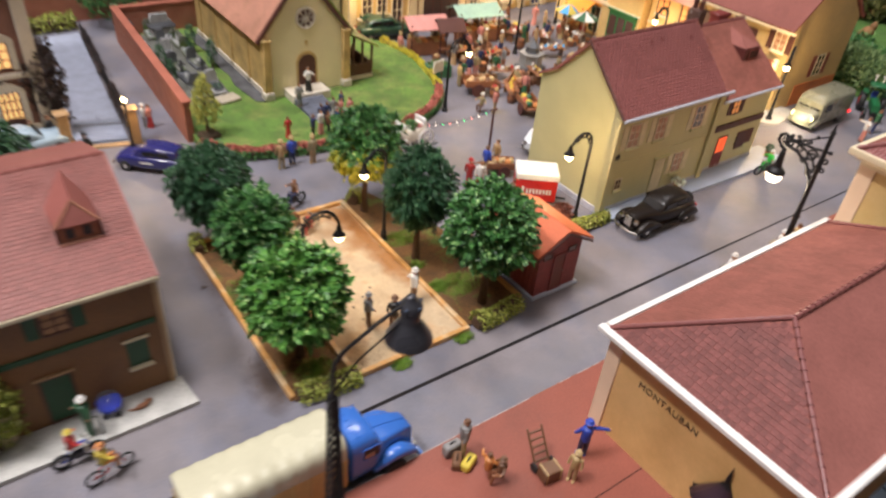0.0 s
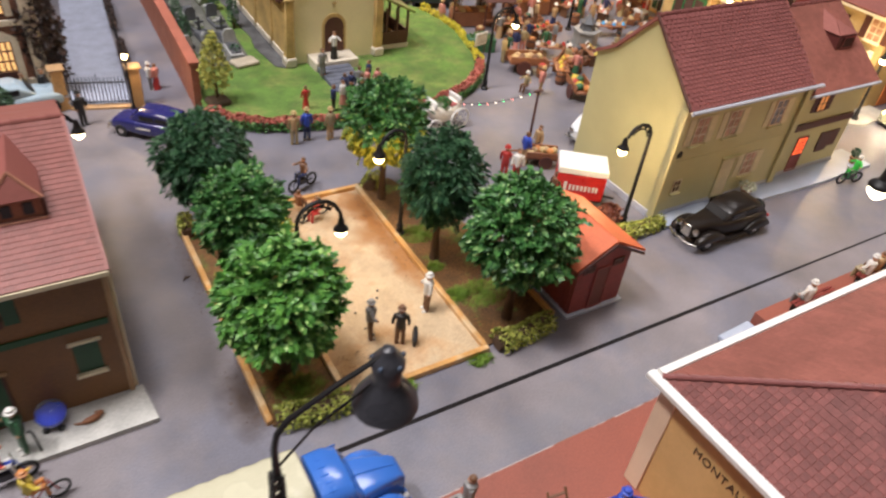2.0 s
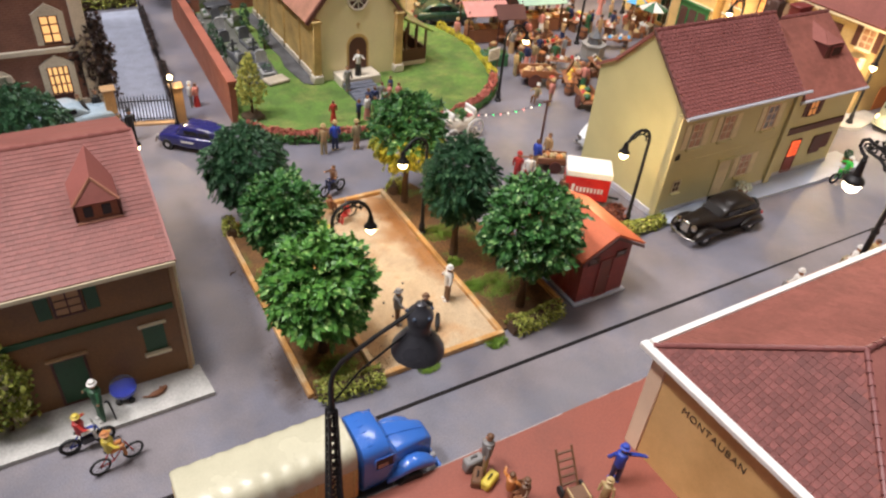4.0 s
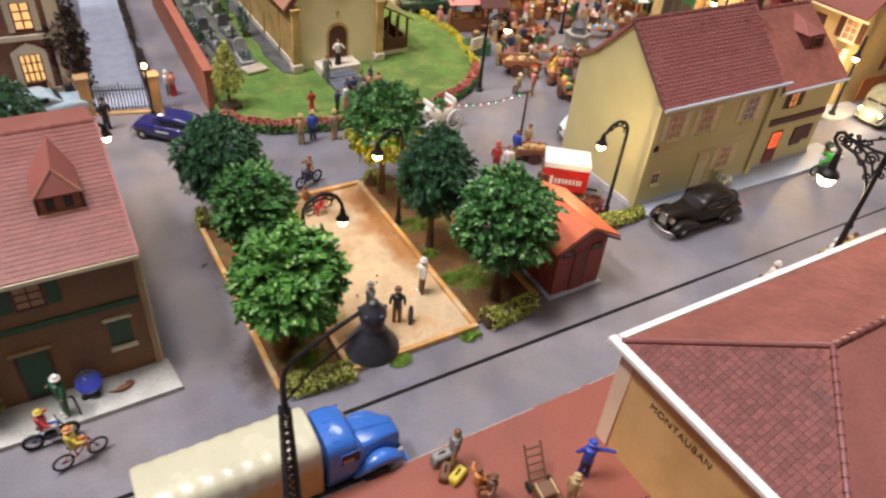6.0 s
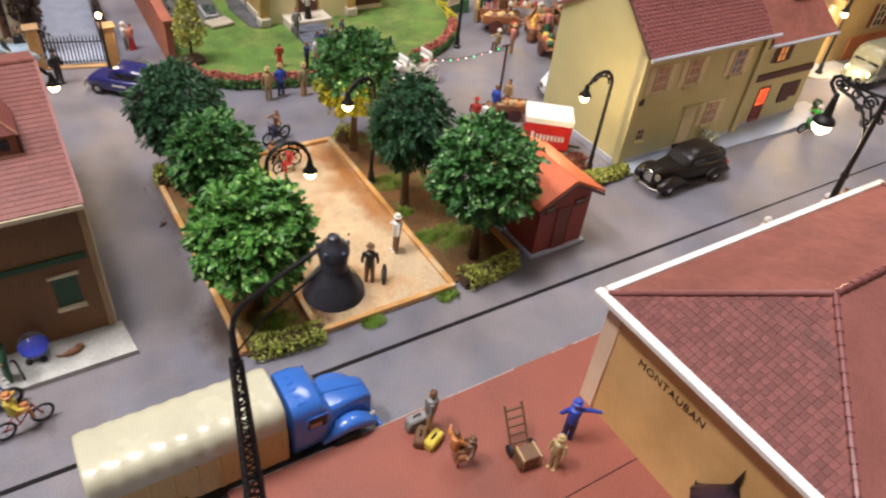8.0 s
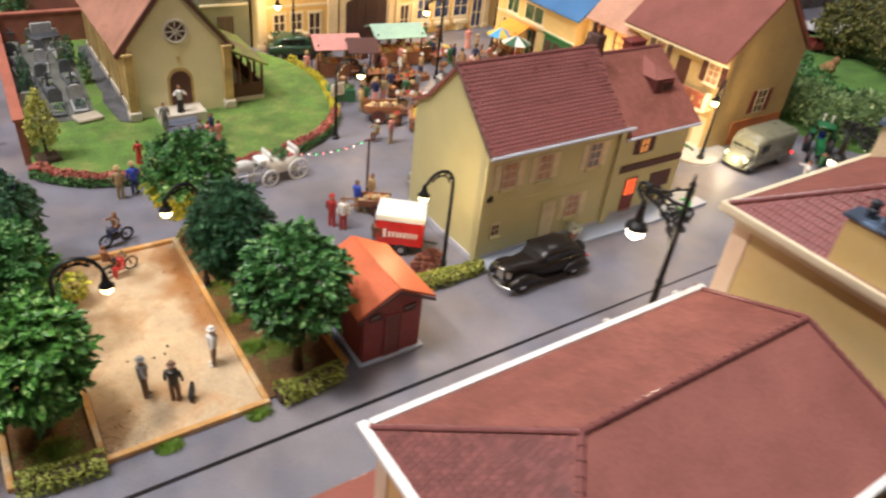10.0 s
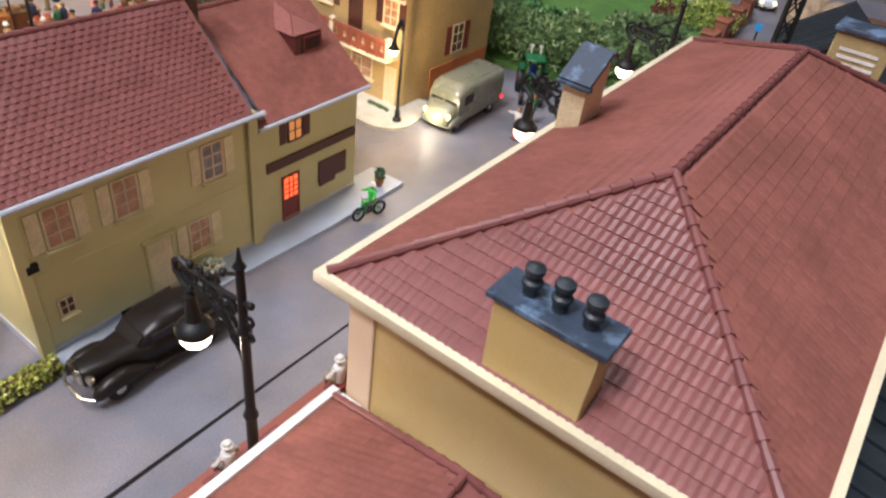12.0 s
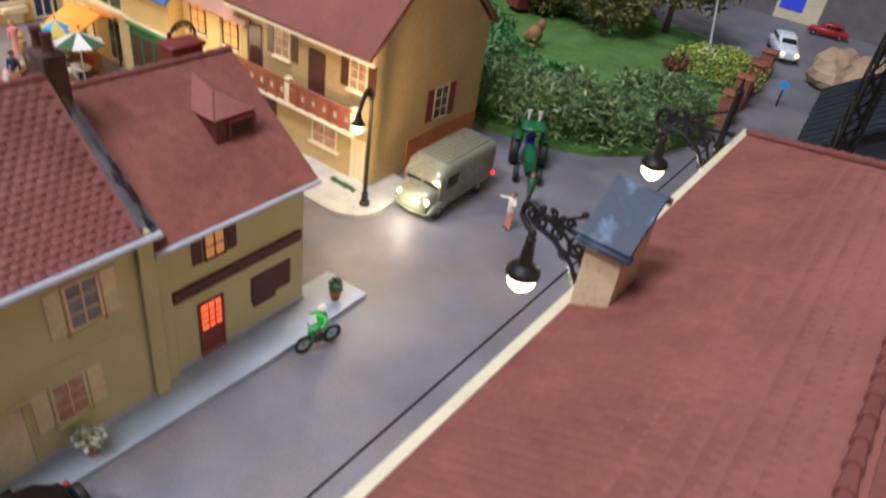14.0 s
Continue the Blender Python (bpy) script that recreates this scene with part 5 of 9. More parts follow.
arch_lamp(13.2, 28.3, 0, 12, BULBWARM, LAMPW * 1.6, h=4.5)
arch_lamp(25.0, 28.2, 0, 8, BULBWARM, LAMPW * 2.0, h=4.45)
arch_lamp(28.2, 26.0, 0, 20, BULBWARM, LAMPW * 0.8, h=5.1)


def bracket_lamp(x, y, z, rz, h, lit, watts, top=1.30):
    """A tall ornate station lamp: a post with a long scrolled bracket to local -x and a large bell."""
    t = thing("station_lamp", x, y, z, rz, "tall black ornate bracket lamp with a lit bell", "street lamp", "ornate station lamps")
    part("post", Form().lathe(0, 0, [(0.24, 0), (0.24, 0.2), (0.16, 0.3), (0.15, 0.9), (0.19, 0.95), (0.12, 1.05), (0.10, h * 0.55), (0.14, h * 0.56), (0.09, h * 0.58), (0.085, h * 0.8), (0.13, h * 0.81), (0.08, h * 0.83), (0.07, h - 0.25), (0.11, h - 0.22), (0.05, h - 0.12), (0.02, h + 0.12)], 12), IRON, t)
    za = h - top
    reach = 1.36
    arm = Form().tube([(0.22, 0, za + 0.10), (-0.4, 0, za), (-reach - 0.02, 0, za - 0.02)], 0.05, 7)
    arm.tube([(-reach + 0.1, 0, za - 0.02), (-reach - 0.14, 0, za + 0.06), (-reach - 0.30, 0, za - 0.05), (-reach - 0.32, 0, za - 0.26), (-reach - 0.16, 0, za - 0.42), (-reach, 0, za - 0.50)], 0.06, 7)
    arm.tube([(0, 0, za + 0.62), (-0.35, 0, za + 0.42), (-0.80, 0, za + 0.10), (-1.1, 0, za - 0.02)], 0.034, 6)
    for px, pz in ((0.2, 0.09), (-0.40, 0.42), (-0.8, 0.12), (-1.25, 0.09)):
        arm.ball(px, 0, za + pz, 0.07)
    part("arm", arm, IRON, t)
    sc = Form()
    sc.tube([(0, 0, za - 1.5), (-0.12, 0, za - 1.1), (-0.42, 0, za - 0.62), (-0.9, 0, za - 0.36), (-reach, 0, za - 0.30)], 0.055, 6)
    sc.tube([(0.0, 0, za - 1.2), (-0.05, 0, za - 0.8), (-0.3, 0, za - 0.35), (-0.75, 0, za - 0.12), (-1.2, 0, za - 0.05)], 0.04, 6)
    for cx, cz, r, a0, turns, th in ((-0.36, -0.28, 0.24, 0.2, 1.5, 0.04), (-0.86, -0.21, 0.17, 2.5, -1.5, 0.036), (-1.2, -0.17, 0.14, 1.0, 1.4, 0.034), (-0.22, -0.85, 0.2, 1.2, -1.4, 0.036), (-0.58, -0.52, 0.13, 3.0, 1.3, 0.032),
                                     (-reach - 0.1, -0.18, 0.14, -1.5, 1.4, 0.036), (-0.62, 0.12, 0.10, 0.0, 1.2, 0.03), (-1.0, 0.12, 0.09, 3.0, -1.2, 0.03), (0.14, -0.25, 0.14, 2.0, 1.3, 0.034), (0.14, -0.62, 0.12, 4.0, -1.3, 0.032)):
        sc.tube(spiral(cx, za + cz, r, a0, turns), th, 6)
    part("scrollwork", sc, IRON, t)
    b = za - 0.50
    part("neck", Form().lathe(-reach, 0, [(0.05, b + 0.06), (0.09, b), (0.07, b - 0.08), (0.105, b - 0.13), (0.095, b - 0.22), (0.12, b - 0.42), (0.135, b - 0.60), (0.16, b - 0.72)], 12), IRON, t)
    part("bell", Form().lathe(-reach, 0, [(0.14, b - 0.68), (0.24, b - 0.75), (0.32, b - 0.82), (0.35, b - 0.89), (0.34, b - 0.95), (0.29, b - 0.96)], 16), IRON, t)
    part("bulb", Form().ball(-reach, 0, b - 1.06, 0.29, 0.29, 0.27, 14), lit, t, "white glowing globe")
    bulb_light(-reach, 0, b - 1.67, watts, (1.0, 0.82, 0.58), t)
    return t


bracket_lamp(10.4, -5.42, ZP, -90, 8.12, BULB, LAMPW * 0.6, 0.98)
bracket_lamp(20.97, -5.46, ZP, -101, 8.62, BULB, LAMPW * 1.3)
bracket_lamp(27.7, -5.42, ZP, -96, 8.6, BULB, LAMPW * 1.2)


def mast_lamp(x, y, z):
    """An unlit lamp hung from a lattice mast."""
    t = thing("mast_lamp", x, y, z, 0, "unlit dark grey bell lamp hung from a lattice mast", "street lamp")
    zt = 7.55
    m = Form()
    for sx, sy in ((-1, -1), (1, -1), (1, 1), (-1, 1)):
        m.tube([(sx * 0.20, sy * 0.20, 0), (sx * 0.07, sy * 0.07, zt - 1.0)], 0.035, 6)
    part("mast", m, IRON, t)
    la, n = Form(), 24
    for k in range(n):
        z0, z1 = (zt - 1.0) * k / n, (zt - 1.0) * (k + 1) / n
        a, b = 0.20 - 0.13 * k / n, 0.20 - 0.13 * (k + 1) / n
        for i in range(4):
            p = [(-1, -1), (1, -1), (1, 1), (-1, 1)]
            (u, v), (s, q) = p[i], p[(i + 1) % 4]
            la.tube([(u * a, v * a, z0), (s * b, q * b, z1)], 0.02, 5)
            la.tube([(u * b, v * b, z1), (s * b, q * b, z1)], 0.018, 5)
    part("lattice", la, IRON, t)
    top = V((1.6, -0.25, zt + 1.16))
    part("arm", Form().tube([(0, 0, zt - 1.1), (0, 0, zt - 0.35), (0.05, -0.01, zt - 0.05), (0.22, -0.03, zt + 0.20), (0.9, -0.13, zt + 0.70), top], [0.065, 0.055, 0.05, 0.045, 0.042, 0.04], 8), IRON, t)
    part("stay", Form().tube([(0.02, 0, zt - 0.85), (0.55, -0.07, zt - 0.15), (1.4, -0.2, zt + 0.55)], 0.022, 6), IRON, t)
    lx, ly, b = top.x + 0.02, top.y, top.z - 0.20
    part("cap", Form().lathe(lx, ly, [(0.03, b + 0.30), (0.09, b + 0.27), (0.12, b + 0.17), (0.20, b + 0.11), (0.25, b + 0.03), (0.25, b - 0.05), (0.21, b - 0.09), (0.225, b - 0.15), (0.21, b - 0.26), (0.22, b - 0.38), (0.25, b - 0.44)], 18), IRONGREY, t)
    part("bell", Form().lathe(lx, ly, [(0.22, b - 0.38), (0.29, b - 0.46), (0.36, b - 0.56), (0.43, b - 0.68), (0.49, b - 0.79), (0.50, b - 0.86), (0.46, b - 0.84)], 24), IRONGREY, t)
    for k in range(5):
        a = k * 1.256
        part("bolt", Form().ball(lx + 0.235 * math.cos(a), ly + 0.235 * math.sin(a), b + 0.06, 0.04), SLATE, t)
    part("globe", Form().ball(lx, ly, b - 0.82, 0.34, 0.34, 0.12), glass_mat("unlit_globe", (0.25, 0.24, 0.22)), t)
    return t


mast_lamp(-8.8, -6.15, ZP)


def lattice_mast(x, y, h):
    """A dark lattice signal mast of four leaning legs."""
    t = thing("lattice_mast", x, y, 0, 20, "tall black lattice mast beside the tracks", "mast")
    corners = [(-1, -1), (1, -1), (1, 1), (-1, 1)]
    for u, v in corners:
        part("leg", Form().tube([(u * 0.30, v * 0.30, 0), (u * 0.19, v * 0.19, h)], 0.055, 6), IRON, t)
    n = 14
    for i in range(4):
        (u, v), (p, q) = corners[i], corners[(i + 1) % 4]
        for k in range(n):
            a, b = 0.30 - 0.11 * k / n, 0.30 - 0.11 * (k + 1) / n
            part("brace", Form().tube([(u * a, v * a, h * k / n), (p * b, q * b, h * (k + 1) / n)], 0.032, 5), IRON, t)
            part("brace", Form().tube([(u * b, v * b, h * (k + 1) / n), (p * a, q * a, h * k / n)], 0.032, 5), IRON, t)
    return t


lattice_mast(33.0, -7.6, 11.5)


# ---- chapel and churchyard ----
def arch_form(w, h, y0, y1, cx=0.0, n=10):
    """An opening's outline with a round head, drawn out along y."""
    r = w / 2
    poly = [(cx - r, 0), (cx + r, 0)] + [(cx + r * math.cos(math.pi * k / n), h - r + r * math.sin(math.pi * k / n)) for k in range(n + 1)]
    return Form().prism(poly, y0, y1, "y")


def chapel():
    t = thing("chapel", 0.82, 0.0, label="ochre plaster village chapel with steep roof and timber porch", category="church")
    x0, x1, y0, y1, zb = 0.55, 5.45, 21.3, 33.0, 0.42
    part("wall", Form().prism([(x0, zb), (x1, zb), (x1, 4.15), (3.0, 7.2), (x0, 4.15)], y0, y1, "y"), CHURCHWALL, t)
    # west side darker and more golden than the front
    part("side_plaster", Form().box(x0 - 0.03, (y0 + y1) / 2 + 0.3, 2.3, 0.06, y1 - y0 - 0.7, 3.7), CHURCHSIDE, t, "darker golden ochre side wall")
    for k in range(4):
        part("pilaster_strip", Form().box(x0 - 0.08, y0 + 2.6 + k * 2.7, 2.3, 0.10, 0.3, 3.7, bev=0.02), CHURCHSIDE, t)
    rf = Form().slab([(x0 - 0.45, y0 - 0.2, 3.75), (3.0, y0 - 0.2, 7.38), (3.0, y1 + 0.2, 7.38), (x0 - 0.45, y1 + 0.2, 3.75)], -0.12)
    part("roof", rf, CHURCHROOF, t)
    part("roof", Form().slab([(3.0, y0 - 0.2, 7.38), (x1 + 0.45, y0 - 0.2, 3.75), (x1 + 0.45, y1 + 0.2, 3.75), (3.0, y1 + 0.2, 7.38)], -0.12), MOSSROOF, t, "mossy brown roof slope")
    for s in (-1, 1):
        part("verge", Form().slab([(3.0 + s * 2.95, y0 - 0.22, 3.75), (3.0 + s * 2.95, y0 - 0.02, 3.75), (3.0, y0 - 0.02, 7.38), (3.0, y0 - 0.22, 7.38)], 0.2), DARKWOOD, t)
    for x in (x0 - 0.05, x1 + 0.05):
        part("buttress", Form().box(x, y0 - 0.02, 2.1, 0.45, 0.5, 3.4, bev=0.03).box(x, y0 - 0.05, 3.9, 0.55, 0.6, 0.16, bev=0.03), CHURCHSIDE, t)
        part("footing", Form().box(x, y0 - 0.06, 0.66, 0.62, 0.66, 0.48, bev=0.06), STONE, t, "white painted footing stone")
    part("plinth", Form().box(x0 - 0.06, (y0 + y1) / 2, 0.6, 0.14, y1 - y0, 0.36, bev=0.03), STONE, t)
    d = new("door")
    d.empty_display_size, d.parent, d.matrix_basis = 0.01, t, spot(2.98, y0, 0.95)
    part("surround", arch_form(1.32, 2.0, -0.05, 0.05), CHURCHSIDE, d)
    part("leaf", arch_form(1.06, 1.82, -0.08, 0.02), DARKWOOD, d, "dark brown arched door")
    w = new("window")
    w.empty_display_size, w.parent, w.matrix_basis = 0.01, t, spot(3.0, y0, 4.85)
    part("ring", Form().tube([(0.57 * math.cos(k * math.pi / 12), -0.03, 0.57 * math.sin(k * math.pi / 12)) for k in range(25)], 0.075, 7, caps=False), STONE, w, "round stone window surround")
    part("pane", Form().lathe(0, 0, [(0.51, -0.02), (0.51, 0.02)], 20, axis="y"), PANEDARK, w)
    for k in range(8):
        a = k * math.pi / 4
        part("petal", Form().tube([(0.05 * math.cos(a), -0.06, 0.05 * math.sin(a)), (0.51 * math.cos(a), -0.06, 0.51 * math.sin(a))], 0.032, 5), STONE, w)
    part("cross", Form().box(3.0, y0 - 0.03, 3.42, 0.07, 0.06, 0.34, bev=0.01).box(3.0, y0 - 0.03, 3.48, 0.24, 0.06, 0.07, bev=0.01), CHURCHSIDE, t)
    # timber side porch
    p = part("porch", Form().box(6.6, 24.0, 0.55, 2.2, 4.6, 0.3, bev=0.03), STONE, t, "timber lean-to porch")
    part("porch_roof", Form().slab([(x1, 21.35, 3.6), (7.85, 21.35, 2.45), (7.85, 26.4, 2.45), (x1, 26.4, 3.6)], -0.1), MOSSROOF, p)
    part("dado", Form().box(6.6, 21.75, 1.05, 2.1, 0.12, 0.75, bev=0.02).box(7.62, 24.0, 1.05, 0.12, 4.5, 0.75, bev=0.02), DARKWOOD, p)
    for x in (5.62, 6.3, 6.95, 7.62):
        part("post", Form().box(x, 21.75, 1.75, 0.13, 0.13, 2.2 - (x - 5.6) * 0.28, bev=0.02), DARKWOOD, p)
    for k in range(4):
        part("post", Form().box(7.62, 22.9 + k * 1.1, 1.55, 0.13, 0.13, 1.8, bev=0.02), DARKWOOD, p)
    part("back_wall", Form().box(6.6, 26.3, 1.6, 2.1, 0.15, 2.0), DARKWOOD, p)
    return t


chapel()
st = thing("steps", 0.95, 0.0, label="grey stone steps up to the pale chapel landing", category="steps")
part("landing", Form().box(2.55, 20.7, 0.66, 2.4, 1.35, 0.5, bev=0.03), STONE, st, "pale stone landing")
STEPSTONE = mat("blue_grey_step_stone", (0.105, 0.115, 0.15), 0.6, var=0.3, scale=2.0, grain=10)
for k in range(7):
    top = 0.72 - k * 0.038
    part("step", Form().box(2.3, 19.85 - k * 0.34, top / 2, 1.75, 0.36, top, bev=0.02), STEPSTONE, st)

RED = [(-4.0, 17.75), (-3.1, 16.75), (-1.9, 15.9), (-0.5, 15.55), (1.0, 15.2), (1.9, 15.05)]
RED2 = [(4.2, 14.85), (5.4, 14.95), (6.75, 15.2), (8.15, 15.7), (9.45, 16.4), (10.65, 17.4), (11.5, 18.6)]
GOLD = [(11.6, 18.8), (12.2, 20.8), (12.7, 23.0), (12.7, 25.0), (12.3, 26.9)]
hedge("flower_bed", RED, 0.62, 0.66, LEAF_RED, "low green border thick with red flowers", 2600, size=0.085, category="flower bed", group="churchyard flower borders", seed=8, base=LEAF_MID)
hedge("flower_bed", RED2, 0.62, 0.66, LEAF_RED, "low green border thick with pink-red flowers", 3600, size=0.085, category="flower bed", group="churchyard flower borders", seed=9, base=LEAF_MID)
hedge("flower_bed", GOLD, 0.5, 0.75, LEAF_GOLD, "low border of yellow flowers", 1700, size=0.08, category="flower bed", group="churchyard flower borders", seed=10)
structure("wall_churchyard", Form().prism([(-4.2, 18.9), (-3.86, 18.9), (-3.3, 34.3), (2.2, 34.3), (2.2, 34.64), (-3.64, 34.64)], 0, 2.2), BRICKRED, "red brick churchyard wall")
structure("trim_coping", Form().prism([(-4.27, 18.84), (-3.79, 18.84), (-3.24, 34.24), (2.2, 34.24), (2.2, 34.7), (-3.7, 34.7)], 2.204, 2.32), mat("red_coping", (0.34, 0.11, 0.07), 0.6), "red coping of the churchyard wall")


PETALS = leaf_mat("pale_petals", (0.12, 0.13, 0.11), (0.62, 0.62, 0.60))


GRANITES = [mat("dark_granite", (0.055, 0.058, 0.065), 0.35, var=0.3, scale=2, grain=10), GREYSTONE, mat("mossy_grave_stone", (0.13, 0.135, 0.10), 0.7, var=0.4, scale=2, grain=8, col2=(0.07, 0.10, 0.03), blotch=(0.5, 0.6), bscale=1.2), mat("pale_grave_stone", (0.34, 0.34, 0.33), 0.6, var=0.2, scale=2, grain=8)]


def grave(x, y, rz, kind, s=1.0, tone=1):
    stone = GRANITES[tone]
    t = thing("grave", x, y, 0.45, rz, ("dark granite", "grey granite", "mossy stone", "pale stone")[tone] + (" grave with a kerbed slab and headstone" if kind else " grave with a low slab and cross"), "grave", "graves in the churchyard")
    part("slab", Form().box(0, 0, 0.10, 0.8 * s, 1.7 * s, 0.2, bev=0.05), stone, t)
    part("ledger", Form().box(0, -0.05, 0.24, 0.58 * s, 1.35 * s, 0.10, bev=0.03), GRANITES[(tone + 1) % 4], t)
    if kind:
        part("headstone", Form().prism([(-0.36 * s, 0), (0.36 * s, 0), (0.36 * s, 0.75), (0.2 * s, 0.95), (-0.2 * s, 0.95), (-0.36 * s, 0.75)], 0.82 * s, 0.98 * s, "y"), stone, t)
    else:
        part("cross", Form().box(0, 0.9 * s, 0.5, 0.12, 0.12, 1.0, bev=0.02).box(0, 0.9 * s, 0.70, 0.5, 0.12, 0.12, bev=0.02), stone, t)
    seed = int(abs(x * 37 + y * 11)) % 90 + 3
    part("wreath", flakes(Form(), [p + V((0.05, -0.1 - 0.02 * (seed % 9), 0.30)) for p in crown_points(70, 0.30 * s, 0.46 * s, 0.12, seed)], 0.075, 0, random.Random(seed)), (PETALS, LEAF_DEEP, PETALS, LEAF_PARK)[seed % 4], t, smooth=False)
    return t


rg = random.Random(91)
for row in range(6):
    for col in range(3):
        gx, gy = -3.05 + col * 1.12 + rg.uniform(-0.16, 0.16) + row * 0.06, 23.5 + row * 1.95 + rg.uniform(-0.25, 0.25)
        grave(gx, gy, rg.uniform(-8, 8), rg.random() < 0.65, rg.uniform(0.68, 0.98), rg.choice((0, 0, 1, 1, 2, 3)))
tm = thing("tomb", -1.0, 33.2, 0.45, 4, "pale stone family tomb with a dark slab at the back wall", "grave", "graves in the churchyard")
part("chest", Form().box(0, 0, 0.35, 1.5, 0.8, 0.7, bev=0.05), GRANITES[3], tm)
part("slab", Form().box(0, 0, 0.76, 1.7, 0.95, 0.12, bev=0.03), GRANITES[0], tm)
part("headstone", Form().box(0, 0.42, 0.95, 1.2, 0.14, 1.0, bev=0.05), GRANITES[3], tm)
solid("grave_slab", Form().box(0, 0, 0.10, 1.3, 0.9, 0.2, bev=0.06), mat("weathered_tan_slab", (0.42, 0.36, 0.27), 0.7, var=0.25, scale=1.5), -0.8, 22.1, 0.43, 12, "pale flat grave slab in the lawn", "grave", "graves in the churchyard")
for gx, gy in ((0.1, 26.9), (-0.2, 29.8), (-3.1, 24.6), (-2.9, 27.0)):
    t = thing("cypress", gx, gy, 0.42, label="small dark cypress beside the graves", category="tree", group="churchyard shrubs")
    part("trunk", Form().tube([(0, 0, 0), (0, 0, 0.5)], 0.06, 6), BARK, t)
    part("crown", flakes(Form(), [p + V((0, 0, 1.0)) for p in crown_points(350, 0.32, 0.32, 1.0, int(gy))], 0.08), LEAF_DEEP, t, smooth=False)


def shrub(x, y, z, r, h, leaf, n, label, name="shrub", group="shrubs", size=0.09, seed=1, stem=0.3, cut=None, trunk=0.09):
    t = thing(name, x, y, z, label=label, category="shrub", group=group)
    part("stem", Form().tube([(0, 0, 0), (0, 0, stem + h)], [trunk, trunk * 0.45], 7), BARK, t)
    pts = [p + V((0, 0, stem + h * 0.95)) for p in crown_points(n, r, r, h, seed, lump=0.35)]
    if cut:
        pts = [V((p.x * cut(p.z / (stem + 2 * h)), p.y * cut(p.z / (stem + 2 * h)), p.z)) for p in pts]
    part("crown", flakes(Form(), pts, size, 0, random.Random(seed)), leaf, t, smooth=False)
    return t


shrub(-3.25, 18.5, 0.35, 0.80, 1.35, LEAF_LIME, 1150, "yellow-green conical shrub at the end of the brick wall", seed=12, stem=0.75, cut=lambda k: 1.2 - 0.75 * k, group="churchyard shrubs")
sb1 = thing("soil_block", -3.25, 18.35, 0, 10, "dark brown earth block under the yellow-green shrub", "planter")
part("block", Form().box(0, 0, 0.34, 1.0, 0.9, 0.68, bev=0.10), mat("dark_earth", (0.055, 0.035, 0.018), 0.9, var=0.4, grain=10, bump=0.8), sb1)
shrub(10.0, 35.5, 0, 2.2, 2.6, LEAF_YELLOW, 1700, "yellow-green tree behind the chapel", name="tree", seed=13, stem=1.2, size=0.16, group="trees behind the chapel")
shrub(4.5, 38.5, 0, 2.2, 2.4, LEAF_MID, 1500, "green tree behind the chapel", name="tree", seed=14, stem=1.0, size=0.16, group="trees behind the chapel")
shrub(-3.0, 38.0, 0, 2.0, 1.8, LEAF_MID, 1300, "green tree behind the chapel", name="tree", seed=15, stem=0.8, size=0.16, group="trees behind the chapel")
hedge("hedge", [(-10.5, 38.0), (-5.4, 38.2)], 1.1, 1.2, LEAF_HEDGE, "yellow-green hedge at the end of the drive", 1400, seed=16, size=0.1)
structure("wall_back", Form().box(-8, 39.6, 1.4, 26, 0.4, 2.8), BRICKRED, "brick wall behind the drive and graves")

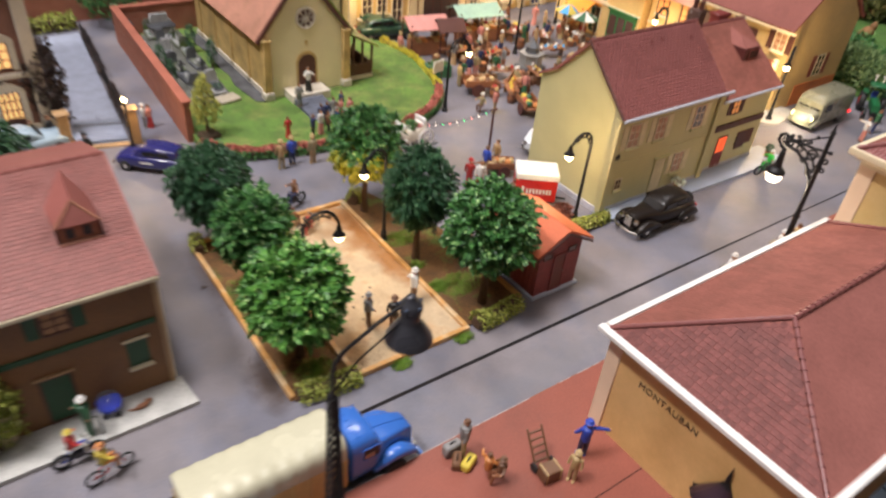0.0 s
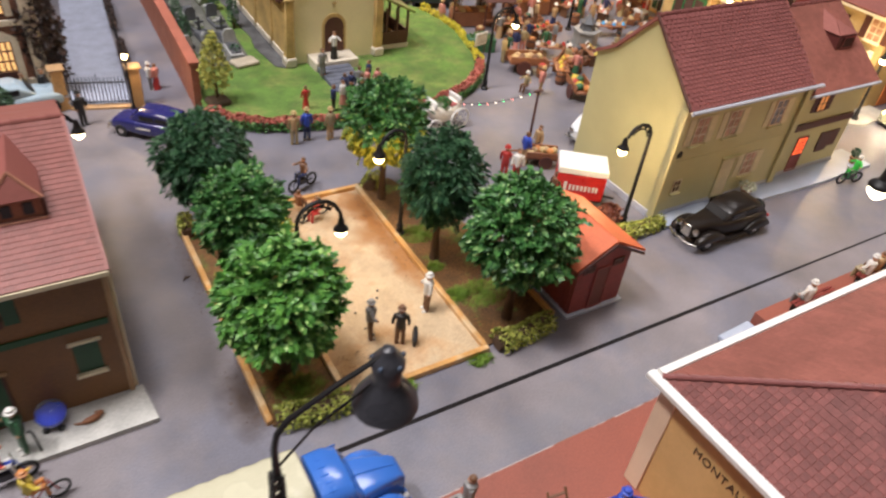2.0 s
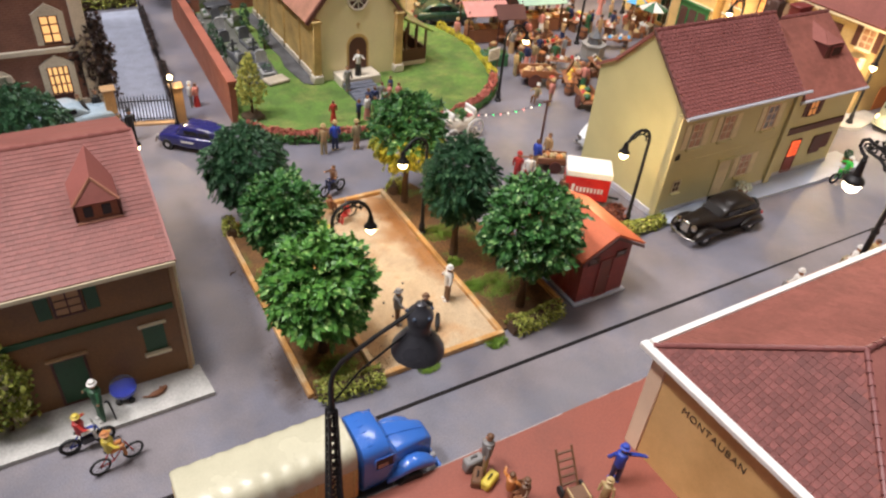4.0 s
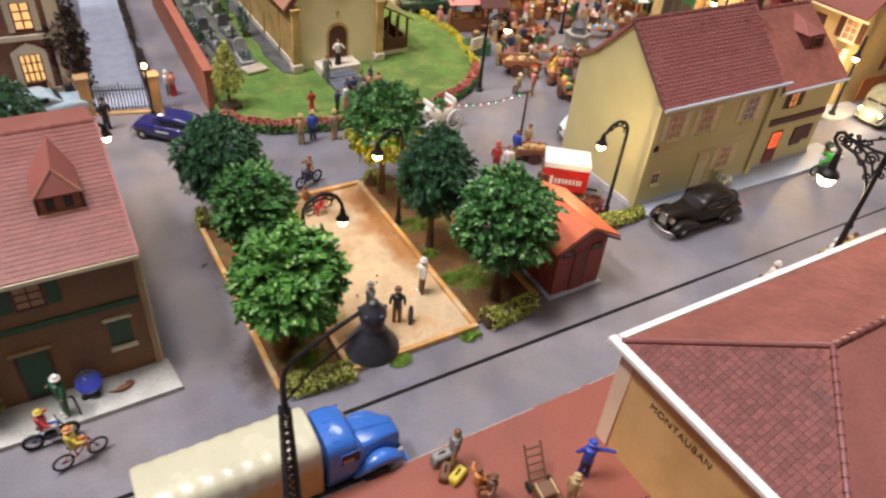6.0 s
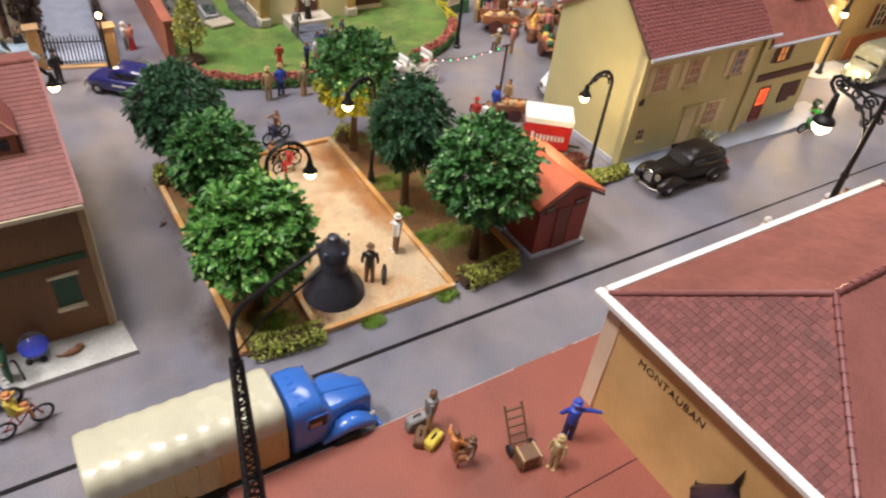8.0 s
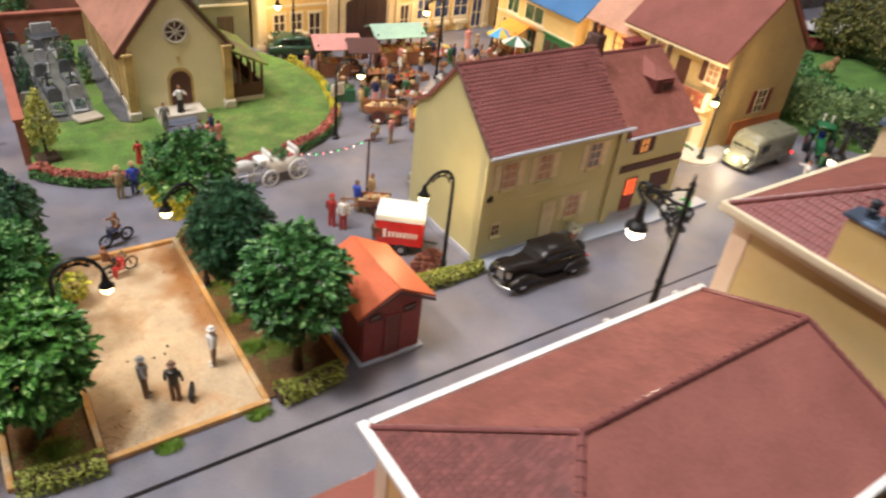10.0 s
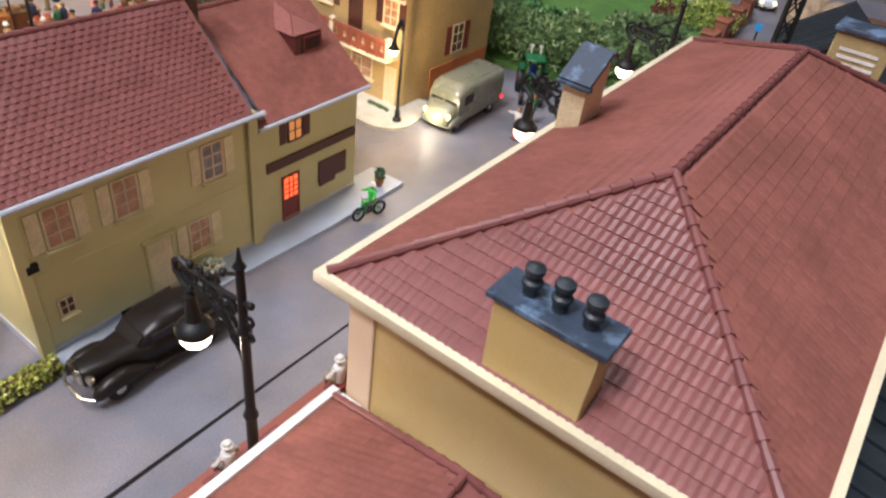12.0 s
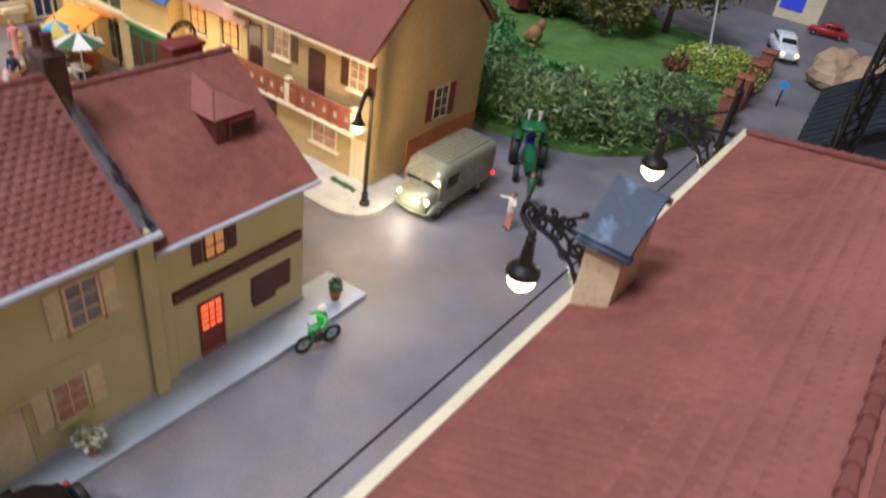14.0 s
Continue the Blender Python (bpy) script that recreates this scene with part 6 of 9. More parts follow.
# ---- mansion and gate ----
def mansion():
    t = thing("mansion", label="brown brick mansion with white window surrounds and lamplit panes", category="house")
    x0, x1, y0, y1 = -26.0, -9.8, 22.5, 34.0
    part("wall", Form().box((x0 + x1) / 2, (y0 + y1) / 2, 4.2, x1 - x0, y1 - y0, 8.4), BRICKBROWN, t)
    part("string_course", Form().box((x0 + x1) / 2, (y0 + y1) / 2, 3.5, x1 - x0 + 0.3, y1 - y0 + 0.3, 0.26, bev=0.04), STONE, t, "white string course")
    part("plinth", Form().box((x0 + x1) / 2, (y0 + y1) / 2, 0.45, x1 - x0 + 0.2, y1 - y0 + 0.2, 0.9, bev=0.04), STONE, t)
    part("roof", Form().slab([(x0 - 0.4, y0 - 0.4, 8.4), (x1 + 0.4, y0 - 0.4, 8.4), (x1 - 3.0, (y0 + y1) / 2, 11.5), (x0, (y0 + y1) / 2, 11.5)], 0.2).slab([(x1 + 0.4, y1 + 0.4, 8.4), (x0 - 0.4, y1 + 0.4, 8.4), (x0, (y0 + y1) / 2, 11.5), (x1 - 3.0, (y0 + y1) / 2, 11.5)], 0.2), SLATE, t)
    part("quoin", Form().box(x1 - 0.2, y0 + 0.1, 4.2, 0.6, 0.5, 8.4, bev=0.03), STONE, t)
    for x in (-11.4, -17.0, -20.0):
        for z, h, wd in ((0.40, 2.3, 0.95), (3.85, 1.3, 0.8)):
            w = opening(t, x + (0.15 if h < 2 else 0), y0, z, wd, h, "-y", LITPANE, DARKWOOD, (4, 5) if h > 2 else (2, 3), name="window", frame_w=0.12)
            k = wd / 2
            if h > 2:
                part("lower_leaf", Form().box(0, -0.05, 0.44, wd, 0.05, 0.88, bev=0.01), DARKWOOD, w)
            part("surround", Form().prism([(-k - 0.28, -0.05), (-k, -0.05), (-k, h), (k, h), (k, -0.05), (k + 0.28, -0.05), (k + 0.28, h + 0.1), (k * 0.6, h + 0.42), (0.14, h + 0.46), (0, h + 0.58), (-0.14, h + 0.46), (-k * 0.6, h + 0.42), (-k - 0.28, h + 0.1)], -0.12, 0.02, "y"), STONE, w, "white moulded surround")
    dd = new("doorway")
    dd.empty_display_size, dd.parent, dd.matrix_basis = 0.01, t, spot(-14.1, y0, 0.1)
    part("surround", arch_form(1.7, 2.75, -0.10, 0.02), STONE, dd, "white arched surround")
    part("leaf", arch_form(1.3, 2.05, -0.13, 0.0), DARKWOOD, dd)
    part("sign_board", Form().box(0, -0.14, 2.28, 1.45, 0.08, 0.36, bev=0.03), STONE, dd, "pale sign board with dark green letters")
    sf = bpy.data.curves.new("lettering", "FONT")
    sf.body, sf.size, sf.extrude, sf.align_x, sf.align_y = "MAIRIE", 0.34 * K, 0.012 * K, "CENTER", "CENTER"
    sf.materials.append(GREENPAINT)
    so = new("lettering", sf)
    so.parent, so.matrix_basis = dd, pose(0, K * -0.19, K * 2.28, 90)
    return t


mansion()
cl = thing("climber", -9.75, 22.6, 0, label="dark dry climber on the mansion's corner", category="climber")
part("leaves", flakes(Form(), [V((p.x * 1.0, p.y * 0.5, p.z + 2.6)) for p in crown_points(2600, 0.9, 0.8, 2.5, 21, lump=0.5)], 0.12), LEAF_VINE, cl, smooth=False)
part("stem", Form().tube([(0, 0.1, 0), (0.1, 0.1, 1.4), (0, 0.1, 3.5)], [0.08, 0.06, 0.03], 6), BARK, cl)

gt = thing("gate", label="black iron double gate between two ochre pillars", category="gate")
for x, y in ((-9.55, 20.85), (-6.5, 20.1)):
    pl = part("pillar", Form().box(x, y, 0.95, 0.5, 0.5, 1.9, bev=0.03), mat("ochre_pillar", (0.50, 0.30, 0.13), 0.6), gt, "ochre gate pillar")
    part("capstone", Form().box(x, y, 1.94, 0.68, 0.68, 0.10, bev=0.03), BROWNTRIM, pl)
ga, gb = V((-9.2, 20.76, 0)), V((-6.85, 20.18, 0))
for k in range(17):
    p = ga.lerp(gb, k / 16)
    tall = 1.5 if k not in (0, 8, 16) else 1.65
    part("bar", Form().tube([p + V((0, 0, 0.12)), p + V((0, 0, tall - 0.12)), p + V((0, 0, tall))], [0.03, 0.03, 0.008], 6), IRON, gt)
for z in (0.25, 1.2):
    part("rail", Form().tube([ga + V((0, 0, z)), gb + V((0, 0, z))], 0.03, 6), IRON, gt)
part("sill", Form().box((ga.x + gb.x) / 2, (ga.y + gb.y) / 2 - 0.1, 0.05, 2.6, 0.4, 0.12, bev=0.02, rz=-14), BROWNTRIM, gt)
gl = thing("gate_lamp", -6.78, 19.72, 0, label="slim black lamp post with a glowing bulb beside the gate pillar", category="lamp")
part("base", Form().lathe(0, 0, [(0.14, 0), (0.14, 0.1), (0.08, 0.2), (0.06, 0.4)], 10), IRON, gl)
part("post", Form().tube([(0, 0, 0.3), (0, 0, 2.45)], [0.06, 0.045], 8), IRON, gl)
part("bulb", Form().ball(0, 0, 2.58, 0.13), BULBWARM, gl, "glowing warm bulb")
bulb_light(0, -0.3, 2.95, LAMPW * 0.9, parent=gl)
fn = thing("fence", label="dark iron fence with climbing plants along the drive", category="fence")
for k in range(24):
    y = 20.6 + k * 0.68
    part("post", Form().tube([(-6.55 + (y - 20.6) * 0.07, y, 0), (-6.55 + (y - 20.6) * 0.07, y, 1.1)], 0.035, 6), IRON, fn)
for z in (0.3, 1.0):
    part("rail", Form().tube([(-6.55, 20.6, z), (-5.45, 36.3, z)], 0.03, 6), IRON, fn)
hedge("hedge", [(-6.35, 22.2), (-6.05, 26.5)], 0.35, 0.9, LEAF_VINE, "dark dry plants along the fence", 500, seed=22, size=0.09)
hedge("hedge", [(-5.9, 29.0), (-5.4, 36.0)], 0.35, 0.8, LEAF_VINE, "dark dry plants along the fence", 600, seed=23, size=0.09)
tree(-13.9, 17.0, 2.4, 2.3, 1.7, LEAF_DEEP, 24, "deep green tree behind the brown house", n=900, size=0.22, slim=0.35, droop=0.8, group="trees behind the brown house")
vn = thing("climber", -15.3, 2.5, 0.17, label="green climbing plant against the brown house", category="climber")
part("stem", Form().tube([(0, 0.1, 0), (0.1, 0.15, 1.2), (-0.1, 0.2, 2.4)], [0.08, 0.06, 0.03], 6), BARK, vn)
part("leaves", flakes(Form(), [V((p.x, p.y * 0.5, p.z + 1.7)) for p in crown_points(1100, 0.9, 0.9, 1.6, 25, lump=0.4)], 0.11), LEAF_HEDGE, vn, smooth=False)


# ---- far side of the square ----
def facade(name, x0, x1, y0, y1, h, wall, roof, label, facing="-y", bays=4, storeys=2, pane=None, base=3.0, roof_h=2.2, frame_mat=None, arches=False, eave=0.4, group="houses round the square", lintel=None):
    """A plain town house: walls, storeys of windows, shop openings below, pitched roof along its front."""
    pane = pane or PANEDARK
    t = thing(name, label=label, category="house", group=group)
    part("wall", Form().box((x0 + x1) / 2, (y0 + y1) / 2, h / 2, x1 - x0, y1 - y0, h), wall, t)
    if facing == "-y":
        ym = (y0 + y1) / 2
        part("roof", Form().slab([(x0 - eave, y0 - eave, h - 0.1), (x1 + eave, y0 - eave, h - 0.1), (x1 + eave, ym, h + roof_h), (x0 - eave, ym, h + roof_h)], -0.15).slab([(x1 + eave, y1 + eave, h - 0.1), (x0 - eave, y1 + eave, h - 0.1), (x0 - eave, ym, h + roof_h), (x1 + eave, ym, h + roof_h)], -0.15), roof, t)
        part("gable", Form().prism([(y0, h), (y1, h), (ym, h + roof_h - 0.15)], x0, x1, "x"), wall, t)
        part("band", Form().box((x0 + x1) / 2, y0 - 0.05, base, x1 - x0, 0.12, 0.16, bev=0.03), OFFWHITE, t)
    else:
        xm = (x0 + x1) / 2
        part("roof", Form().slab([(x0 - eave, y0 - eave, h - 0.1), (x0 - eave, y1 + eave, h - 0.1), (xm, y1 + eave, h + roof_h), (xm, y0 - eave, h + roof_h)], 0.15).slab([(x1 + eave, y1 + eave, h - 0.1), (x1 + eave, y0 - eave, h - 0.1), (xm, y0 - eave, h + roof_h), (xm, y1 + eave, h + roof_h)], 0.15), roof, t)
        part("gable", Form().prism([(x0, h), (x1, h), (xm, h + roof_h - 0.15)], y0, y1, "y"), wall, t)
        part("band", Form().box(x0 - 0.05, (y0 + y1) / 2, base, 0.12, y1 - y0, 0.16, bev=0.03), OFFWHITE, t)
    length = (x1 - x0) if facing == "-y" else (y1 - y0)
    for s in range(storeys):
        for b in range(bays):
            at = length * (b + 0.5) / bays
            px, py = (x0 + at, y0) if facing == "-y" else (x0, y0 + at)
            if s == 0 and arches:
                wdt = length / bays * 0.62
                hold = new("doorway")
                hold.empty_display_size, hold.parent, hold.matrix_basis = 0.01, t, spot(px, py, 0.1, 0 if facing == "-y" else -90)
                part("surround", arch_form(wdt + 0.3, base - 0.35, -0.06, 0.04), OFFWHITE, hold)
                part("recess", arch_form(wdt, base - 0.55, -0.09, 0.02), pane, hold)
            elif s == 0:
                opening(t, px, py, 0.25, 1.0, 1.95, facing, pane, frame_mat or DARKWOOD, (2, 2), lintel=lintel, name="door" if b % 2 else "window")
            else:
                opening(t, px, py, base + 0.75 + (s - 1) * 2.6, 0.95, 1.4, facing, pane, frame_mat or DARKWOOD, (2, 3), sill=OFFWHITE, shutters=None)
    return t


SQYELLOW = mat("warm_yellow_plaster", (0.66, 0.45, 0.17), 0.6, var=0.08)


def shop_fronts(t, y0, openings, pilasters):
    """Ground-floor joinery of a town house: openings as (kind, x, z, w, h, pane), pilasters as (x, w, h)."""
    for x, w, h in pilasters:
        part("pilaster", Form().box(x, y0 - 0.09, h / 2, w, 0.22, h, bev=0.03).box(x, y0 - 0.11, h - 0.12, w + 0.16, 0.30, 0.2, bev=0.03).box(x, y0 - 0.11, 0.2, w + 0.12, 0.28, 0.4, bev=0.03), PALEPLASTER, t)
    for kind, x, z, w, h, pane in openings:
        if kind == "arch":
            hold = new("archway")
            hold.empty_display_size, hold.parent, hold.matrix_basis = 0.01, t, spot(x, y0, 0.05)
            head = [(w / 2 - w * k / 8, h + 0.45 * (1 - (1 - k / 4) ** 2)) for k in range(9)]
            part("surround", Form().prism([(-w / 2 - 0.2, 0), (w / 2 + 0.2, 0)] + [(px * (1 + 0.4 / w), pz + 0.22) for px, pz in head], -0.10, 0.02, "y"), OFFWHITE, hold)
            # the archway's dim interior is painted as a flat brown face
            part("recess", Form().prism([(-w / 2, 0), (w / 2, 0)] + head, -0.13, 0.0, "y"), pane, hold)
            for k in range(1, 4):
                part("bar", Form().box(-w / 2 + w * k / 4, -0.15, h / 2, 0.09, 0.06, h, bev=0.01), DARKWOOD, hold)
        else:
            opening(t, x, y0, z, w, h, "-y", pane, OFFWHITE, (2, 2), sill=OFFWHITE if kind == "window" else None, lintel=OFFWHITE, name=kind, frame_w=0.12, depth=0.1)


SQYELLOW = mat("warm_yellow_plaster", (0.72, 0.50, 0.20), 0.6, var=0.08)
PALEPLASTER = mat("pale_cream_plaster", (0.76, 0.62, 0.38), 0.55, var=0.08)
BLUEPANE = mat("blue_curtained_pane", (0.035, 0.06, 0.18), 0.3)
CAFEBROWN = mat("dark_brown_opening", (0.055, 0.026, 0.020), 0.5, var=0.2)
h1 = facade("house", 11.4, 17.4, 30.3, 37.0, 6.6, SQYELLOW, ROOFRED, "warm yellow town house with a brown-windowed ground floor", storeys=0, base=2.85)
shop_fronts(h1, 30.3, [("window", 13.0, 1.15, 0.85, 1.2, CAFEBROWN), ("window", 14.25, 1.15, 0.85, 1.2, CAFEBROWN), ("door", 15.6, 0.1, 0.9, 2.2, CAFEBROWN), ("window", 12.8, 3.7, 0.8, 1.3, CAFEBROWN), ("window", 14.4, 3.7, 0.8, 1.3, CAFEBROWN), ("window", 16.0, 3.7, 0.8, 1.3, CAFEBROWN)], [(11.75, 0.6, 4.4), (16.95, 0.75, 4.4)])
part("ledge", Form().box(13.6, 30.12, 0.92, 2.9, 0.4, 0.2, bev=0.04), OFFWHITE, h1)
h2 = facade("house", 17.5, 22.0, 30.4, 37.0, 6.9, SQYELLOW, ROOFRED, "warm yellow town house with a wide dark archway", storeys=0, base=4.3)
shop_fronts(h2, 30.4, [("arch", 19.7, 0, 3.3, 2.7, CAFEBROWN), ("window", 18.8, 4.6, 0.8, 1.3, CAFEBROWN), ("window", 20.7, 4.6, 0.8, 1.3, CAFEBROWN)], [(17.75, 0.45, 4.2), (21.72, 0.5, 4.2)])
part("awning", Form().slab([(17.9, 29.9, 3.75), (21.5, 29.9, 3.75), (21.5, 30.35, 4.15), (17.9, 30.35, 4.15)], 0.08), REDBROWN, h2, "dark red awning over the archway")
h3 = facade("house", 22.1, 34.0, 30.4, 37.0, 6.4, SQYELLOW, ROOFRED, "warm yellow town house with blue-curtained windows", storeys=0, base=3.2)
shop_fronts(h3, 30.4, [("door", 22.95, 0.1, 0.8, 2.2, CAFEBROWN), ("window", 24.6, 1.1, 1.1, 1.5, BLUEPANE), ("window", 26.3, 1.1, 1.35, 1.6, BLUEPANE), ("window", 28.1, 1.1, 1.35, 1.6, BLUEPANE), ("door", 29.7, 0.1, 1.0, 2.3, BLUEPANE), ("window", 24.0, 4.2, 0.85, 1.3, CAFEBROWN), ("window", 31.5, 4.2, 0.85, 1.3, CAFEBROWN)], [(22.3, 0.35, 3.1), (23.7, 0.4, 3.1), (30.6, 0.5, 3.1)])
for x in (24.6, 26.3, 28.1):
    part("flower_box", Form().box(x, 30.18, 0.75, 1.3, 0.4, 0.36, bev=0.05).box(x, 30.25, 0.3, 0.8, 0.25, 0.55, bev=0.05), OFFWHITE, h3, "cream stone flower box under the window")
GREYGREEN = mat("grey_green_plaster", (0.20, 0.20, 0.13), 0.7, var=0.1)
facade("house", 7.9, 11.2, 31.0, 37.5, 6.0, GREYGREEN, MOSSROOF, "grey-green gabled house behind the square", bays=1, pane=PANEDARK)
GREENPANE = mat("dark_green_pane", (0.02, 0.07, 0.03), 0.3)
shop = facade("house", 29.2, 34.8, 18.4, 27.2, 4.3, SQYELLOW, mat("blue_roof_sheet", (0.07, 0.19, 0.40), 0.5, var=0.1), "yellow shop with a blue roof and green windows", facing="-x", bays=3, storeys=1, pane=GREENPANE, frame_mat=OFFWHITE, base=2.6, roof_h=2.6)
for y, w in ((22.9, 2.0), (25.3, 1.3)):
    opening(shop, 29.2, y, 2.8, w, 1.15, "-x", GREENPANE, OFFWHITE, (2, 1), sill=OFFWHITE, frame_w=0.1)
# pale peach: lamplight put into the rose roof's colour
facade("house", 29.8, 35.2, 14.0, 18.2, 4.6, SQYELLOW, mat("lamplit_rose_roof_card", (0.56, 0.30, 0.20), 0.55, var=0.1), "yellow house with a lamplit rose roof beside the inn", facing="-x", bays=2, storeys=2, pane=LITPANEDIM, base=2.5, roof_h=3.0)


sf = thing("shopfront", 29.2, 20.0, 0, -90, "green painted wooden shop front with dark panes", "shopfront")
SHOPGREEN = mat("shop_green_paint", (0.03, 0.16, 0.05), 0.45, bump=0.05)
part("frame", Form().box(0, -0.08, 1.25, 2.7, 0.14, 2.5, bev=0.03), SHOPGREEN, sf)
for k in range(3):
    part("pane", Form().box(-0.84 + 0.84 * k, -0.165, 1.4, 0.66, 0.03, 1.5), PANEDARK, sf)
part("cornice", Form().box(0, -0.14, 2.56, 2.9, 0.3, 0.14, bev=0.03), SHOPGREEN, sf)
BALCONY = mat("rust_red_balcony_plastic", (0.30, 0.085, 0.045), 0.5, bump=0.1)


def inn():
    t = thing("inn", label="yellow inn with a brown-red roof and a long red balcony", category="inn")
    x0, x1, y0, y1, h = 29.6, 36.8, 6.9, 14.2, 5.5
    part("wall", Form().prism([(x0, 0), (x1, 0), (x1, h), ((x0 + x1) / 2, 8.8), (x0, h)], y0, y1, "y"), mat("yellow_inn_plaster", (0.48, 0.34, 0.15), 0.55, var=0.08, bump=0.1), t)
    part("base", Form().box(34.3, y0 - 0.02, 0.75, 4.9, 0.06, 1.5, bev=0.02), mat("orange_base_plaster", (0.50, 0.17, 0.055), 0.6), t, "orange painted base of the gable")
    xm = (x0 + x1) / 2
    part("roof", Form().slab([(x0 - 0.45, y0 - 0.12, 5.35), (x0 - 0.45, y1 + 0.3, 5.35), (xm, y1 + 0.3, 9.05), (xm, y0 - 0.12, 9.05)], 0.14).slab([(x1 + 0.45, y1 + 0.3, 5.35), (x1 + 0.45, y0 - 0.12, 5.35), (xm, y0 - 0.12, 9.05), (xm, y1 + 0.3, 9.05)], 0.14), ROOFRED, t)
    part("fascia", Form().box(x0 - 0.46, (y0 + y1) / 2, 5.28, 0.07, y1 - y0 + 0.6, 0.12), OFFWHITE, t)
    b = part("balcony", Form().box(x0 - 0.45, (y0 + y1) / 2 + 0.1, 2.55, 0.9, y1 - y0 - 0.2, 0.14, bev=0.02), OFFWHITE, t, "balcony with red pierced panels")
    n = 12
    for k in range(n + 1):
        y = y0 + 0.25 + (y1 - y0 - 0.45) * k / n
        part("baluster", Form().box(x0 - 0.82, y, 3.05, 0.09, 0.09, 0.95, bev=0.01), BALCONY, b)
    for k in range(n):
        y = y0 + 0.25 + (y1 - y0 - 0.45) * (k + 0.5) / n
        f = Form().box(x0 - 0.82, y, 2.80, 0.05, 0.44, 0.26).box(x0 - 0.82, y, 3.32, 0.05, 0.44, 0.18)
        for s in (-1, 1):
            f.box(x0 - 0.82, y + s * 0.16, 3.08, 0.05, 0.12, 0.32)
        part("panel", f, BALCONY, b)
    part("handrail", Form().box(x0 - 0.82, (y0 + y1) / 2 + 0.02, 3.50, 0.13, y1 - y0 - 0.35, 0.09, bev=0.02), BALCONY, b)
    for y in (y0 + 0.2, (y0 + y1) / 2, y1 - 0.2):
        part("pier", Form().box(x0 - 0.74, y, 3.1, 0.26, 0.26, 1.1, bev=0.02), OFFWHITE, b)
    for y, k in ((7.7, 0), (9.8, 1), (11.7, 0), (13.3, 1)):
        if k:
            opening(t, x0, y, 2.75, 0.8, 1.95, "-x", DARKWOOD, DARKWOOD, (1, 1), name="door")
        else:
            opening(t, x0, y, 3.9, 0.8, 1.15, "-x", PANECURTAIN, OFFWHITE, (2, 3), shutters=DARKWOOD, sill=OFFWHITE)
    opening(t, x0, 7.5, 0.2, 0.62, 1.75, "-x", OFFWHITE, OFFWHITE, (2, 4), name="door")
    opening(t, x0, 9.3, 1.0, 1.3, 1.3, "-x", PANECURTAIN, OFFWHITE, (2, 3), sill=OFFWHITE)
    opening(t, x0, 12.5, 0.2, 0.8, 1.9, "-x", DARKWOOD, DARKWOOD, (1, 1), name="door")
    opening(t, 33.9, y0, 1.9, 0.9, 1.4, "-y", PANEDARK, SASH, (2, 3), shutters=REDBROWN)
    return t


inn()
hedge("hedge", [(28.95, 8.2), (28.95, 6.95)], 0.2, 0.12, LEAF_MID, "thin strip of grass at the foot of the inn", 120, z=0.16, seed=30, size=0.06)


# ---- park ----
pk = thing("hedge", 0, 0, 0, label="tall loose grey-green shrubs round the park", category="hedge", kind="stuff")
pts, rnd = [], random.Random(31)
for (ax, ay), (bx, by) in zip(PARK[:6], PARK[1:6]):
    for k in range(int(2600 * math.hypot(bx - ax, by - ay) / 3)):
        q = rnd.random()
        p = V((ax + (bx - ax) * q, ay + (by - ay) * q, 0))
        inn_dir = (V((46, 8, 0)) - p).normalized()
        d = rnd.random() * 4.6
        top = 2.7 + 1.0 * noise.noise(p * 0.6) - 0.22 * abs(d - 1.6)
        pts.append(p + inn_dir * (d - 0.35) + V((0, 0, max(0.1, top * rnd.random() ** 0.4))))
fibre = Form()
for p in pts:
    tall = V((rnd.gauss(0, 0.6), rnd.gauss(0, 0.6), rnd.uniform(0.1, 0.9))).normalized() * rnd.uniform(0.22, 0.5)
    bend = V((rnd.gauss(0, 0.09), rnd.gauss(0, 0.09), rnd.gauss(-0.03, 0.06)))
    w = tall.cross(V((rnd.gauss(0, 1), rnd.gauss(0, 1), 0.2))).normalized() * rnd.uniform(0.03, 0.055)
    fibre.add([p - w, p + w, p + tall * 0.55 + bend + w, p + tall * 0.55 + bend - w, p + tall + bend * 0.4], [(0, 1, 2, 3), (3, 2, 4)])
part("leaves", fibre, LEAF_PARK, pk, smooth=False)
shrub(54.2, 3.6, 0.3, 1.0, 0.5, LEAF_RUST, 380, "rust-brown low shrub on the park lawn", seed=38, stem=0.1, size=0.13, group="park shrubs")
for k, (x, y, r, h) in enumerate(((42.6, 9.2, 2.2, 1.3), (44.0, 12.2, 2.4, 1.4), (47.2, 14.2, 2.4, 1.2), (44.4, 6.6, 1.5, 0.8))):
    shrub(x, y, 0.25, r, h, LEAF_MID, 1500, "dark blue-green spreading park shrub", seed=71 + k, stem=0.1, size=0.15, group="park shrubs")
shrub(39.6, 11.5, 0, 2.0, 1.6, LEAF_MID, 1500, "dark green shrub behind the inn", seed=32, stem=0.1, size=0.15, group="park shrubs")
shrub(55.4, 1.5, 0.3, 2.6, 0.9, LEAF_HEDGE, 1700, "yellow-green spreading shrub by the park wall", seed=33, stem=0.1, size=0.13, group="park shrubs")
shrub(46.4, 0.5, 0.2, 1.7, 0.5, LEAF_AUTUMN, 700, "brown-green low shrub at the park corner", seed=37, stem=0.1, size=0.13, group="park shrubs")
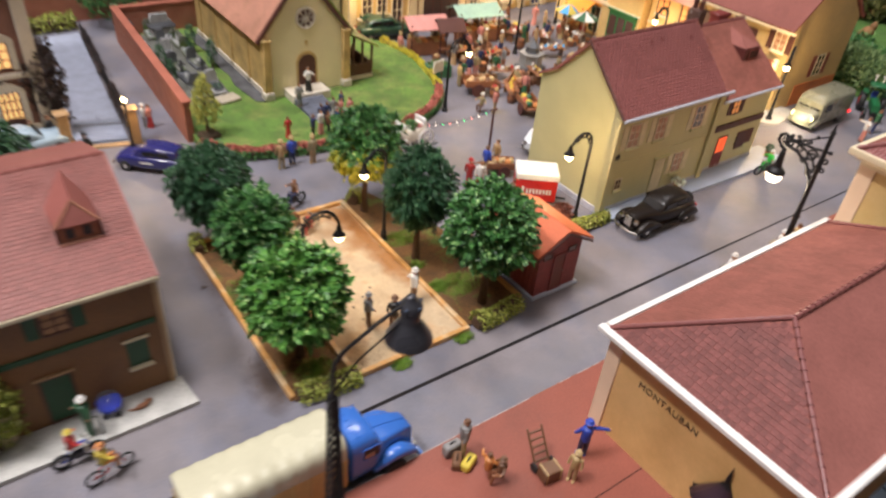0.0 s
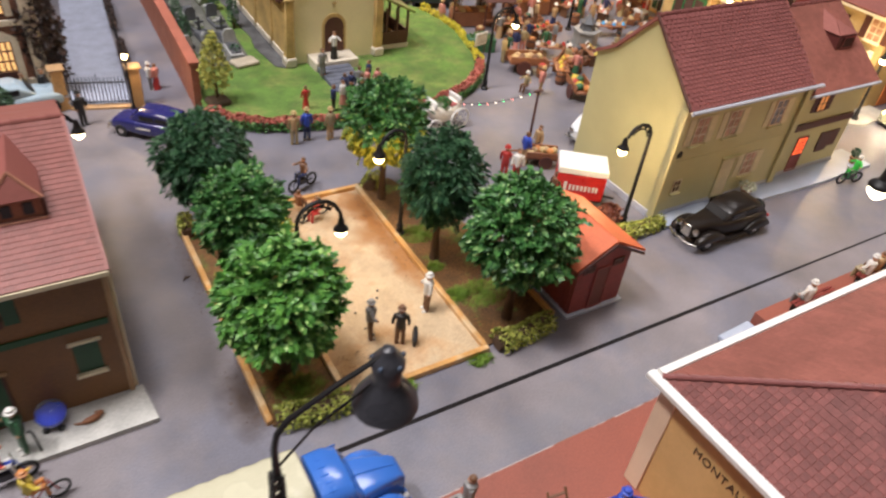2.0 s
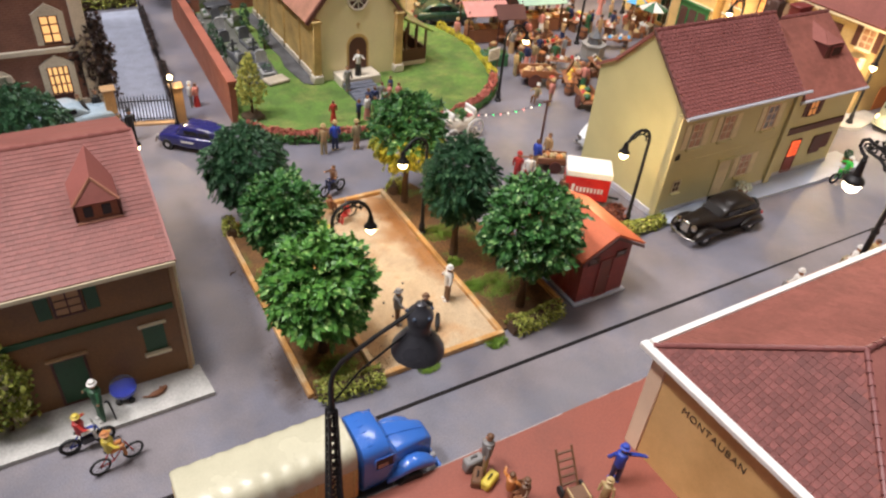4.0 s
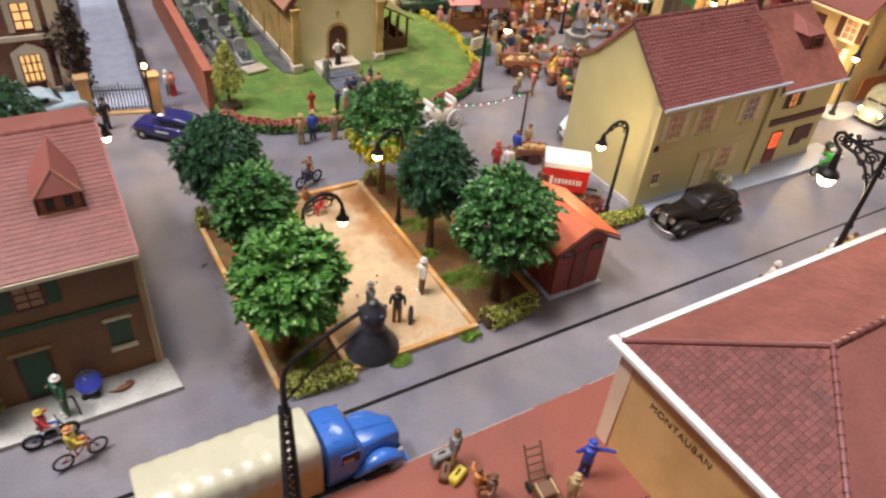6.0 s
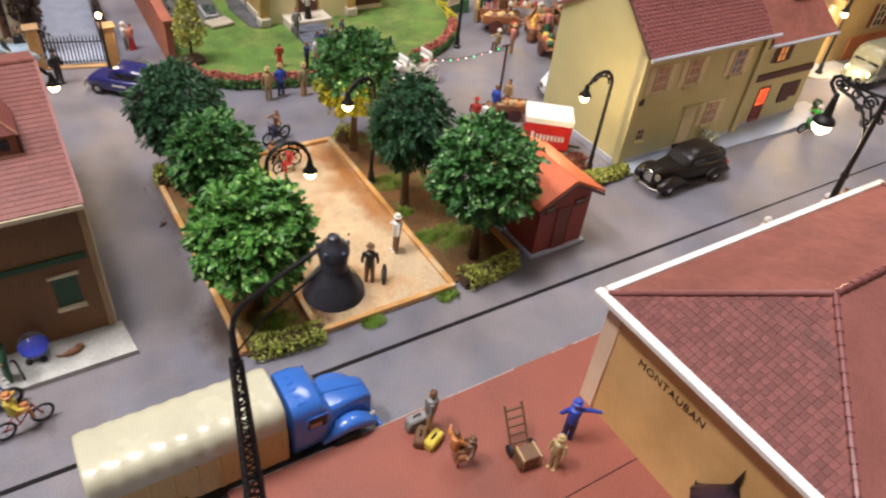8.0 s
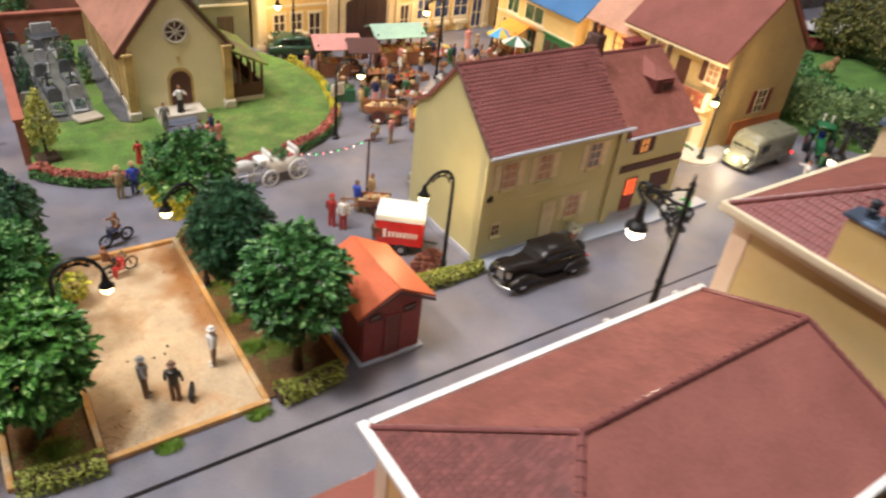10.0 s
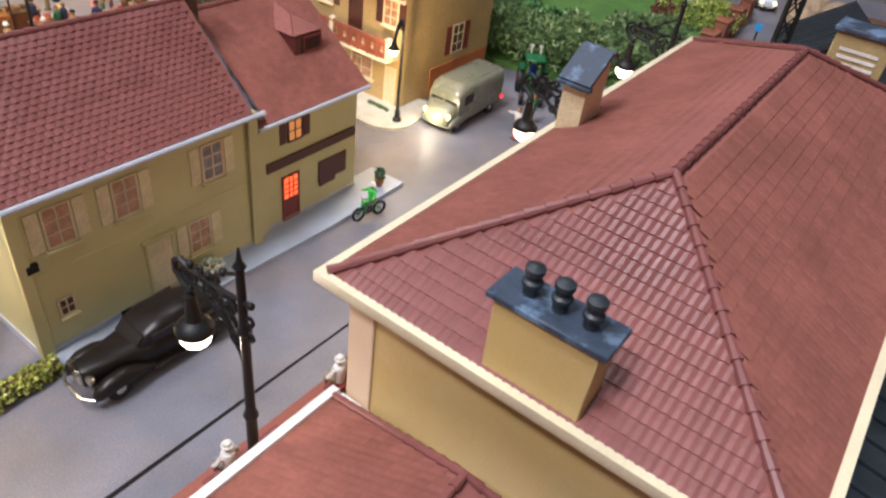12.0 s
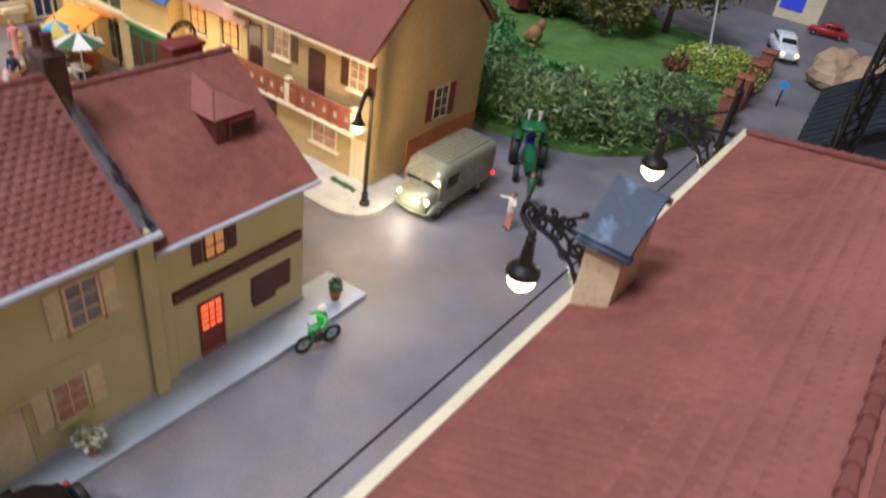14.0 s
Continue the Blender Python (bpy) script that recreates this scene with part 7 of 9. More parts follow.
for k, (x, y, r, st) in enumerate(((61.6, 7.4, 4.0, 1.9), (58.0, 10.6, 3.2, 0.35), (63.5, 13.5, 3.4, 1.0), (57.0, 15.0, 2.2, 0.2))):
    shrub(x, y, 0.3, r, 2.3, LEAF_AUTUMN, 3000, "olive-brown park tree with a spreading crown", name="tree", seed=34 + k, stem=st, size=0.2, group="park trees", trunk=0.24)
pw = thing("park_wall", label="orange brick park wall with piers", category="wall")
for k in range(4):
    x = 49.2 + k * 3.3
    part("pier", Form().box(x, -1.0 + k * 0.24, 0.9, 0.8, 0.8, 1.8, bev=0.05).box(x, -1.0 + k * 0.24, 1.86, 0.95, 0.95, 0.16, bev=0.04), BRICKRED, pw)
    part("panel", Form().box(x + 1.65, -0.88 + k * 0.24, 0.65, 2.6, 0.4, 1.3, bev=0.04, rz=4), BRICKRED, pw)
an = thing("fountain_statue", 49.9, 11.5, 0.3, label="ochre stone animal-like garden statue in the park", category="statue")
part("plinth", Form().box(0, 0, 0.12, 0.8, 0.5, 0.24, bev=0.04), CHURCHSIDE, an)
part("block", Form().ball(0, 0, 0.8, 0.6, 0.5, 0.55).ball(0.25, -0.2, 1.35, 0.32, 0.28, 0.38).ball(0.1, 0.4, 0.55, 0.4, 0.45, 0.35), mat("ochre_brown_stone", (0.30, 0.15, 0.06), 0.8, var=0.2), an)
fp = thing("flagpole", 60.0, 3.6, 0.3, label="white flagpole on a white stepped base", category="flagpole")
part("base", Form().box(0, 0, 0.15, 1.3, 1.0, 0.3, bev=0.05), WHITE, fp)
part("pole", Form().tube([(0, 0, 0.2), (-0.3, 0.6, 4.2)], 0.07, 7), WHITE, fp)

# slate-roofed goods shed beyond the station, and what closes the street
gs = thing("goods_shed", label="orange brick goods shed with a dark slate roof", category="shed")
part("wall", Form().box(44.0, -8.3, 1.8, 7.4, 5.0, 3.6), mat("orange_brick_shed", (0.50, 0.15, 0.05), 0.65), gs)
part("roof", Form().slab([(39.8, -5.75, 3.7), (48.2, -5.0, 3.7), (48.2, -7.9, 5.9), (39.8, -8.6, 5.9)], -0.16).slab([(48.2, -10.8, 3.7), (39.8, -11.5, 3.7), (39.8, -8.6, 5.9), (48.2, -7.9, 5.9)], -0.16).prism([(-10.8, 3.55), (-5.8, 3.55), (-8.3, 5.6)], 40.3, 47.7, "x"), SLATEDARK, gs)
for k in range(11):
    part("rib", Form().box(40.1 + k * 0.78, -7.15 + k * 0.068, 4.90, 0.08, 3.6, 0.06, turn=Matrix.Rotation(-math.atan2(2.2, 2.9), 3, "X")), SLATEDARK, gs)
cm = thing("chimney", 29.8, -10.4, 0, label="pale stack with printed notice beyond the station roof", category="chimney")
part("shaft", Form().box(0, 0, 4.6, 1.0, 1.6, 9.2, bev=0.04), mat("dull_tan_stack", (0.36, 0.27, 0.12), 0.6), cm)
part("cap", Form().box(0, 0, 9.25, 1.2, 1.8, 0.16, bev=0.03), SLATE, cm)
for k in range(3):
    part("bar", Form().box(-0.52, 0, 8.7 - k * 0.22, 0.03, 1.1, 0.09), PAINTS["white"], cm, "unreadable printed line")
ts = thing("terrace_house", label="grey stone house with a blue-lit doorway at the street's end", category="house")
part("wall", Form().box(80, -2, 3.5, 6, 20, 7.0), mat("grey_stone_house", (0.16, 0.145, 0.15), 0.7), ts)
part("roof", Form().slab([(76.6, -12.4, 7.0), (76.6, 8.4, 7.0), (80, 8.4, 10), (80, -12.4, 10)], 0.2), SLATEDARK, ts)
part("doorway", Form().box(76.95, 2.0, 1.6, 0.12, 3.6, 3.2, bev=0.03), OFFWHITE, ts)
part("glow_panel", Form().box(76.86, 2.6, 1.8, 0.08, 1.9, 1.9), glow("blue_lit_panel", (0.04, 0.06, 0.55), 0.4), ts, "blue lit doorway")
for y in (-7, -4, -1.0):
    opening(ts, 77.0, y, 3.6, 1.2, 1.9, "-x", PANEDARK, OFFWHITE, (2, 2))
pv = thing("loading_platform", 63.5, 20.2, 0, -18, "pale concrete yard slab beyond the park", "platform")
part("slab", Form().box(0, 0, 0.15, 10.0, 4.4, 0.3, bev=0.05), mat("pale_yard_concrete", (0.52, 0.50, 0.50), 0.7, var=0.12), pv)
rb2 = thing("flat_wagon", 57.0, 15.4, 0, -28, "dark red low goods wagon standing behind the park", "wagon")
part("bed", Form().box(0, 0, 0.75, 4.4, 1.5, 0.25, bev=0.04), REDBROWN, rb2)
for s2 in (-1, 1):
    part("side", Form().box(0, s2 * 0.72, 1.05, 4.4, 0.08, 0.45, bev=0.02), REDBROWN, rb2)
    for wx in (-1.4, 1.4):
        wheel_form = Form().lathe(wx, s2 * 0.6, [(0.05, -0.06), (0.36, -0.06), (0.40, 0), (0.36, 0.06), (0.05, 0.06)], 14, axis="y", cz=0.4)
        part("wheel", wheel_form, IRON, rb2)
rt = thing("stone_heap", 63.5, -4.6, 0, label="rough pale sandstone rock heap beside the road", category="rocks")
SANDSTONE = mat("sandstone", (0.40, 0.28, 0.18), 0.8, var=0.25, scale=0.9, grain=8, bump=0.6)
for x, y, rr, hh in ((-1.8, 0.9, 1.3, 1.5), (0.1, 1.1, 1.4, 1.9), (1.8, 0.7, 1.3, 1.7), (-1.5, -0.9, 1.3, 1.7), (0.3, -1.0, 1.5, 2.0), (2.0, -1.1, 1.2, 1.6)):
    f = Form().ball(x, y, hh * 0.45, rr, rr * 0.9, hh * 0.6, 14)
    for i in range(len(f.v)):
        q = V((x, y, hh * 0.45))
        f.v[i] = q + (f.v[i] - q) * (1 + 0.28 * noise.noise(f.v[i] * 1.3 + V((rr, 0, 0))))
        f.v[i].z = max(0.0, f.v[i].z)
    part("rock", f, SANDSTONE, rt, smooth=False)
for x, y, w, h in ((68, 26, 14, 9), (52, 38, 16, 8), (84, 14, 8, 11)):
    facade("house", x - w / 2, x + w / 2, y, y + 7, h, mat("dim_grey_plaster", (0.16, 0.15, 0.14), 0.8), SLATEDARK, "dim grey town house on the far edge of the layout", bays=4, group="far houses")


# ---- vehicles ----
def wheel(parent, x, y, r, w=0.2, rim=None):
    f = Form().lathe(x, y, [(r * 0.6, -w / 2), (r * 0.92, -w / 2), (r, -w * 0.25), (r, w * 0.25), (r * 0.92, w / 2), (r * 0.6, w / 2)], 16, axis="y", cz=r)
    t = part("tyre", f, RUBBER, None)
    h = new("wheel")
    h.empty_display_size, h.parent = 0.01, parent
    t.parent = h
    part("rim", Form().lathe(x, y, [(0.04, -w * 0.55), (r * 0.3, -w * 0.55), (r * 0.62, -w * 0.42), (r * 0.62, w * 0.42), (r * 0.3, w * 0.55), (0.04, w * 0.55)], 12, axis="y", cz=r), rim or CHROME, h)
    return h


def saloon(x, y, rz, paint, label, lit=False, vintage=False, z=0.0, sign=False, name="car", group="parked cars", size=1.0):
    t = thing(name, x, y, z, rz, label, "car", group)
    t.scale = (size, size, size)
    if vintage:
        hull = [(-2.2, 0.50, 0.55, 0.16), (-2.05, 0.62, 0.66, 0.32), (-1.5, 0.70, 0.72, 0.40), (-0.6, 0.72, 0.72, 0.40), (0.4, 0.66, 0.76, 0.38), (1.1, 0.48, 0.80, 0.34), (1.9, 0.36, 0.78, 0.34), (2.05, 0.30, 0.78, 0.30)]
        cab = [(-2.05, 0.46, 0.85, 0.10), (-1.6, 0.58, 1.10, 0.30), (-1.0, 0.63, 1.22, 0.36), (-0.1, 0.63, 1.24, 0.36), (0.35, 0.60, 1.15, 0.28), (0.62, 0.54, 1.0, 0.12)]
    else:
        hull = [(-2.15, 0.55, 0.55, 0.18), (-2.0, 0.70, 0.62, 0.30), (-1.2, 0.78, 0.66, 0.38), (0.0, 0.80, 0.66, 0.38), (1.0, 0.76, 0.68, 0.36), (1.8, 0.66, 0.64, 0.30), (2.1, 0.52, 0.56, 0.18)]
        cab = [(-1.75, 0.56, 0.98, 0.10), (-1.6, 0.62, 1.18, 0.32), (-0.7, 0.66, 1.26, 0.37), (0.35, 0.66, 1.24, 0.37), (0.62, 0.62, 1.12, 0.24), (0.85, 0.58, 0.98, 0.09)] if sign else [(-1.7, 0.52, 0.95, 0.08), (-1.3, 0.62, 1.16, 0.28), (-0.7, 0.66, 1.24, 0.34), (0.2, 0.66, 1.22, 0.34), (0.62, 0.62, 1.1, 0.22), (0.95, 0.56, 0.97, 0.08)]
    q = 0.3 if sign else 0.5
    part("body", Form().loft([square(hw, hh, 0, zc, sx, 18, q) for sx, hw, zc, hh in hull]), paint, t)
    part("cabin", Form().loft([square(hw, hh, 0, zc, sx, 18, q) for sx, hw, zc, hh in cab]), paint, t)
    yw = 0.645 if vintage else 0.675
    for s in (-1, 1):
        for a, b in ((-1.25, -0.55), (-0.48, 0.30)):
            part("side_window", Form().box((a + b) / 2, s * yw, 1.27, b - a, 0.03, 0.30, bev=0.012, turn=Matrix.Rotation(-s * 0.16, 3, "X")), CARGLASS, t)
    fx = 0.52 if vintage else 0.78
    part("windscreen", Form().box(fx, 0, 1.26, 0.04, 0.98, 0.36, bev=0.012, turn=Matrix.Rotation(-0.75, 3, "Y")), CARGLASS, t)
    part("rear_window", Form().box(-1.72 if vintage else -1.52, 0, 1.24, 0.04, 0.7, 0.24, bev=0.012, turn=Matrix.Rotation(0.85, 3, "Y")), CARGLASS, t)
    for s in (-1, 1):
        if vintage:
            part("front_wing", Form().loft([square(w, h, s * 0.66, zc, sx, 12, 0.75) for sx, w, zc, h in ((0.35, 0.08, 0.36, 0.06), (0.75, 0.17, 0.52, 0.18), (1.2, 0.21, 0.62, 0.24), (1.65, 0.21, 0.60, 0.24), (1.95, 0.17, 0.50, 0.18), (2.08, 0.09, 0.42, 0.08))]), paint, t)
            part("rear_wing", Form().loft([square(w, h, s * 0.72, zc, sx, 12, 0.75) for sx, w, zc, h in ((-2.2, 0.08, 0.42, 0.08), (-1.9, 0.16, 0.55, 0.22), (-1.45, 0.19, 0.62, 0.26), (-1.0, 0.14, 0.55, 0.20), (-0.75, 0.06, 0.42, 0.08))]), paint, t)
            part("running_board", Form().box(-0.2, s * 0.72, 0.34, 1.3, 0.22, 0.05, bev=0.015), paint, t)
        lx, ly, lz = (1.98, 0.42, 0.86) if vintage else (2.06, 0.48, 0.68)
        part("headlight", Form().lathe(lx, s * ly, [(0.05, -0.14), (0.13, -0.04), (0.14, 0.05), (0.11, 0.07)], 12, axis="x", cz=lz), HEADLAMP if lit else PAINTS["grey"] if sign else CHROME, t)
        part("tail_light", Form().ball(-2.2, s * 0.55, 0.7, 0.08), TAILLAMP if lit else PAINTS["red"], t)
        for wx in (1.42, -1.38):
            wheel(t, wx, s * (0.70 if vintage else 0.66), 0.34, 0.18)
    if vintage:
        part("grille", Form().box(2.08, 0, 0.78, 0.07, 0.42, 0.52, bev=0.04), CHROME, t, "tall silver radiator grille")
        part("spare_wheel", Form().lathe(-2.22, 0, [(0.16, -0.08), (0.30, -0.08), (0.32, 0), (0.30, 0.08), (0.16, 0.08)], 14, axis="x", cz=0.8), RUBBER, t)
    part("front_bumper", Form().tube([(2.1, -0.72, 0.40), (2.26, -0.4, 0.40), (2.28, 0.4, 0.40), (2.1, 0.72, 0.40)], 0.05, 7), CHROME, t)
    part("rear_bumper", Form().tube([(-2.14, -0.68, 0.40), (-2.28, -0.4, 0.40), (-2.28, 0.4, 0.40), (-2.14, 0.68, 0.40)], 0.05, 7), CHROME, t)
    if sign:
        part("roof_lamp", Form().ball(0.35, 0, 1.60, 0.06, 0.12, 0.08), PAINTS["tan"], t, "small taxi roof lamp")
        for s in (-1, 1):
            part("door_lettering", Form().box(0.1, s * 0.805, 0.72, 0.75, 0.015, 0.10), PAINTS["white"], t, "unreadable white lettering bar")
    return t


saloon(12.55, 1.6, 180, CARBLACK, "black vintage saloon with a silver grille, parked by the pavement", vintage=True)
saloon(-6.45, 17.15, 140, CARNAVY, "navy taxi with a small roof lamp, parked by the gate", sign=True, size=0.82)
saloon(13.3, 10.35, 205, CARWHITE, "white saloon parked behind the yellow house")
saloon(13.6, 28.4, -15, CARGREEN, "dark green car parked under the far houses")
saloon(-11.5, 20.9, 8, CARTEAL, "blue-grey car parked before the mansion")
saloon(66.0, 0.2, 205, CARWHITE, "white patrol car with lit lamps far down the road", lit=True)


def lorry():
    t = thing("lorry", -8.15, -3.42, 0, 0, "blue bonneted lorry with a glossy beige ribbed tarpaulin", "lorry")
    x0, x1, hw = -3.55, 0.75, 0.82
    n = 96
    rings = []
    for k in range(n + 1):
        x = x0 + (x1 - x0) * k / n
        b = 0.034 * math.sin(math.pi * 9 * k / n) ** 2
        end = 0.05 if k in (0, n) else 0.0
        prof = [(-hw, 2.0), (-hw - b * 0.5, 2.26), (-hw * 0.97 - b * 0.6, 2.46 + b * 0.3), (-hw * 0.90, 2.60 + b), (-hw * 0.76, 2.70 + b), (-hw * 0.5, 2.76), (-hw * 0.2, 2.78), (hw * 0.2, 2.78), (hw * 0.5, 2.76), (hw * 0.76, 2.70 + b), (hw * 0.90, 2.60 + b), (hw * 0.97 + b * 0.6, 2.46 + b * 0.3), (hw + b * 0.5, 2.26), (hw, 2.0)]
        rings.append([(x, py * (1 - end), 2.0 + (pz - 2.0) * (1 - end)) for py, pz in prof])
    part("tarpaulin", Form().loft(rings), CANVAS, t, "glossy beige tarpaulin over hoops", angle=50)
    sb = part("side_board", Form().box((x0 + x1) / 2, 0, 1.4, x1 - x0 + 0.02, hw * 2 - 0.02, 1.22, bev=0.03), CANVASSIDE, t)
    for k in range(9):
        for s in (-1, 1):
            part("stake", Form().box(x0 + 0.1 + (x1 - x0 - 0.2) * k / 8, s * (hw + 0.005), 1.42, 0.06, 0.04, 1.18, bev=0.012), CANVASSIDE, sb)
    part("chassis", Form().box(-0.4, 0, 0.62, 6.4, 0.8, 0.22, bev=0.03), IRON, t)
    def q(x):
        return 0.86 + (x - 0.86) * 0.76

    part("cab", Form().loft([square(w, h, 0, z, q(x), 18, 0.42) for x, w, z, h in ((0.86, 0.70, 1.45, 0.82), (0.95, 0.80, 1.5, 0.92), (1.5, 0.80, 1.52, 0.92), (1.95, 0.78, 1.48, 0.84), (2.3, 0.72, 1.25, 0.55))]), BLUECAB, t)
    for k in range(6):
        part("roof_rib", Form().tube([(q(0.98), -0.55 + 0.22 * k, 2.38 - 0.02 * abs(k - 2.5)), (q(1.3), -0.55 + 0.22 * k, 2.43 - 0.02 * abs(k - 2.5)), (q(1.62), -0.55 + 0.22 * k, 2.40 - 0.02 * abs(k - 2.5))], [0.03, 0.04, 0.02], 6), BLUECAB, t)
    part("windscreen", Form().box(q(2.13), 0, 1.88, 0.05, 1.12, 0.46, bev=0.015, turn=Matrix.Rotation(-0.55, 3, "Y")), CARGLASS, t)
    for s in (-1, 1):
        sw = part("side_window", Form().box(q(1.72), s * 0.795, 1.80, 0.50, 0.03, 0.40, bev=0.02), CARGLASS, t)
        part("seat_back", Form().box(q(1.66), s * 0.808, 1.70, 0.30, 0.02, 0.16, bev=0.008), mat("cream_pink_cab_seat", (0.50, 0.28, 0.20), 0.6), sw, "pinkish cab seat seen through the window")
        part("window_frame", Form().box(q(1.72), s * 0.815, 2.02, 0.58, 0.03, 0.05, bev=0.01).box(q(1.72), s * 0.815, 1.59, 0.58, 0.03, 0.05, bev=0.01).box(q(1.72) - 0.27, s * 0.815, 1.80, 0.05, 0.03, 0.42, bev=0.01).box(q(1.72) + 0.27, s * 0.815, 1.80, 0.05, 0.03, 0.42, bev=0.01), BLUECAB, sw)
        part("wing", Form().loft([square(w, h, s * 0.70, z, q(x), 12, 0.75) for x, w, z, h in ((1.9, 0.10, 0.76, 0.1), (2.25, 0.22, 1.02, 0.18), (2.75, 0.25, 1.14, 0.20), (3.2, 0.24, 1.10, 0.19), (3.6, 0.20, 0.94, 0.17), (3.85, 0.12, 0.78, 0.1))]), BLUECAB, t)
        part("headlight", Form().lathe(q(3.86), s * 0.60, [(0.04, -0.12), (0.09, -0.02), (0.10, 0.03), (0.07, 0.05)], 12, axis="x", cz=0.92), PAINTS["grey"], t)
        wheel(t, q(2.75), s * 0.80, 0.44, 0.26, BLUECAB)
        wheel(t, -2.3, s * 0.70, 0.44, 0.34, BLUECAB)
        part("mud_guard", Form().box(-2.3, s * 0.72, 0.96, 1.2, 0.34, 0.05, bev=0.02), IRON, t)
    part("bonnet", Form().loft([square(w, h, 0, z, q(x), 22, 0.26) for x, w, z, h in ((2.1, 0.64, 1.20, 0.55), (2.6, 0.56, 1.18, 0.52), (3.2, 0.46, 1.13, 0.48), (3.75, 0.37, 1.06, 0.43), (3.92, 0.34, 1.0, 0.38), (4.0, 0.26, 0.95, 0.28))]), BLUECAB, t)
    part("bonnet_strip", Form().tube([(q(2.3), 0, 1.745), (q(3.0), 0, 1.655), (q(3.75), 0, 1.50)], 0.022, 6), BLUECAB, t)
    part("bumper", Form().box(q(4.02), 0, 0.55, 0.12, 1.7, 0.2, bev=0.04), BLUECAB, t)
    return t


lorry()


def delivery_van(x, y, rz):
    t = thing("van", x, y, 0, rz, "grey-green box van with lit headlamps parked by the inn", "van", "parked cars")
    part("body", Form().loft([square(w, h, 0, z, sx, 20, 0.32) for sx, w, z, h in ((-2.25, 0.86, 1.18, 0.80), (-2.2, 0.90, 1.2, 0.90), (0.8, 0.90, 1.2, 0.92), (1.25, 0.88, 1.18, 0.88), (1.55, 0.84, 1.05, 0.72))]), VANGREY, t)
    part("nose", Form().loft([square(w, h, 0, z, sx, 16, 0.5) for sx, w, z, h in ((1.3, 0.84, 0.88, 0.50), (1.75, 0.76, 0.82, 0.45), (2.08, 0.64, 0.72, 0.34), (2.16, 0.5, 0.68, 0.22))]), VANGREY, t)
    for k in range(7):
        part("roof_rib", Form().box(-0.6, -0.6 + 0.2 * k, 2.115, 3.1, 0.05, 0.03, bev=0.01), VANGREY, t)
    for s in (-1, 1):
        part("windscreen", Form().box(1.50, s * 0.39, 1.50, 0.04, 0.66, 0.50, bev=0.015, turn=Matrix.Rotation(-0.3, 3, "Y")), CARGLASS, t)
        part("side_window", Form().box(0.85, s * 0.90, 1.48, 0.72, 0.03, 0.46, bev=0.015), CARGLASS, t)
        part("headlight", Form().lathe(2.02, s * 0.58, [(0.06, -0.12), (0.14, -0.02), (0.15, 0.06), (0.1, 0.09)], 12, axis="x", cz=0.86), HEADLAMP, t, "lit headlamp")
        part("tail_light", Form().ball(-2.22, s * 0.90, 0.66, 0.09), TAILLAMP, t)
        part("wing", Form().loft([square(w, h, s * 0.76, z, sx, 12, 0.75) for sx, w, z, h in ((0.85, 0.08, 0.42, 0.08), (1.15, 0.16, 0.55, 0.2), (1.5, 0.18, 0.60, 0.22), (1.85, 0.14, 0.52, 0.18), (2.05, 0.07, 0.42, 0.08))]), VANGREY, t)
        for wx in (1.45, -1.35):
            wheel(t, wx, s * 0.74, 0.33, 0.18)
        for k in range(3):
            part("side_rib", Form().box(-0.8, s * 0.905, 0.7 + 0.16 * k, 2.6, 0.02, 0.04), VANGREY, t)
    part("bumper", Form().tube([(2.1, -0.75, 0.4), (2.24, 0, 0.4), (2.1, 0.75, 0.4)], 0.05, 7), VANGREY, t)
    bulb_light(2.6, 0, 0.75, 0.012, (1.0, 0.85, 0.55), t)
    return t


delivery_van(31.5, 4.6, 182)


def tractor(x, y, rz):
    t = thing("tractor", x, y, 0, rz, "green farm tractor standing by the park hedge", "tractor")
    t.scale = (0.8, 0.8, 0.8)
    part("bonnet", Form().loft([square(w, h, 0, z, sx, 14, 0.45) for sx, w, z, h in ((0.0, 0.36, 1.15, 0.36), (1.3, 0.32, 1.12, 0.36), (1.75, 0.30, 1.08, 0.34))]), TRACTOR, t)
    part("frame", Form().box(0.4, 0, 0.72, 2.8, 0.34, 0.3, bev=0.04), IRON, t)
    part("roof", Form().box(-0.7, 0, 2.35, 1.3, 1.3, 0.12, bev=0.05), TRACTOR, t)
    for sx in (-1.2, -0.15):
        for sy in (-0.55, 0.55):
            part("post", Form().tube([(sx, sy, 1.2), (sx, sy, 2.3)], 0.04, 6), IRON, t)
    part("seat", Form().box(-0.75, 0, 1.25, 0.5, 0.5, 0.14, bev=0.05).box(-1.0, 0, 1.5, 0.1, 0.5, 0.45, bev=0.04), PAINTS["blue"], t)
    for s in (-1, 1):
        wheel(t, -0.8, s * 0.78, 0.80, 0.42, PAINTS["red"])
        wheel(t, 1.35, s * 0.62, 0.45, 0.24, PAINTS["red"])
        part("mudguard", Form().box(-0.8, s * 0.72, 1.66, 1.1, 0.42, 0.07, bev=0.03), TRACTOR, t)
        part("horn", Form().tube([(-1.3, s * 0.3, 2.3), (-1.3, s * 0.3, 2.75), (-1.35, s * 0.3, 2.95)], [0.06, 0.06, 0.16], 8), WHITE, t, "white funnel")
    return t


tractor(36.2, 3.5, 212)


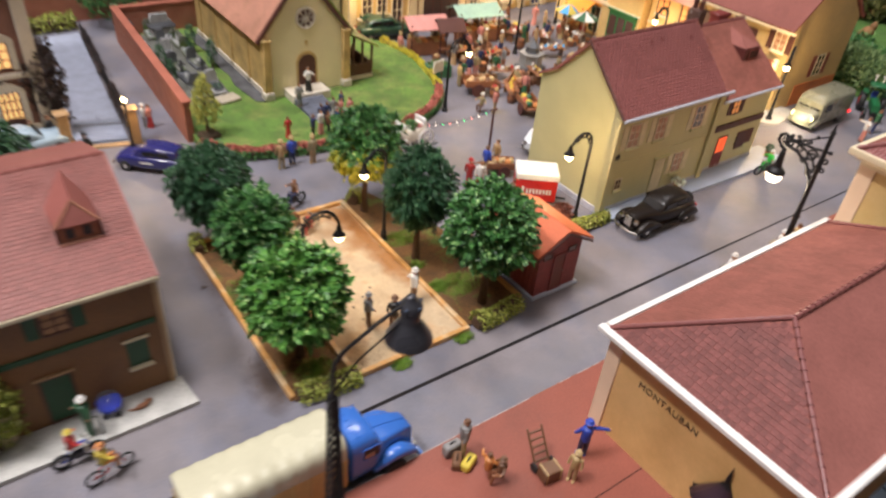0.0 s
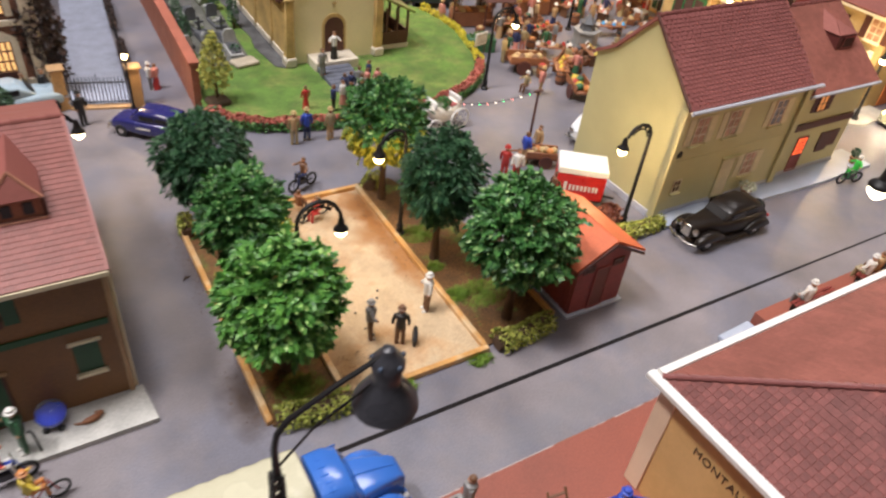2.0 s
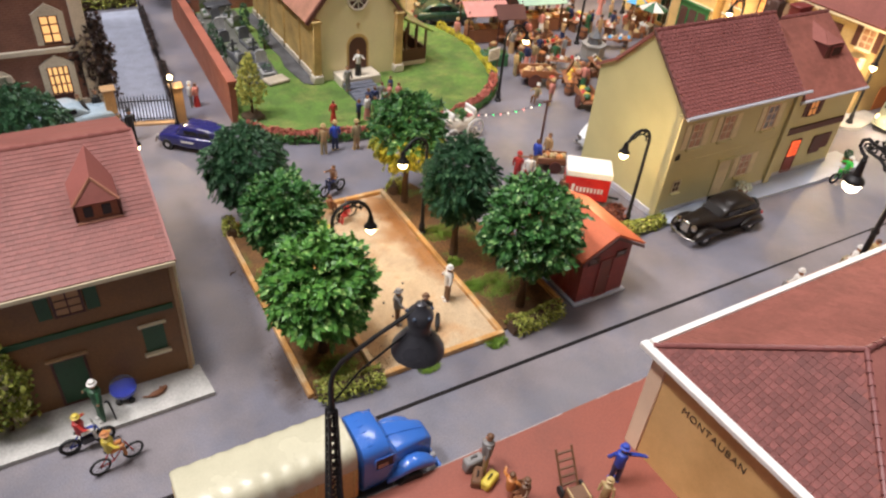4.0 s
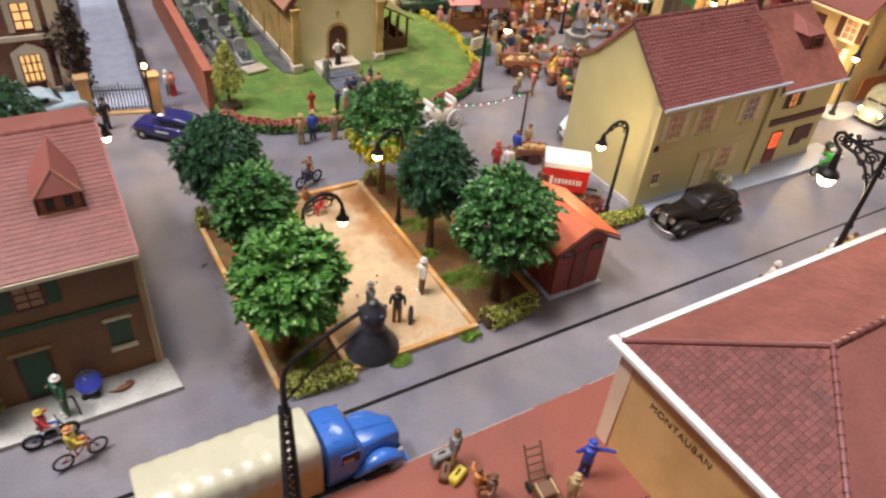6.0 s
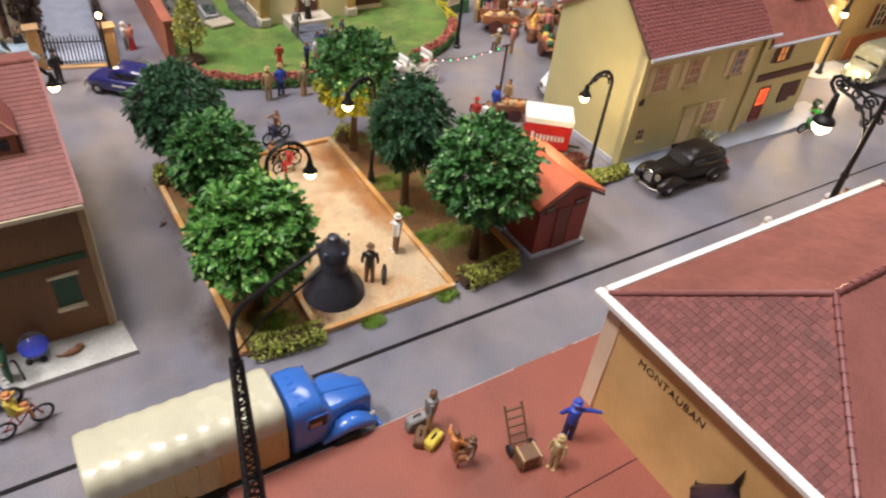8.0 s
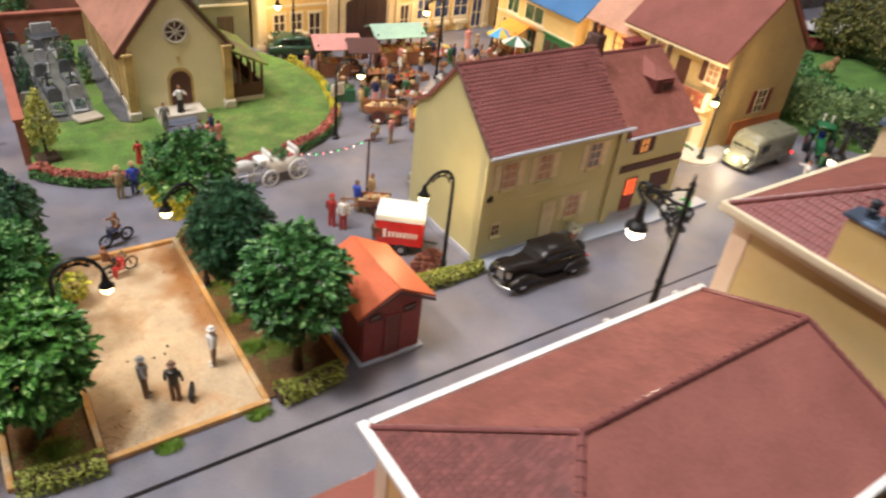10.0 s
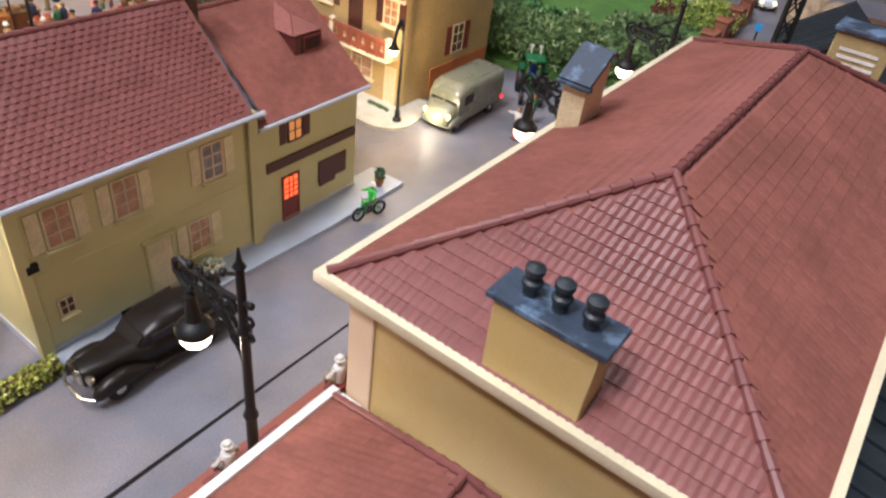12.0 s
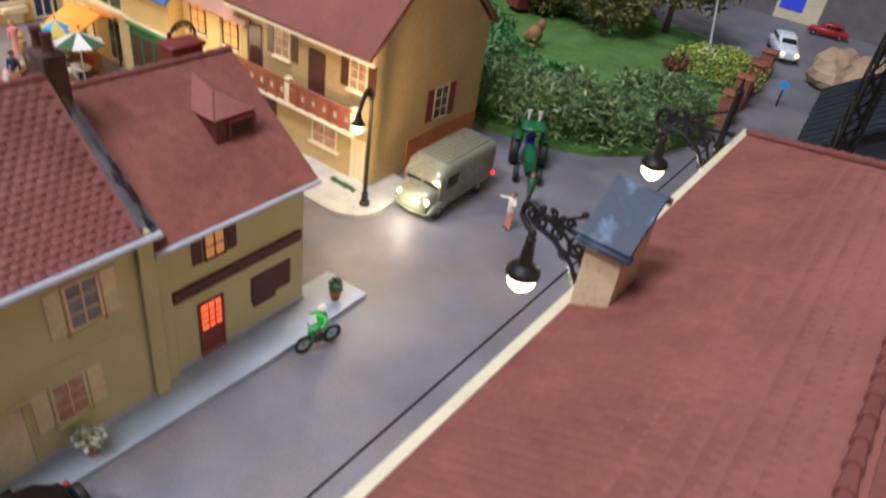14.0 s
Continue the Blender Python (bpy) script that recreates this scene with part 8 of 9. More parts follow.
def kiosk():
    t = thing("trailer_kiosk", 8.3, 5.8, 0, -37, "red and white sales trailer with white brewery lettering", "trailer")
    part("body", Form().box(0, 0, 1.08, 2.0, 1.3, 1.15, bev=0.04), mat("red_trailer_enamel", (0.56, 0.025, 0.02), 0.35, bump=0.0), t)
    part("top", Form().box(0, 0, 1.82, 2.05, 1.36, 0.34, bev=0.05), WHITE, t, "white roof band")
    part("chassis", Form().box(0, 0, 0.46, 1.9, 1.1, 0.12, bev=0.02), IRON, t)
    for s in (-1, 1):
        wheel(t, 0.1, s * 0.6, 0.30, 0.16)
    part("drawbar", Form().tube([(0.95, 0, 0.45), (1.6, 0, 0.40)], 0.05, 6), IRON, t)
    for k, (lx, w) in enumerate(((-0.62, 0.16), (-0.42, 0.12), (-0.26, 0.12), (-0.10, 0.12), (0.06, 0.12), (0.22, 0.12), (0.38, 0.12), (0.54, 0.12), (0.68, 0.10))):
        part("lettering", Form().box(lx, -0.66, 1.05 + (0.04 if k == 0 else 0), w * 0.78, 0.012, 0.40 if k == 0 else 0.25), PAINTS["white"], t, "plain white lettering bar")
    return t


kiosk()


# ---- two-wheelers ----
def ring(f, cx, cz, r, thick, y=0.0, n=18):
    return f.tube([(cx + r * math.cos(2 * math.pi * k / n), y, cz + r * math.sin(2 * math.pi * k / n)) for k in range(n + 1)], thick, 5, caps=False)


def bicycle(x, y, rz, frame_mat, label, name="bicycle", motor=False, z=0.0):
    t = thing(name, x, y, z, rz, label, name, "bicycles and motorcycles")
    t.scale = (0.84, 0.84, 0.84)
    r, tk = (0.30, 0.065) if motor else (0.315, 0.045)
    for wx in (-0.55, 0.55):
        h = new("wheel")
        h.empty_display_size, h.parent = 0.01, t
        part("tyre", ring(Form(), wx, r + tk, r, tk), RUBBER, h)
        sp = Form()
        for k in range(8):
            a = k * math.pi / 4
            sp.tube([(wx, 0, r + tk), (wx + r * math.cos(a), 0, r + tk + r * math.sin(a))], 0.008, 4)
        part("spoke_set", sp, IRONGREY, h)
    f = Form().tube([(-0.55, 0, r), (-0.15, 0, 0.85)], 0.025, 6).tube([(-0.15, 0, 0.85), (0.36, 0, 0.88)], 0.025, 6).tube([(-0.1, 0, 0.35), (0.36, 0, 0.84)], 0.025, 6).tube([(-0.55, 0, r), (-0.1, 0, 0.33)], 0.025, 6).tube([(0.55, 0, r), (0.34, 0, 1.0)], 0.025, 6).tube([(-0.15, 0, 0.85), (-0.1, 0, 0.33)], 0.025, 6)
    part("frame", f, frame_mat, t)
    part("handlebar", Form().tube([(0.28, -0.26, 1.03), (0.34, 0, 1.0), (0.28, 0.26, 1.03)], 0.022, 6), CHROME, t)
    part("saddle", Form().box(-0.18, 0, 0.92, 0.3, 0.16, 0.07, bev=0.03), PAINTS["black"], t)
    if motor:
        part("tank", Form().loft([square(w, h, 0, z, sx, 10, 0.7) for sx, w, z, h in ((-0.1, 0.06, 0.82, 0.06), (0.08, 0.13, 0.84, 0.12), (0.3, 0.10, 0.86, 0.10), (0.4, 0.04, 0.88, 0.05))]), frame_mat, t)
        part("engine", Form().box(0.02, 0, 0.45, 0.42, 0.24, 0.34, bev=0.05), IRONGREY, t)
    return t


# ---- figurines: painted doll-like miniatures, one plain mesh each ----
def figurine(x, y, z, rz, top, legs, hat=None, h=1.6, sit=False, arm=(0, 0), label="", skirt=False, group="painted figurines"):
    f, s = Form(), h / 1.72
    if sit:
        for d in (-1, 1):
            f.tube([(0, d * 0.11, 0.0), (0.38, d * 0.12, 0.02), (0.42, d * 0.12, -0.45)], [0.10, 0.085, 0.06], 7, slot=1)
        b = 0.0
    elif skirt:
        f.lathe(0, 0, [(0.24, 0.0), (0.20, 0.4), (0.15, 0.86)], 9, slot=1)
        b = 0.84
    else:
        for d in (-1, 1):
            f.tube([(0.02, d * 0.11, 0), (0, d * 0.10, 0.45), (0, d * 0.08, 0.88)], [0.075, 0.085, 0.11], 7, slot=1)
            f.box(0.06, d * 0.11, 0.04, 0.24, 0.11, 0.08, bev=0.02, slot=3)
        b = 0.84
    f.lathe(0, 0, [(0.15, b - 0.04), (0.17, b + 0.1), (0.165, b + 0.25), (0.20, b + 0.45), (0.17, b + 0.56), (0.07, b + 0.62)], 10, slot=0)
    for d, a in ((-1, arm[0]), (1, arm[1])):
        sh = V((0, d * 0.20, b + 0.52))
        if a > 1:
            el, ha = sh + V((0.03, d * 0.30, -0.08)), sh + V((0.06, d * 0.60, -0.20))
        else:
            el = sh + V((0.14 * a, d * (0.07 + 0.12 * a), -0.28 + 0.22 * a))
            ha = el + V((0.22 * max(a, 0.3), d * 0.10 * a, -0.20 + 0.28 * a))
        f.tube([sh, el, ha], [0.07, 0.06, 0.05], 6, slot=0)
        f.ball(ha.x, ha.y, ha.z, 0.055, n=6, slot=2)
    f.ball(0, 0, b + 0.74, 0.115, 0.105, 0.13, 9, slot=2)
    if hat is not None:
        f.lathe(0, 0, [(0.16, b + 0.81), (0.16, b + 0.83), (0.115, b + 0.85), (0.10, b + 0.93), (0.03, b + 0.95)], 9, slot=3)
    else:
        f.ball(-0.02, 0, b + 0.79, 0.12, 0.115, 0.10, 8, slot=3)
    for i in range(len(f.v)):
        f.v[i] = f.v[i] * s
    return solid("figurine", f, [PAINTS[top], PAINTS[legs], SKINTONE, PAINTS[hat or "brown"]], x, y, z, rz, label or f"painted miniature figurine in {top} and {legs}", "figurine", group)


# boules players
figurine(-3.15, 2.0, 0.05, -20, "grey", "brown", "grey", arm=(0.5, 0.2), label="painted miniature figurine in a grey jacket and hat", group="boules players")
figurine(-2.4, 1.38, 0.05, 60, "black", "brown", "brown", label="painted miniature figurine in a black jacket and cap", group="boules players")
figurine(-0.86, 2.4, 0.05, 170, "white", "brown", "white", arm=(0.4, 0.2), label="painted miniature figurine in a white shirt", group="boules players")
solid("figurine", Form().loft([square(w, h, 0, zc, sx, 8, 0.8) for sx, w, zc, h in ((-0.18, 0.05, 0.22, 0.05), (-0.08, 0.10, 0.28, 0.11), (0.10, 0.10, 0.36, 0.14), (0.20, 0.06, 0.55, 0.09))]).tube([(-0.08, 0, 0), (-0.08, 0, 0.28)], 0.06, 6).tube([(0.1, 0, 0), (0.1, 0, 0.32)], 0.06, 6), PAINTS["black"], -1.98, 1.15, 0.05, 60, "small plain black miniature beside the players", "figurine", "boules players")
for k in range(6):
    r = random.Random(k)
    solid("boule", Form().ball(0, 0, 0.04, 0.04), IRONGREY, -2.6 + r.uniform(-0.9, 0.7), 2.8 + r.uniform(-0.6, 1.2), 0.05, 0, "dark steel boule on the sand", "ball", "boules")
# street by the brown house
bicycle(-13.45, 1.15, 4, PAINTS["blue"], "small blue motorcycle with a rider figurine", "motorcycle", True)
figurine(-13.55, 1.15, 0.74, 4, "red", "white", "yellow", sit=True, h=1.36, arm=(0.7, 0.7), label="seated figurine in a red top and yellow cap")
bicycle(-12.82, 0.18, 14, PAINTS["red"], "red bicycle with a rider figurine")
figurine(-12.93, 0.16, 0.76, 14, "yellow", "orange", "orange", sit=True, h=1.42, arm=(0.7, 0.7), label="seated figurine in a yellow top with orange hair")
figurine(-12.96, 1.9, 0.17, 200, "green", "green", "white", arm=(0.5, 0.3), label="painted figurine in dark green overalls and a white hat")
wk_stick = thing("walking_stick", -12.62, 1.72, 0.17, 0, "thin black walking stick beside the green figurine", "stick")
part("shaft", Form().tube([(0, 0, 0), (-0.05, 0.03, 0.72), (-0.10, 0.05, 0.80), (-0.17, 0.06, 0.76)], 0.03, 6), IRON, wk_stick)
pr = thing("glass_globe", -12.22, 2.4, 0.17, 0, "clear glass globe over a shiny blue base on the pavement", "ornament")
CLEAR, clear_tree, clear_bsdf = nodes_of("clear_glass_dome")
clear_bsdf.inputs["Transmission Weight"].default_value, clear_bsdf.inputs["Roughness"].default_value, clear_bsdf.inputs["IOR"].default_value = 0.94, 0.03, 1.25
clear_bsdf.inputs["Base Color"].default_value = (0.72, 0.76, 0.90, 1)
dome = part("dome", Form().ball(0, 0, 0.52, 0.40, 0.40, 0.38, 18), CLEAR, pr, "clear glass dome")
dome.visible_shadow = False
part("bowl", Form().lathe(0, 0, [(0.08, 0.17), (0.22, 0.22), (0.30, 0.34), (0.31, 0.44), (0.20, 0.46), (0.05, 0.47)], 16), mat("blue_bowl_enamel", (0.02, 0.04, 0.36), 0.2, bump=0, coat=0.5), pr, "glossy blue bowl")
for k in range(4):
    a = k * math.pi / 2 + 0.6
    part("foot", Form().ball(0.26 * math.cos(a), 0.26 * math.sin(a), 0.09, 0.10, 0.10, 0.09, 8), RUBBER, pr)
solid("figurine", Form().ball(0, 0, 0.09, 0.26, 0.10, 0.09).ball(0.26, 0.06, 0.12, 0.09, 0.08, 0.08).tube([(-0.2, 0, 0.06), (-0.4, 0.12, 0.05)], 0.03, 5).tube([(0.1, 0.1, 0.06), (0.2, 0.24, 0.04)], 0.03, 5), PAINTS["wood"], -11.35, 2.15, 0.17, 10, "small orange-brown lying miniature on the pavement", "figurine")
# station forecourt
figurine(-0.72, -6.9, ZP, 62, "blue", "navy", "blue", arm=(1.5, 0.35), label="painted figurine in blue with one arm stretched out", group="forecourt figurines")
figurine(-1.58, -7.4, ZP, 200, "straw", "tan", "straw", h=1.3, label="painted figurine in tan clothes", group="forecourt figurines")
figurine(-3.85, -4.95, ZP, 150, "grey", "tan", None, label="painted figurine in grey carrying luggage", group="forecourt figurines")
figurine(-3.7, -5.98, ZP + 0.42, 20, "orange", "brown", None, h=1.35, sit=True, arm=(0.6, 0.8), label="painted figurine in orange kneeling by luggage", group="forecourt figurines")
figurine(-3.45, -6.3, ZP + 0.40, 160, "brown", "wood", "brown", h=1.3, sit=True, arm=(0.5, 0.6), label="painted figurine in brown kneeling by luggage", group="forecourt figurines")
ht = thing("hand_truck", -2.05, -6.62, ZP, -98, "brown ladder-backed luggage hand truck on the forecourt", "hand truck")
for s in (-0.25, 0.25):
    part("side_rail", Form().tube([(0, s, 0.1), (-0.75, s, 1.05)], 0.035, 6), PAINTS["brown"], ht)
    part("wheel", Form().lathe(0.0, s * 1.3, [(0.03, -0.04), (0.16, -0.04), (0.16, 0.04), (0.03, 0.04)], 12, axis="y", cz=0.16), RUBBER, ht)
for k in range(5):
    part("rung", Form().box(-0.12 - 0.135 * k, 0, 0.26 + 0.17 * k, 0.05, 0.5, 0.05), PAINTS["brown"], ht)
part("toe_plate", Form().box(0.2, 0, 0.08, 0.4, 0.5, 0.06, bev=0.02), IRON, ht)
tk = thing("trunk", -2.12, -6.98, ZP, -8, "dark brown travelling trunk with pale edge bands on the hand truck", "trunk", "forecourt luggage")
part("chest", Form().box(0, 0, 0.28, 0.62, 0.46, 0.44, bev=0.03), PAINTS["brown"], tk)
for sx in (-0.24, 0.24):
    part("band", Form().box(sx, 0, 0.28, 0.05, 0.48, 0.46, bev=0.01), PAINTS["straw"], tk)
part("runner", Form().box(0, 0, 0.03, 0.5, 0.4, 0.06, bev=0.01), PAINTS["wood"], tk)
for k, (x, y, c, w, hh) in enumerate(((-3.85, -4.55, "grey", 0.6, 0.45), (-3.70, -5.20, "yellow", 0.6, 0.30), (-3.95, -4.95, "brown", 0.6, 0.28))):
    cs = thing("suitcase", x - 0.25, y - 0.18, ZP, k * 25, f"{c} suitcase standing on the forecourt", "suitcase", "forecourt luggage")
    part("case", Form().box(0, 0, hh / 2, w, 0.3, hh, bev=0.05), PAINTS[c], cs)
    part("handle", Form().tube([(-0.1, 0, hh), (-0.08, 0, hh + 0.07), (0.08, 0, hh + 0.07), (0.1, 0, hh)], 0.02, 5), PAINTS["black"], cs)
for x, c, d in ((11.15, "white", "grey"), (14.75, "white", "khaki"), (15.3, "tan", "brown"), (15.95, "straw", "wood")):
    figurine(x, -3.5, ZP + 0.46, 90, c, d, "white" if c == "white" else None, sit=True, arm=(0.3, 0.4), label=f"seated painted figurine in {c} and {d} on a bench", group="figurines before the station")
for bx in (11.6, 15.4):
    bn = thing("bench", bx, -3.55, ZP, 0, "dark red slatted bench before the station front", "bench", "station benches")
    for k in range(3):
        part("slat", Form().box(0, -0.15 + 0.15 * k, 0.40, 2.2, 0.12, 0.05, bev=0.01), REDBROWN, bn)
    for sx in (-0.9, 0.9):
        part("leg", Form().box(sx, 0, 0.19, 0.1, 0.4, 0.38, bev=0.02), IRON, bn)
solid("kerb_stone", Form().box(0, 0, 0.1, 1.6, 0.4, 0.2, bev=0.04), KERBBLUE, 8.5, -3.1, 0, 3, "pale loose kerb stone beside the forecourt", "kerb")
# street in front of the guest house
bicycle(22.0, 1.92, 167, PAINTS["lime"], "green and black motorcycle with a rider figurine", "motorcycle", True)
figurine(22.1, 1.9, 0.74, 167, "lime", "green", "white", sit=True, h=1.42, arm=(0.7, 0.7), label="seated figurine in a bright green jacket")
fpot = flower_pot(15.75, 2.95, 0.16, 0.95, "terracotta pot with white flowers by the door")
part("plant", flakes(Form(), [p + V((0, 0, 0.56)) for p in crown_points(140, 0.36, 0.36, 0.2, 41)], 0.08), leaf_mat("white_flowers", (0.30, 0.34, 0.2), (0.8, 0.8, 0.7)), fpot, smooth=False)
fpot = flower_pot(23.75, 2.95, 0.16, 0.75, "terracotta pot with a dark green plant at the corner")
part("plant", flakes(Form(), [p + V((0, 0, 0.56)) for p in crown_points(140, 0.2, 0.2, 0.25, 42)], 0.07), LEAF_DEEP, fpot, smooth=False)
figurine(31.6, 1.5, 0, 150, "white", "pink", None, arm=(0.9, 0.9), label="painted figurine in a white blouse and pink trousers")
figurine(33.5, 1.8, 0, 120, "green", "navy", None, label="painted figurine in green and navy")
# behind the court
bicycle(-2.0, 10.85, 200, PAINTS["black"], "black motorcycle with a rider figurine", "motorcycle", True)
figurine(-1.95, 10.85, 0.74, 200, "brown", "navy", None, sit=True, h=1.42, arm=(0.7, 0.7), label="seated figurine in brown on a motorcycle")
bicycle(-2.35, 8.75, 20, PAINTS["black"], "dark bicycle standing at the back of the court")
figurine(-2.3, 8.6, 0.42, 200, "red", "red", None, h=1.3, sit=True, arm=(0.5, 0.5), label="seated painted figurine in red by the bicycle")
figurine(-2.75, 9.3, 0.42, 30, "wood", "brown", None, h=1.3, sit=True, arm=(0.4, 0.4), label="seated painted figurine in red-brown by the bicycle")
for x, y, rz, a, b, c in ((-1.05, 14.3, 80, "tan", "khaki", "straw"), (-0.4, 14.45, 90, "blue", "navy", "straw"), (0.6, 14.15, 100, "khaki", "tan", "straw")):
    figurine(x, y, 0, rz, a, b, c, group="wedding onlookers")
figurine(0.35, 16.5, 0.42, 90, "red", "red", None, h=1.2, skirt=True, label="painted figurine in a red dress", group="wedding party")
figurine(2.35, 19.3, 0.62, -90, "grey", "grey", None, h=1.4, label="painted figurine in a grey suit on the steps", group="wedding party")
figurine(3.45, 20.4, 0.91, -90, "white", "black", None, skirt=True, arm=(0.5, 0.5), h=1.45, label="painted figurine in a white robe on the landing", group="wedding party")
for k, (x, y) in enumerate(((2.9, 17.0), (3.3, 16.6), (3.8, 17.1), (4.25, 17.9), (3.0, 16.0), (3.7, 16.2), (2.1, 16.2), (2.4, 15.9), (2.5, 16.9), (3.5, 17.4), (4.3, 17.0), (1.5, 15.9))):
    figurine(x, y, 0.42, 60 + 40 * k, ("navy", "grey", "pink", "navy", "navy", "grey", "white", "brown")[k % 8], ("navy", "white", "pink", "black")[k % 4], None, h=1.35, skirt=k % 4 in (1, 2), group="wedding party")
figurine(-5.35, 21.5, 0, 130, "pink", "red", None, h=1.32, skirt=True, label="painted figurine in a red coat on the lane", group="lane figurines")
figurine(-5.62, 21.55, 0, -20, "white", "grey", "white", h=1.38, label="painted figurine in white on the lane", group="lane figurines")
figurine(-9.0, 19.0, 0, -60, "black", "black", "black", label="painted figurine in a black uniform by the gate", group="lane figurines")
figurine(-10.1, 21.7, 0, -40, "black", "navy", None, group="lane figurines")
figurine(-10.9, 21.5, 0, -40, "khaki", "green", None, group="lane figurines")
shrub(-4.15, 7.6, 0.05, 0.55, 0.55, LEAF_YELLOW, 420, "bright yellow flowering shrub between the court trees", seed=66, stem=0.2, size=0.1, group="bushes by the court")
# bridal carriage
bc = thing("carriage", 6.0, 13.5, 0, 188, "white open bridal carriage with green garlands", "carriage")
part("body", Form().loft([square(w, h, 0, z, sx, 12, 0.6) for sx, w, z, h in ((-0.95, 0.36, 1.15, 0.30), (-0.6, 0.52, 0.85, 0.42), (0.0, 0.5, 0.72, 0.34), (0.45, 0.52, 0.85, 0.42), (0.85, 0.36, 1.05, 0.22))]), mat("cream_carriage_paint", (0.78, 0.72, 0.62), 0.4, bump=0.05), bc, "cream curved carriage body")
for sx in (-0.78, 0.62):
    part("backrest", Form().box(sx, 0, 1.38, 0.14, 0.86, 0.42, bev=0.06), WHITE, bc)
part("seat", Form().box(-0.5, 0, 1.2, 0.42, 0.8, 0.12, bev=0.05), mat("rose_cushion", (0.42, 0.12, 0.11), 0.8), bc, "rose cushion")
for sx, r in ((-0.75, 0.52), (0.78, 0.40)):
    for sy in (-0.58, 0.58):
        wh = part("wheel", ring(Form(), sx, r, r, 0.05, sy), WHITE, bc)
        for k in range(8):
            part("spoke", Form().tube([(sx, sy, r), (sx + r * math.cos(k * 0.785), sy, r + r * math.sin(k * 0.785))], 0.022, 4), WHITE, wh)
        part("hub", Form().ball(sx, sy, r, 0.09, 0.08, 0.09, 8), WHITE, wh)
part("garland", flakes(Form(), [p + V((-0.05, 0, 1.3)) for p in crown_points(220, 0.42, 0.42, 0.2, 43)], 0.08), LEAF_MID, bc, smooth=False)
part("box_seat", Form().box(1.0, 0, 1.15, 0.4, 0.7, 0.3, bev=0.06), WHITE, bc)
part("shaft", Form().tube([(0.85, 0.25, 0.6), (2.6, 0.25, 0.75)], 0.03, 5).tube([(0.85, -0.25, 0.6), (2.6, -0.25, 0.75)], 0.03, 5), WHITE, bc)
solid("figurine", Form().ball(0, 0, 1.05, 0.62, 0.24, 0.30).ball(0.66, 0, 1.5, 0.28, 0.14, 0.16).tube([(0.45, 0, 1.2), (0.62, 0, 1.5)], [0.2, 0.12], 8).tube([(-0.4, 0.15, 1), (-0.42, 0.15, 0)], 0.07, 6).tube([(-0.4, -0.15, 1), (-0.42, -0.15, 0)], 0.07, 6).tube([(0.4, 0.15, 1), (0.42, 0.15, 0)], 0.07, 6).tube([(0.4, -0.15, 1), (0.42, -0.15, 0)], 0.07, 6), PAINTS["white"], 4.15, 13.25, 0, 188, "plain white draught-animal miniature before the carriage", "figurine")

# ---- garland of coloured bulbs ----
fl = thing("light_garland", label="thin brown post with a string of coloured bulbs", category="string lights")
PB, PT = V((9.25, 10.55, 0)), V((9.25, 10.55, 2.75))
part("post", Form().tube([PB, PT], [0.07, 0.05], 8).box(PT.x, PT.y, PT.z, 0.5, 0.12, 0.08, bev=0.02), DARKWOOD, fl)
GE = V((6.3, 14.0, 1.05))
line = [PT.lerp(GE, k / 12) - V((0, 0, 0.35 * math.sin(math.pi * k / 12))) for k in range(13)]
part("cable", Form().tube(line, 0.012, 4), IRON, fl)
tones = [glow("bulb_green", (0.05, 0.9, 0.25), 2.0), glow("bulb_white", (1, 0.9, 0.75), 2.5), glow("bulb_pink", (1.0, 0.3, 0.25), 2.0)]
for k, p in enumerate(line[1:]):
    part("bulb", Form().ball(p.x, p.y, p.z - 0.04, 0.04, n=8), tones[k % 3], fl)


# ---- market on the square ----
def stall(x, y, rz, w, d, h, cloth, label, goods=("wood", "straw", "orange")):
    t = thing("market_stall", x, y, 0, rz, label, "market stall", "market stalls")
    for sx in (-w / 2, w / 2):
        for sy in (-d / 2, d / 2):
            part("post", Form().tube([(sx, sy, 0), (sx, sy, h)], 0.05, 6), DARKWOOD, t)
    part("awning", Form().slab([(-w / 2 - 0.25, -d / 2 - 0.3, h - 0.25), (w / 2 + 0.25, -d / 2 - 0.3, h - 0.25), (w / 2 + 0.25, 0.1, h + 0.35), (-w / 2 - 0.25, 0.1, h + 0.35)], 0.05).slab([(-w / 2 - 0.25, 0.1, h + 0.35), (w / 2 + 0.25, 0.1, h + 0.35), (w / 2 + 0.25, d / 2 + 0.3, h - 0.15), (-w / 2 - 0.25, d / 2 + 0.3, h - 0.15)], 0.05), cloth, t)
    part("counter", Form().box(0, -d / 4, 0.5, w, d / 2, 0.9, bev=0.04), PAINTS["wood"], t)
    for k in range(6):
        part("crate", Form().box(-w / 2 + w * (k + 0.5) / 6, -d / 4, 1.03, w / 6.5, d * 0.4, 0.18, bev=0.03), PAINTS[goods[k % len(goods)]], t)
    return t


stall(14.6, 25.0, -12, 2.6, 1.8, 2.2, PAINTS["pink"], "market stall with a pink awning and wooden counter")
stall(19.4, 25.6, -8, 3.2, 1.8, 2.3, PAINTS["mint"], "market stall with a pale green awning")
stall(28.1, 23.3, -85, 1.7, 1.9, 2.4, mat("orange_awning", (0.80, 0.30, 0.03), 0.6), "market stall with an orange awning")


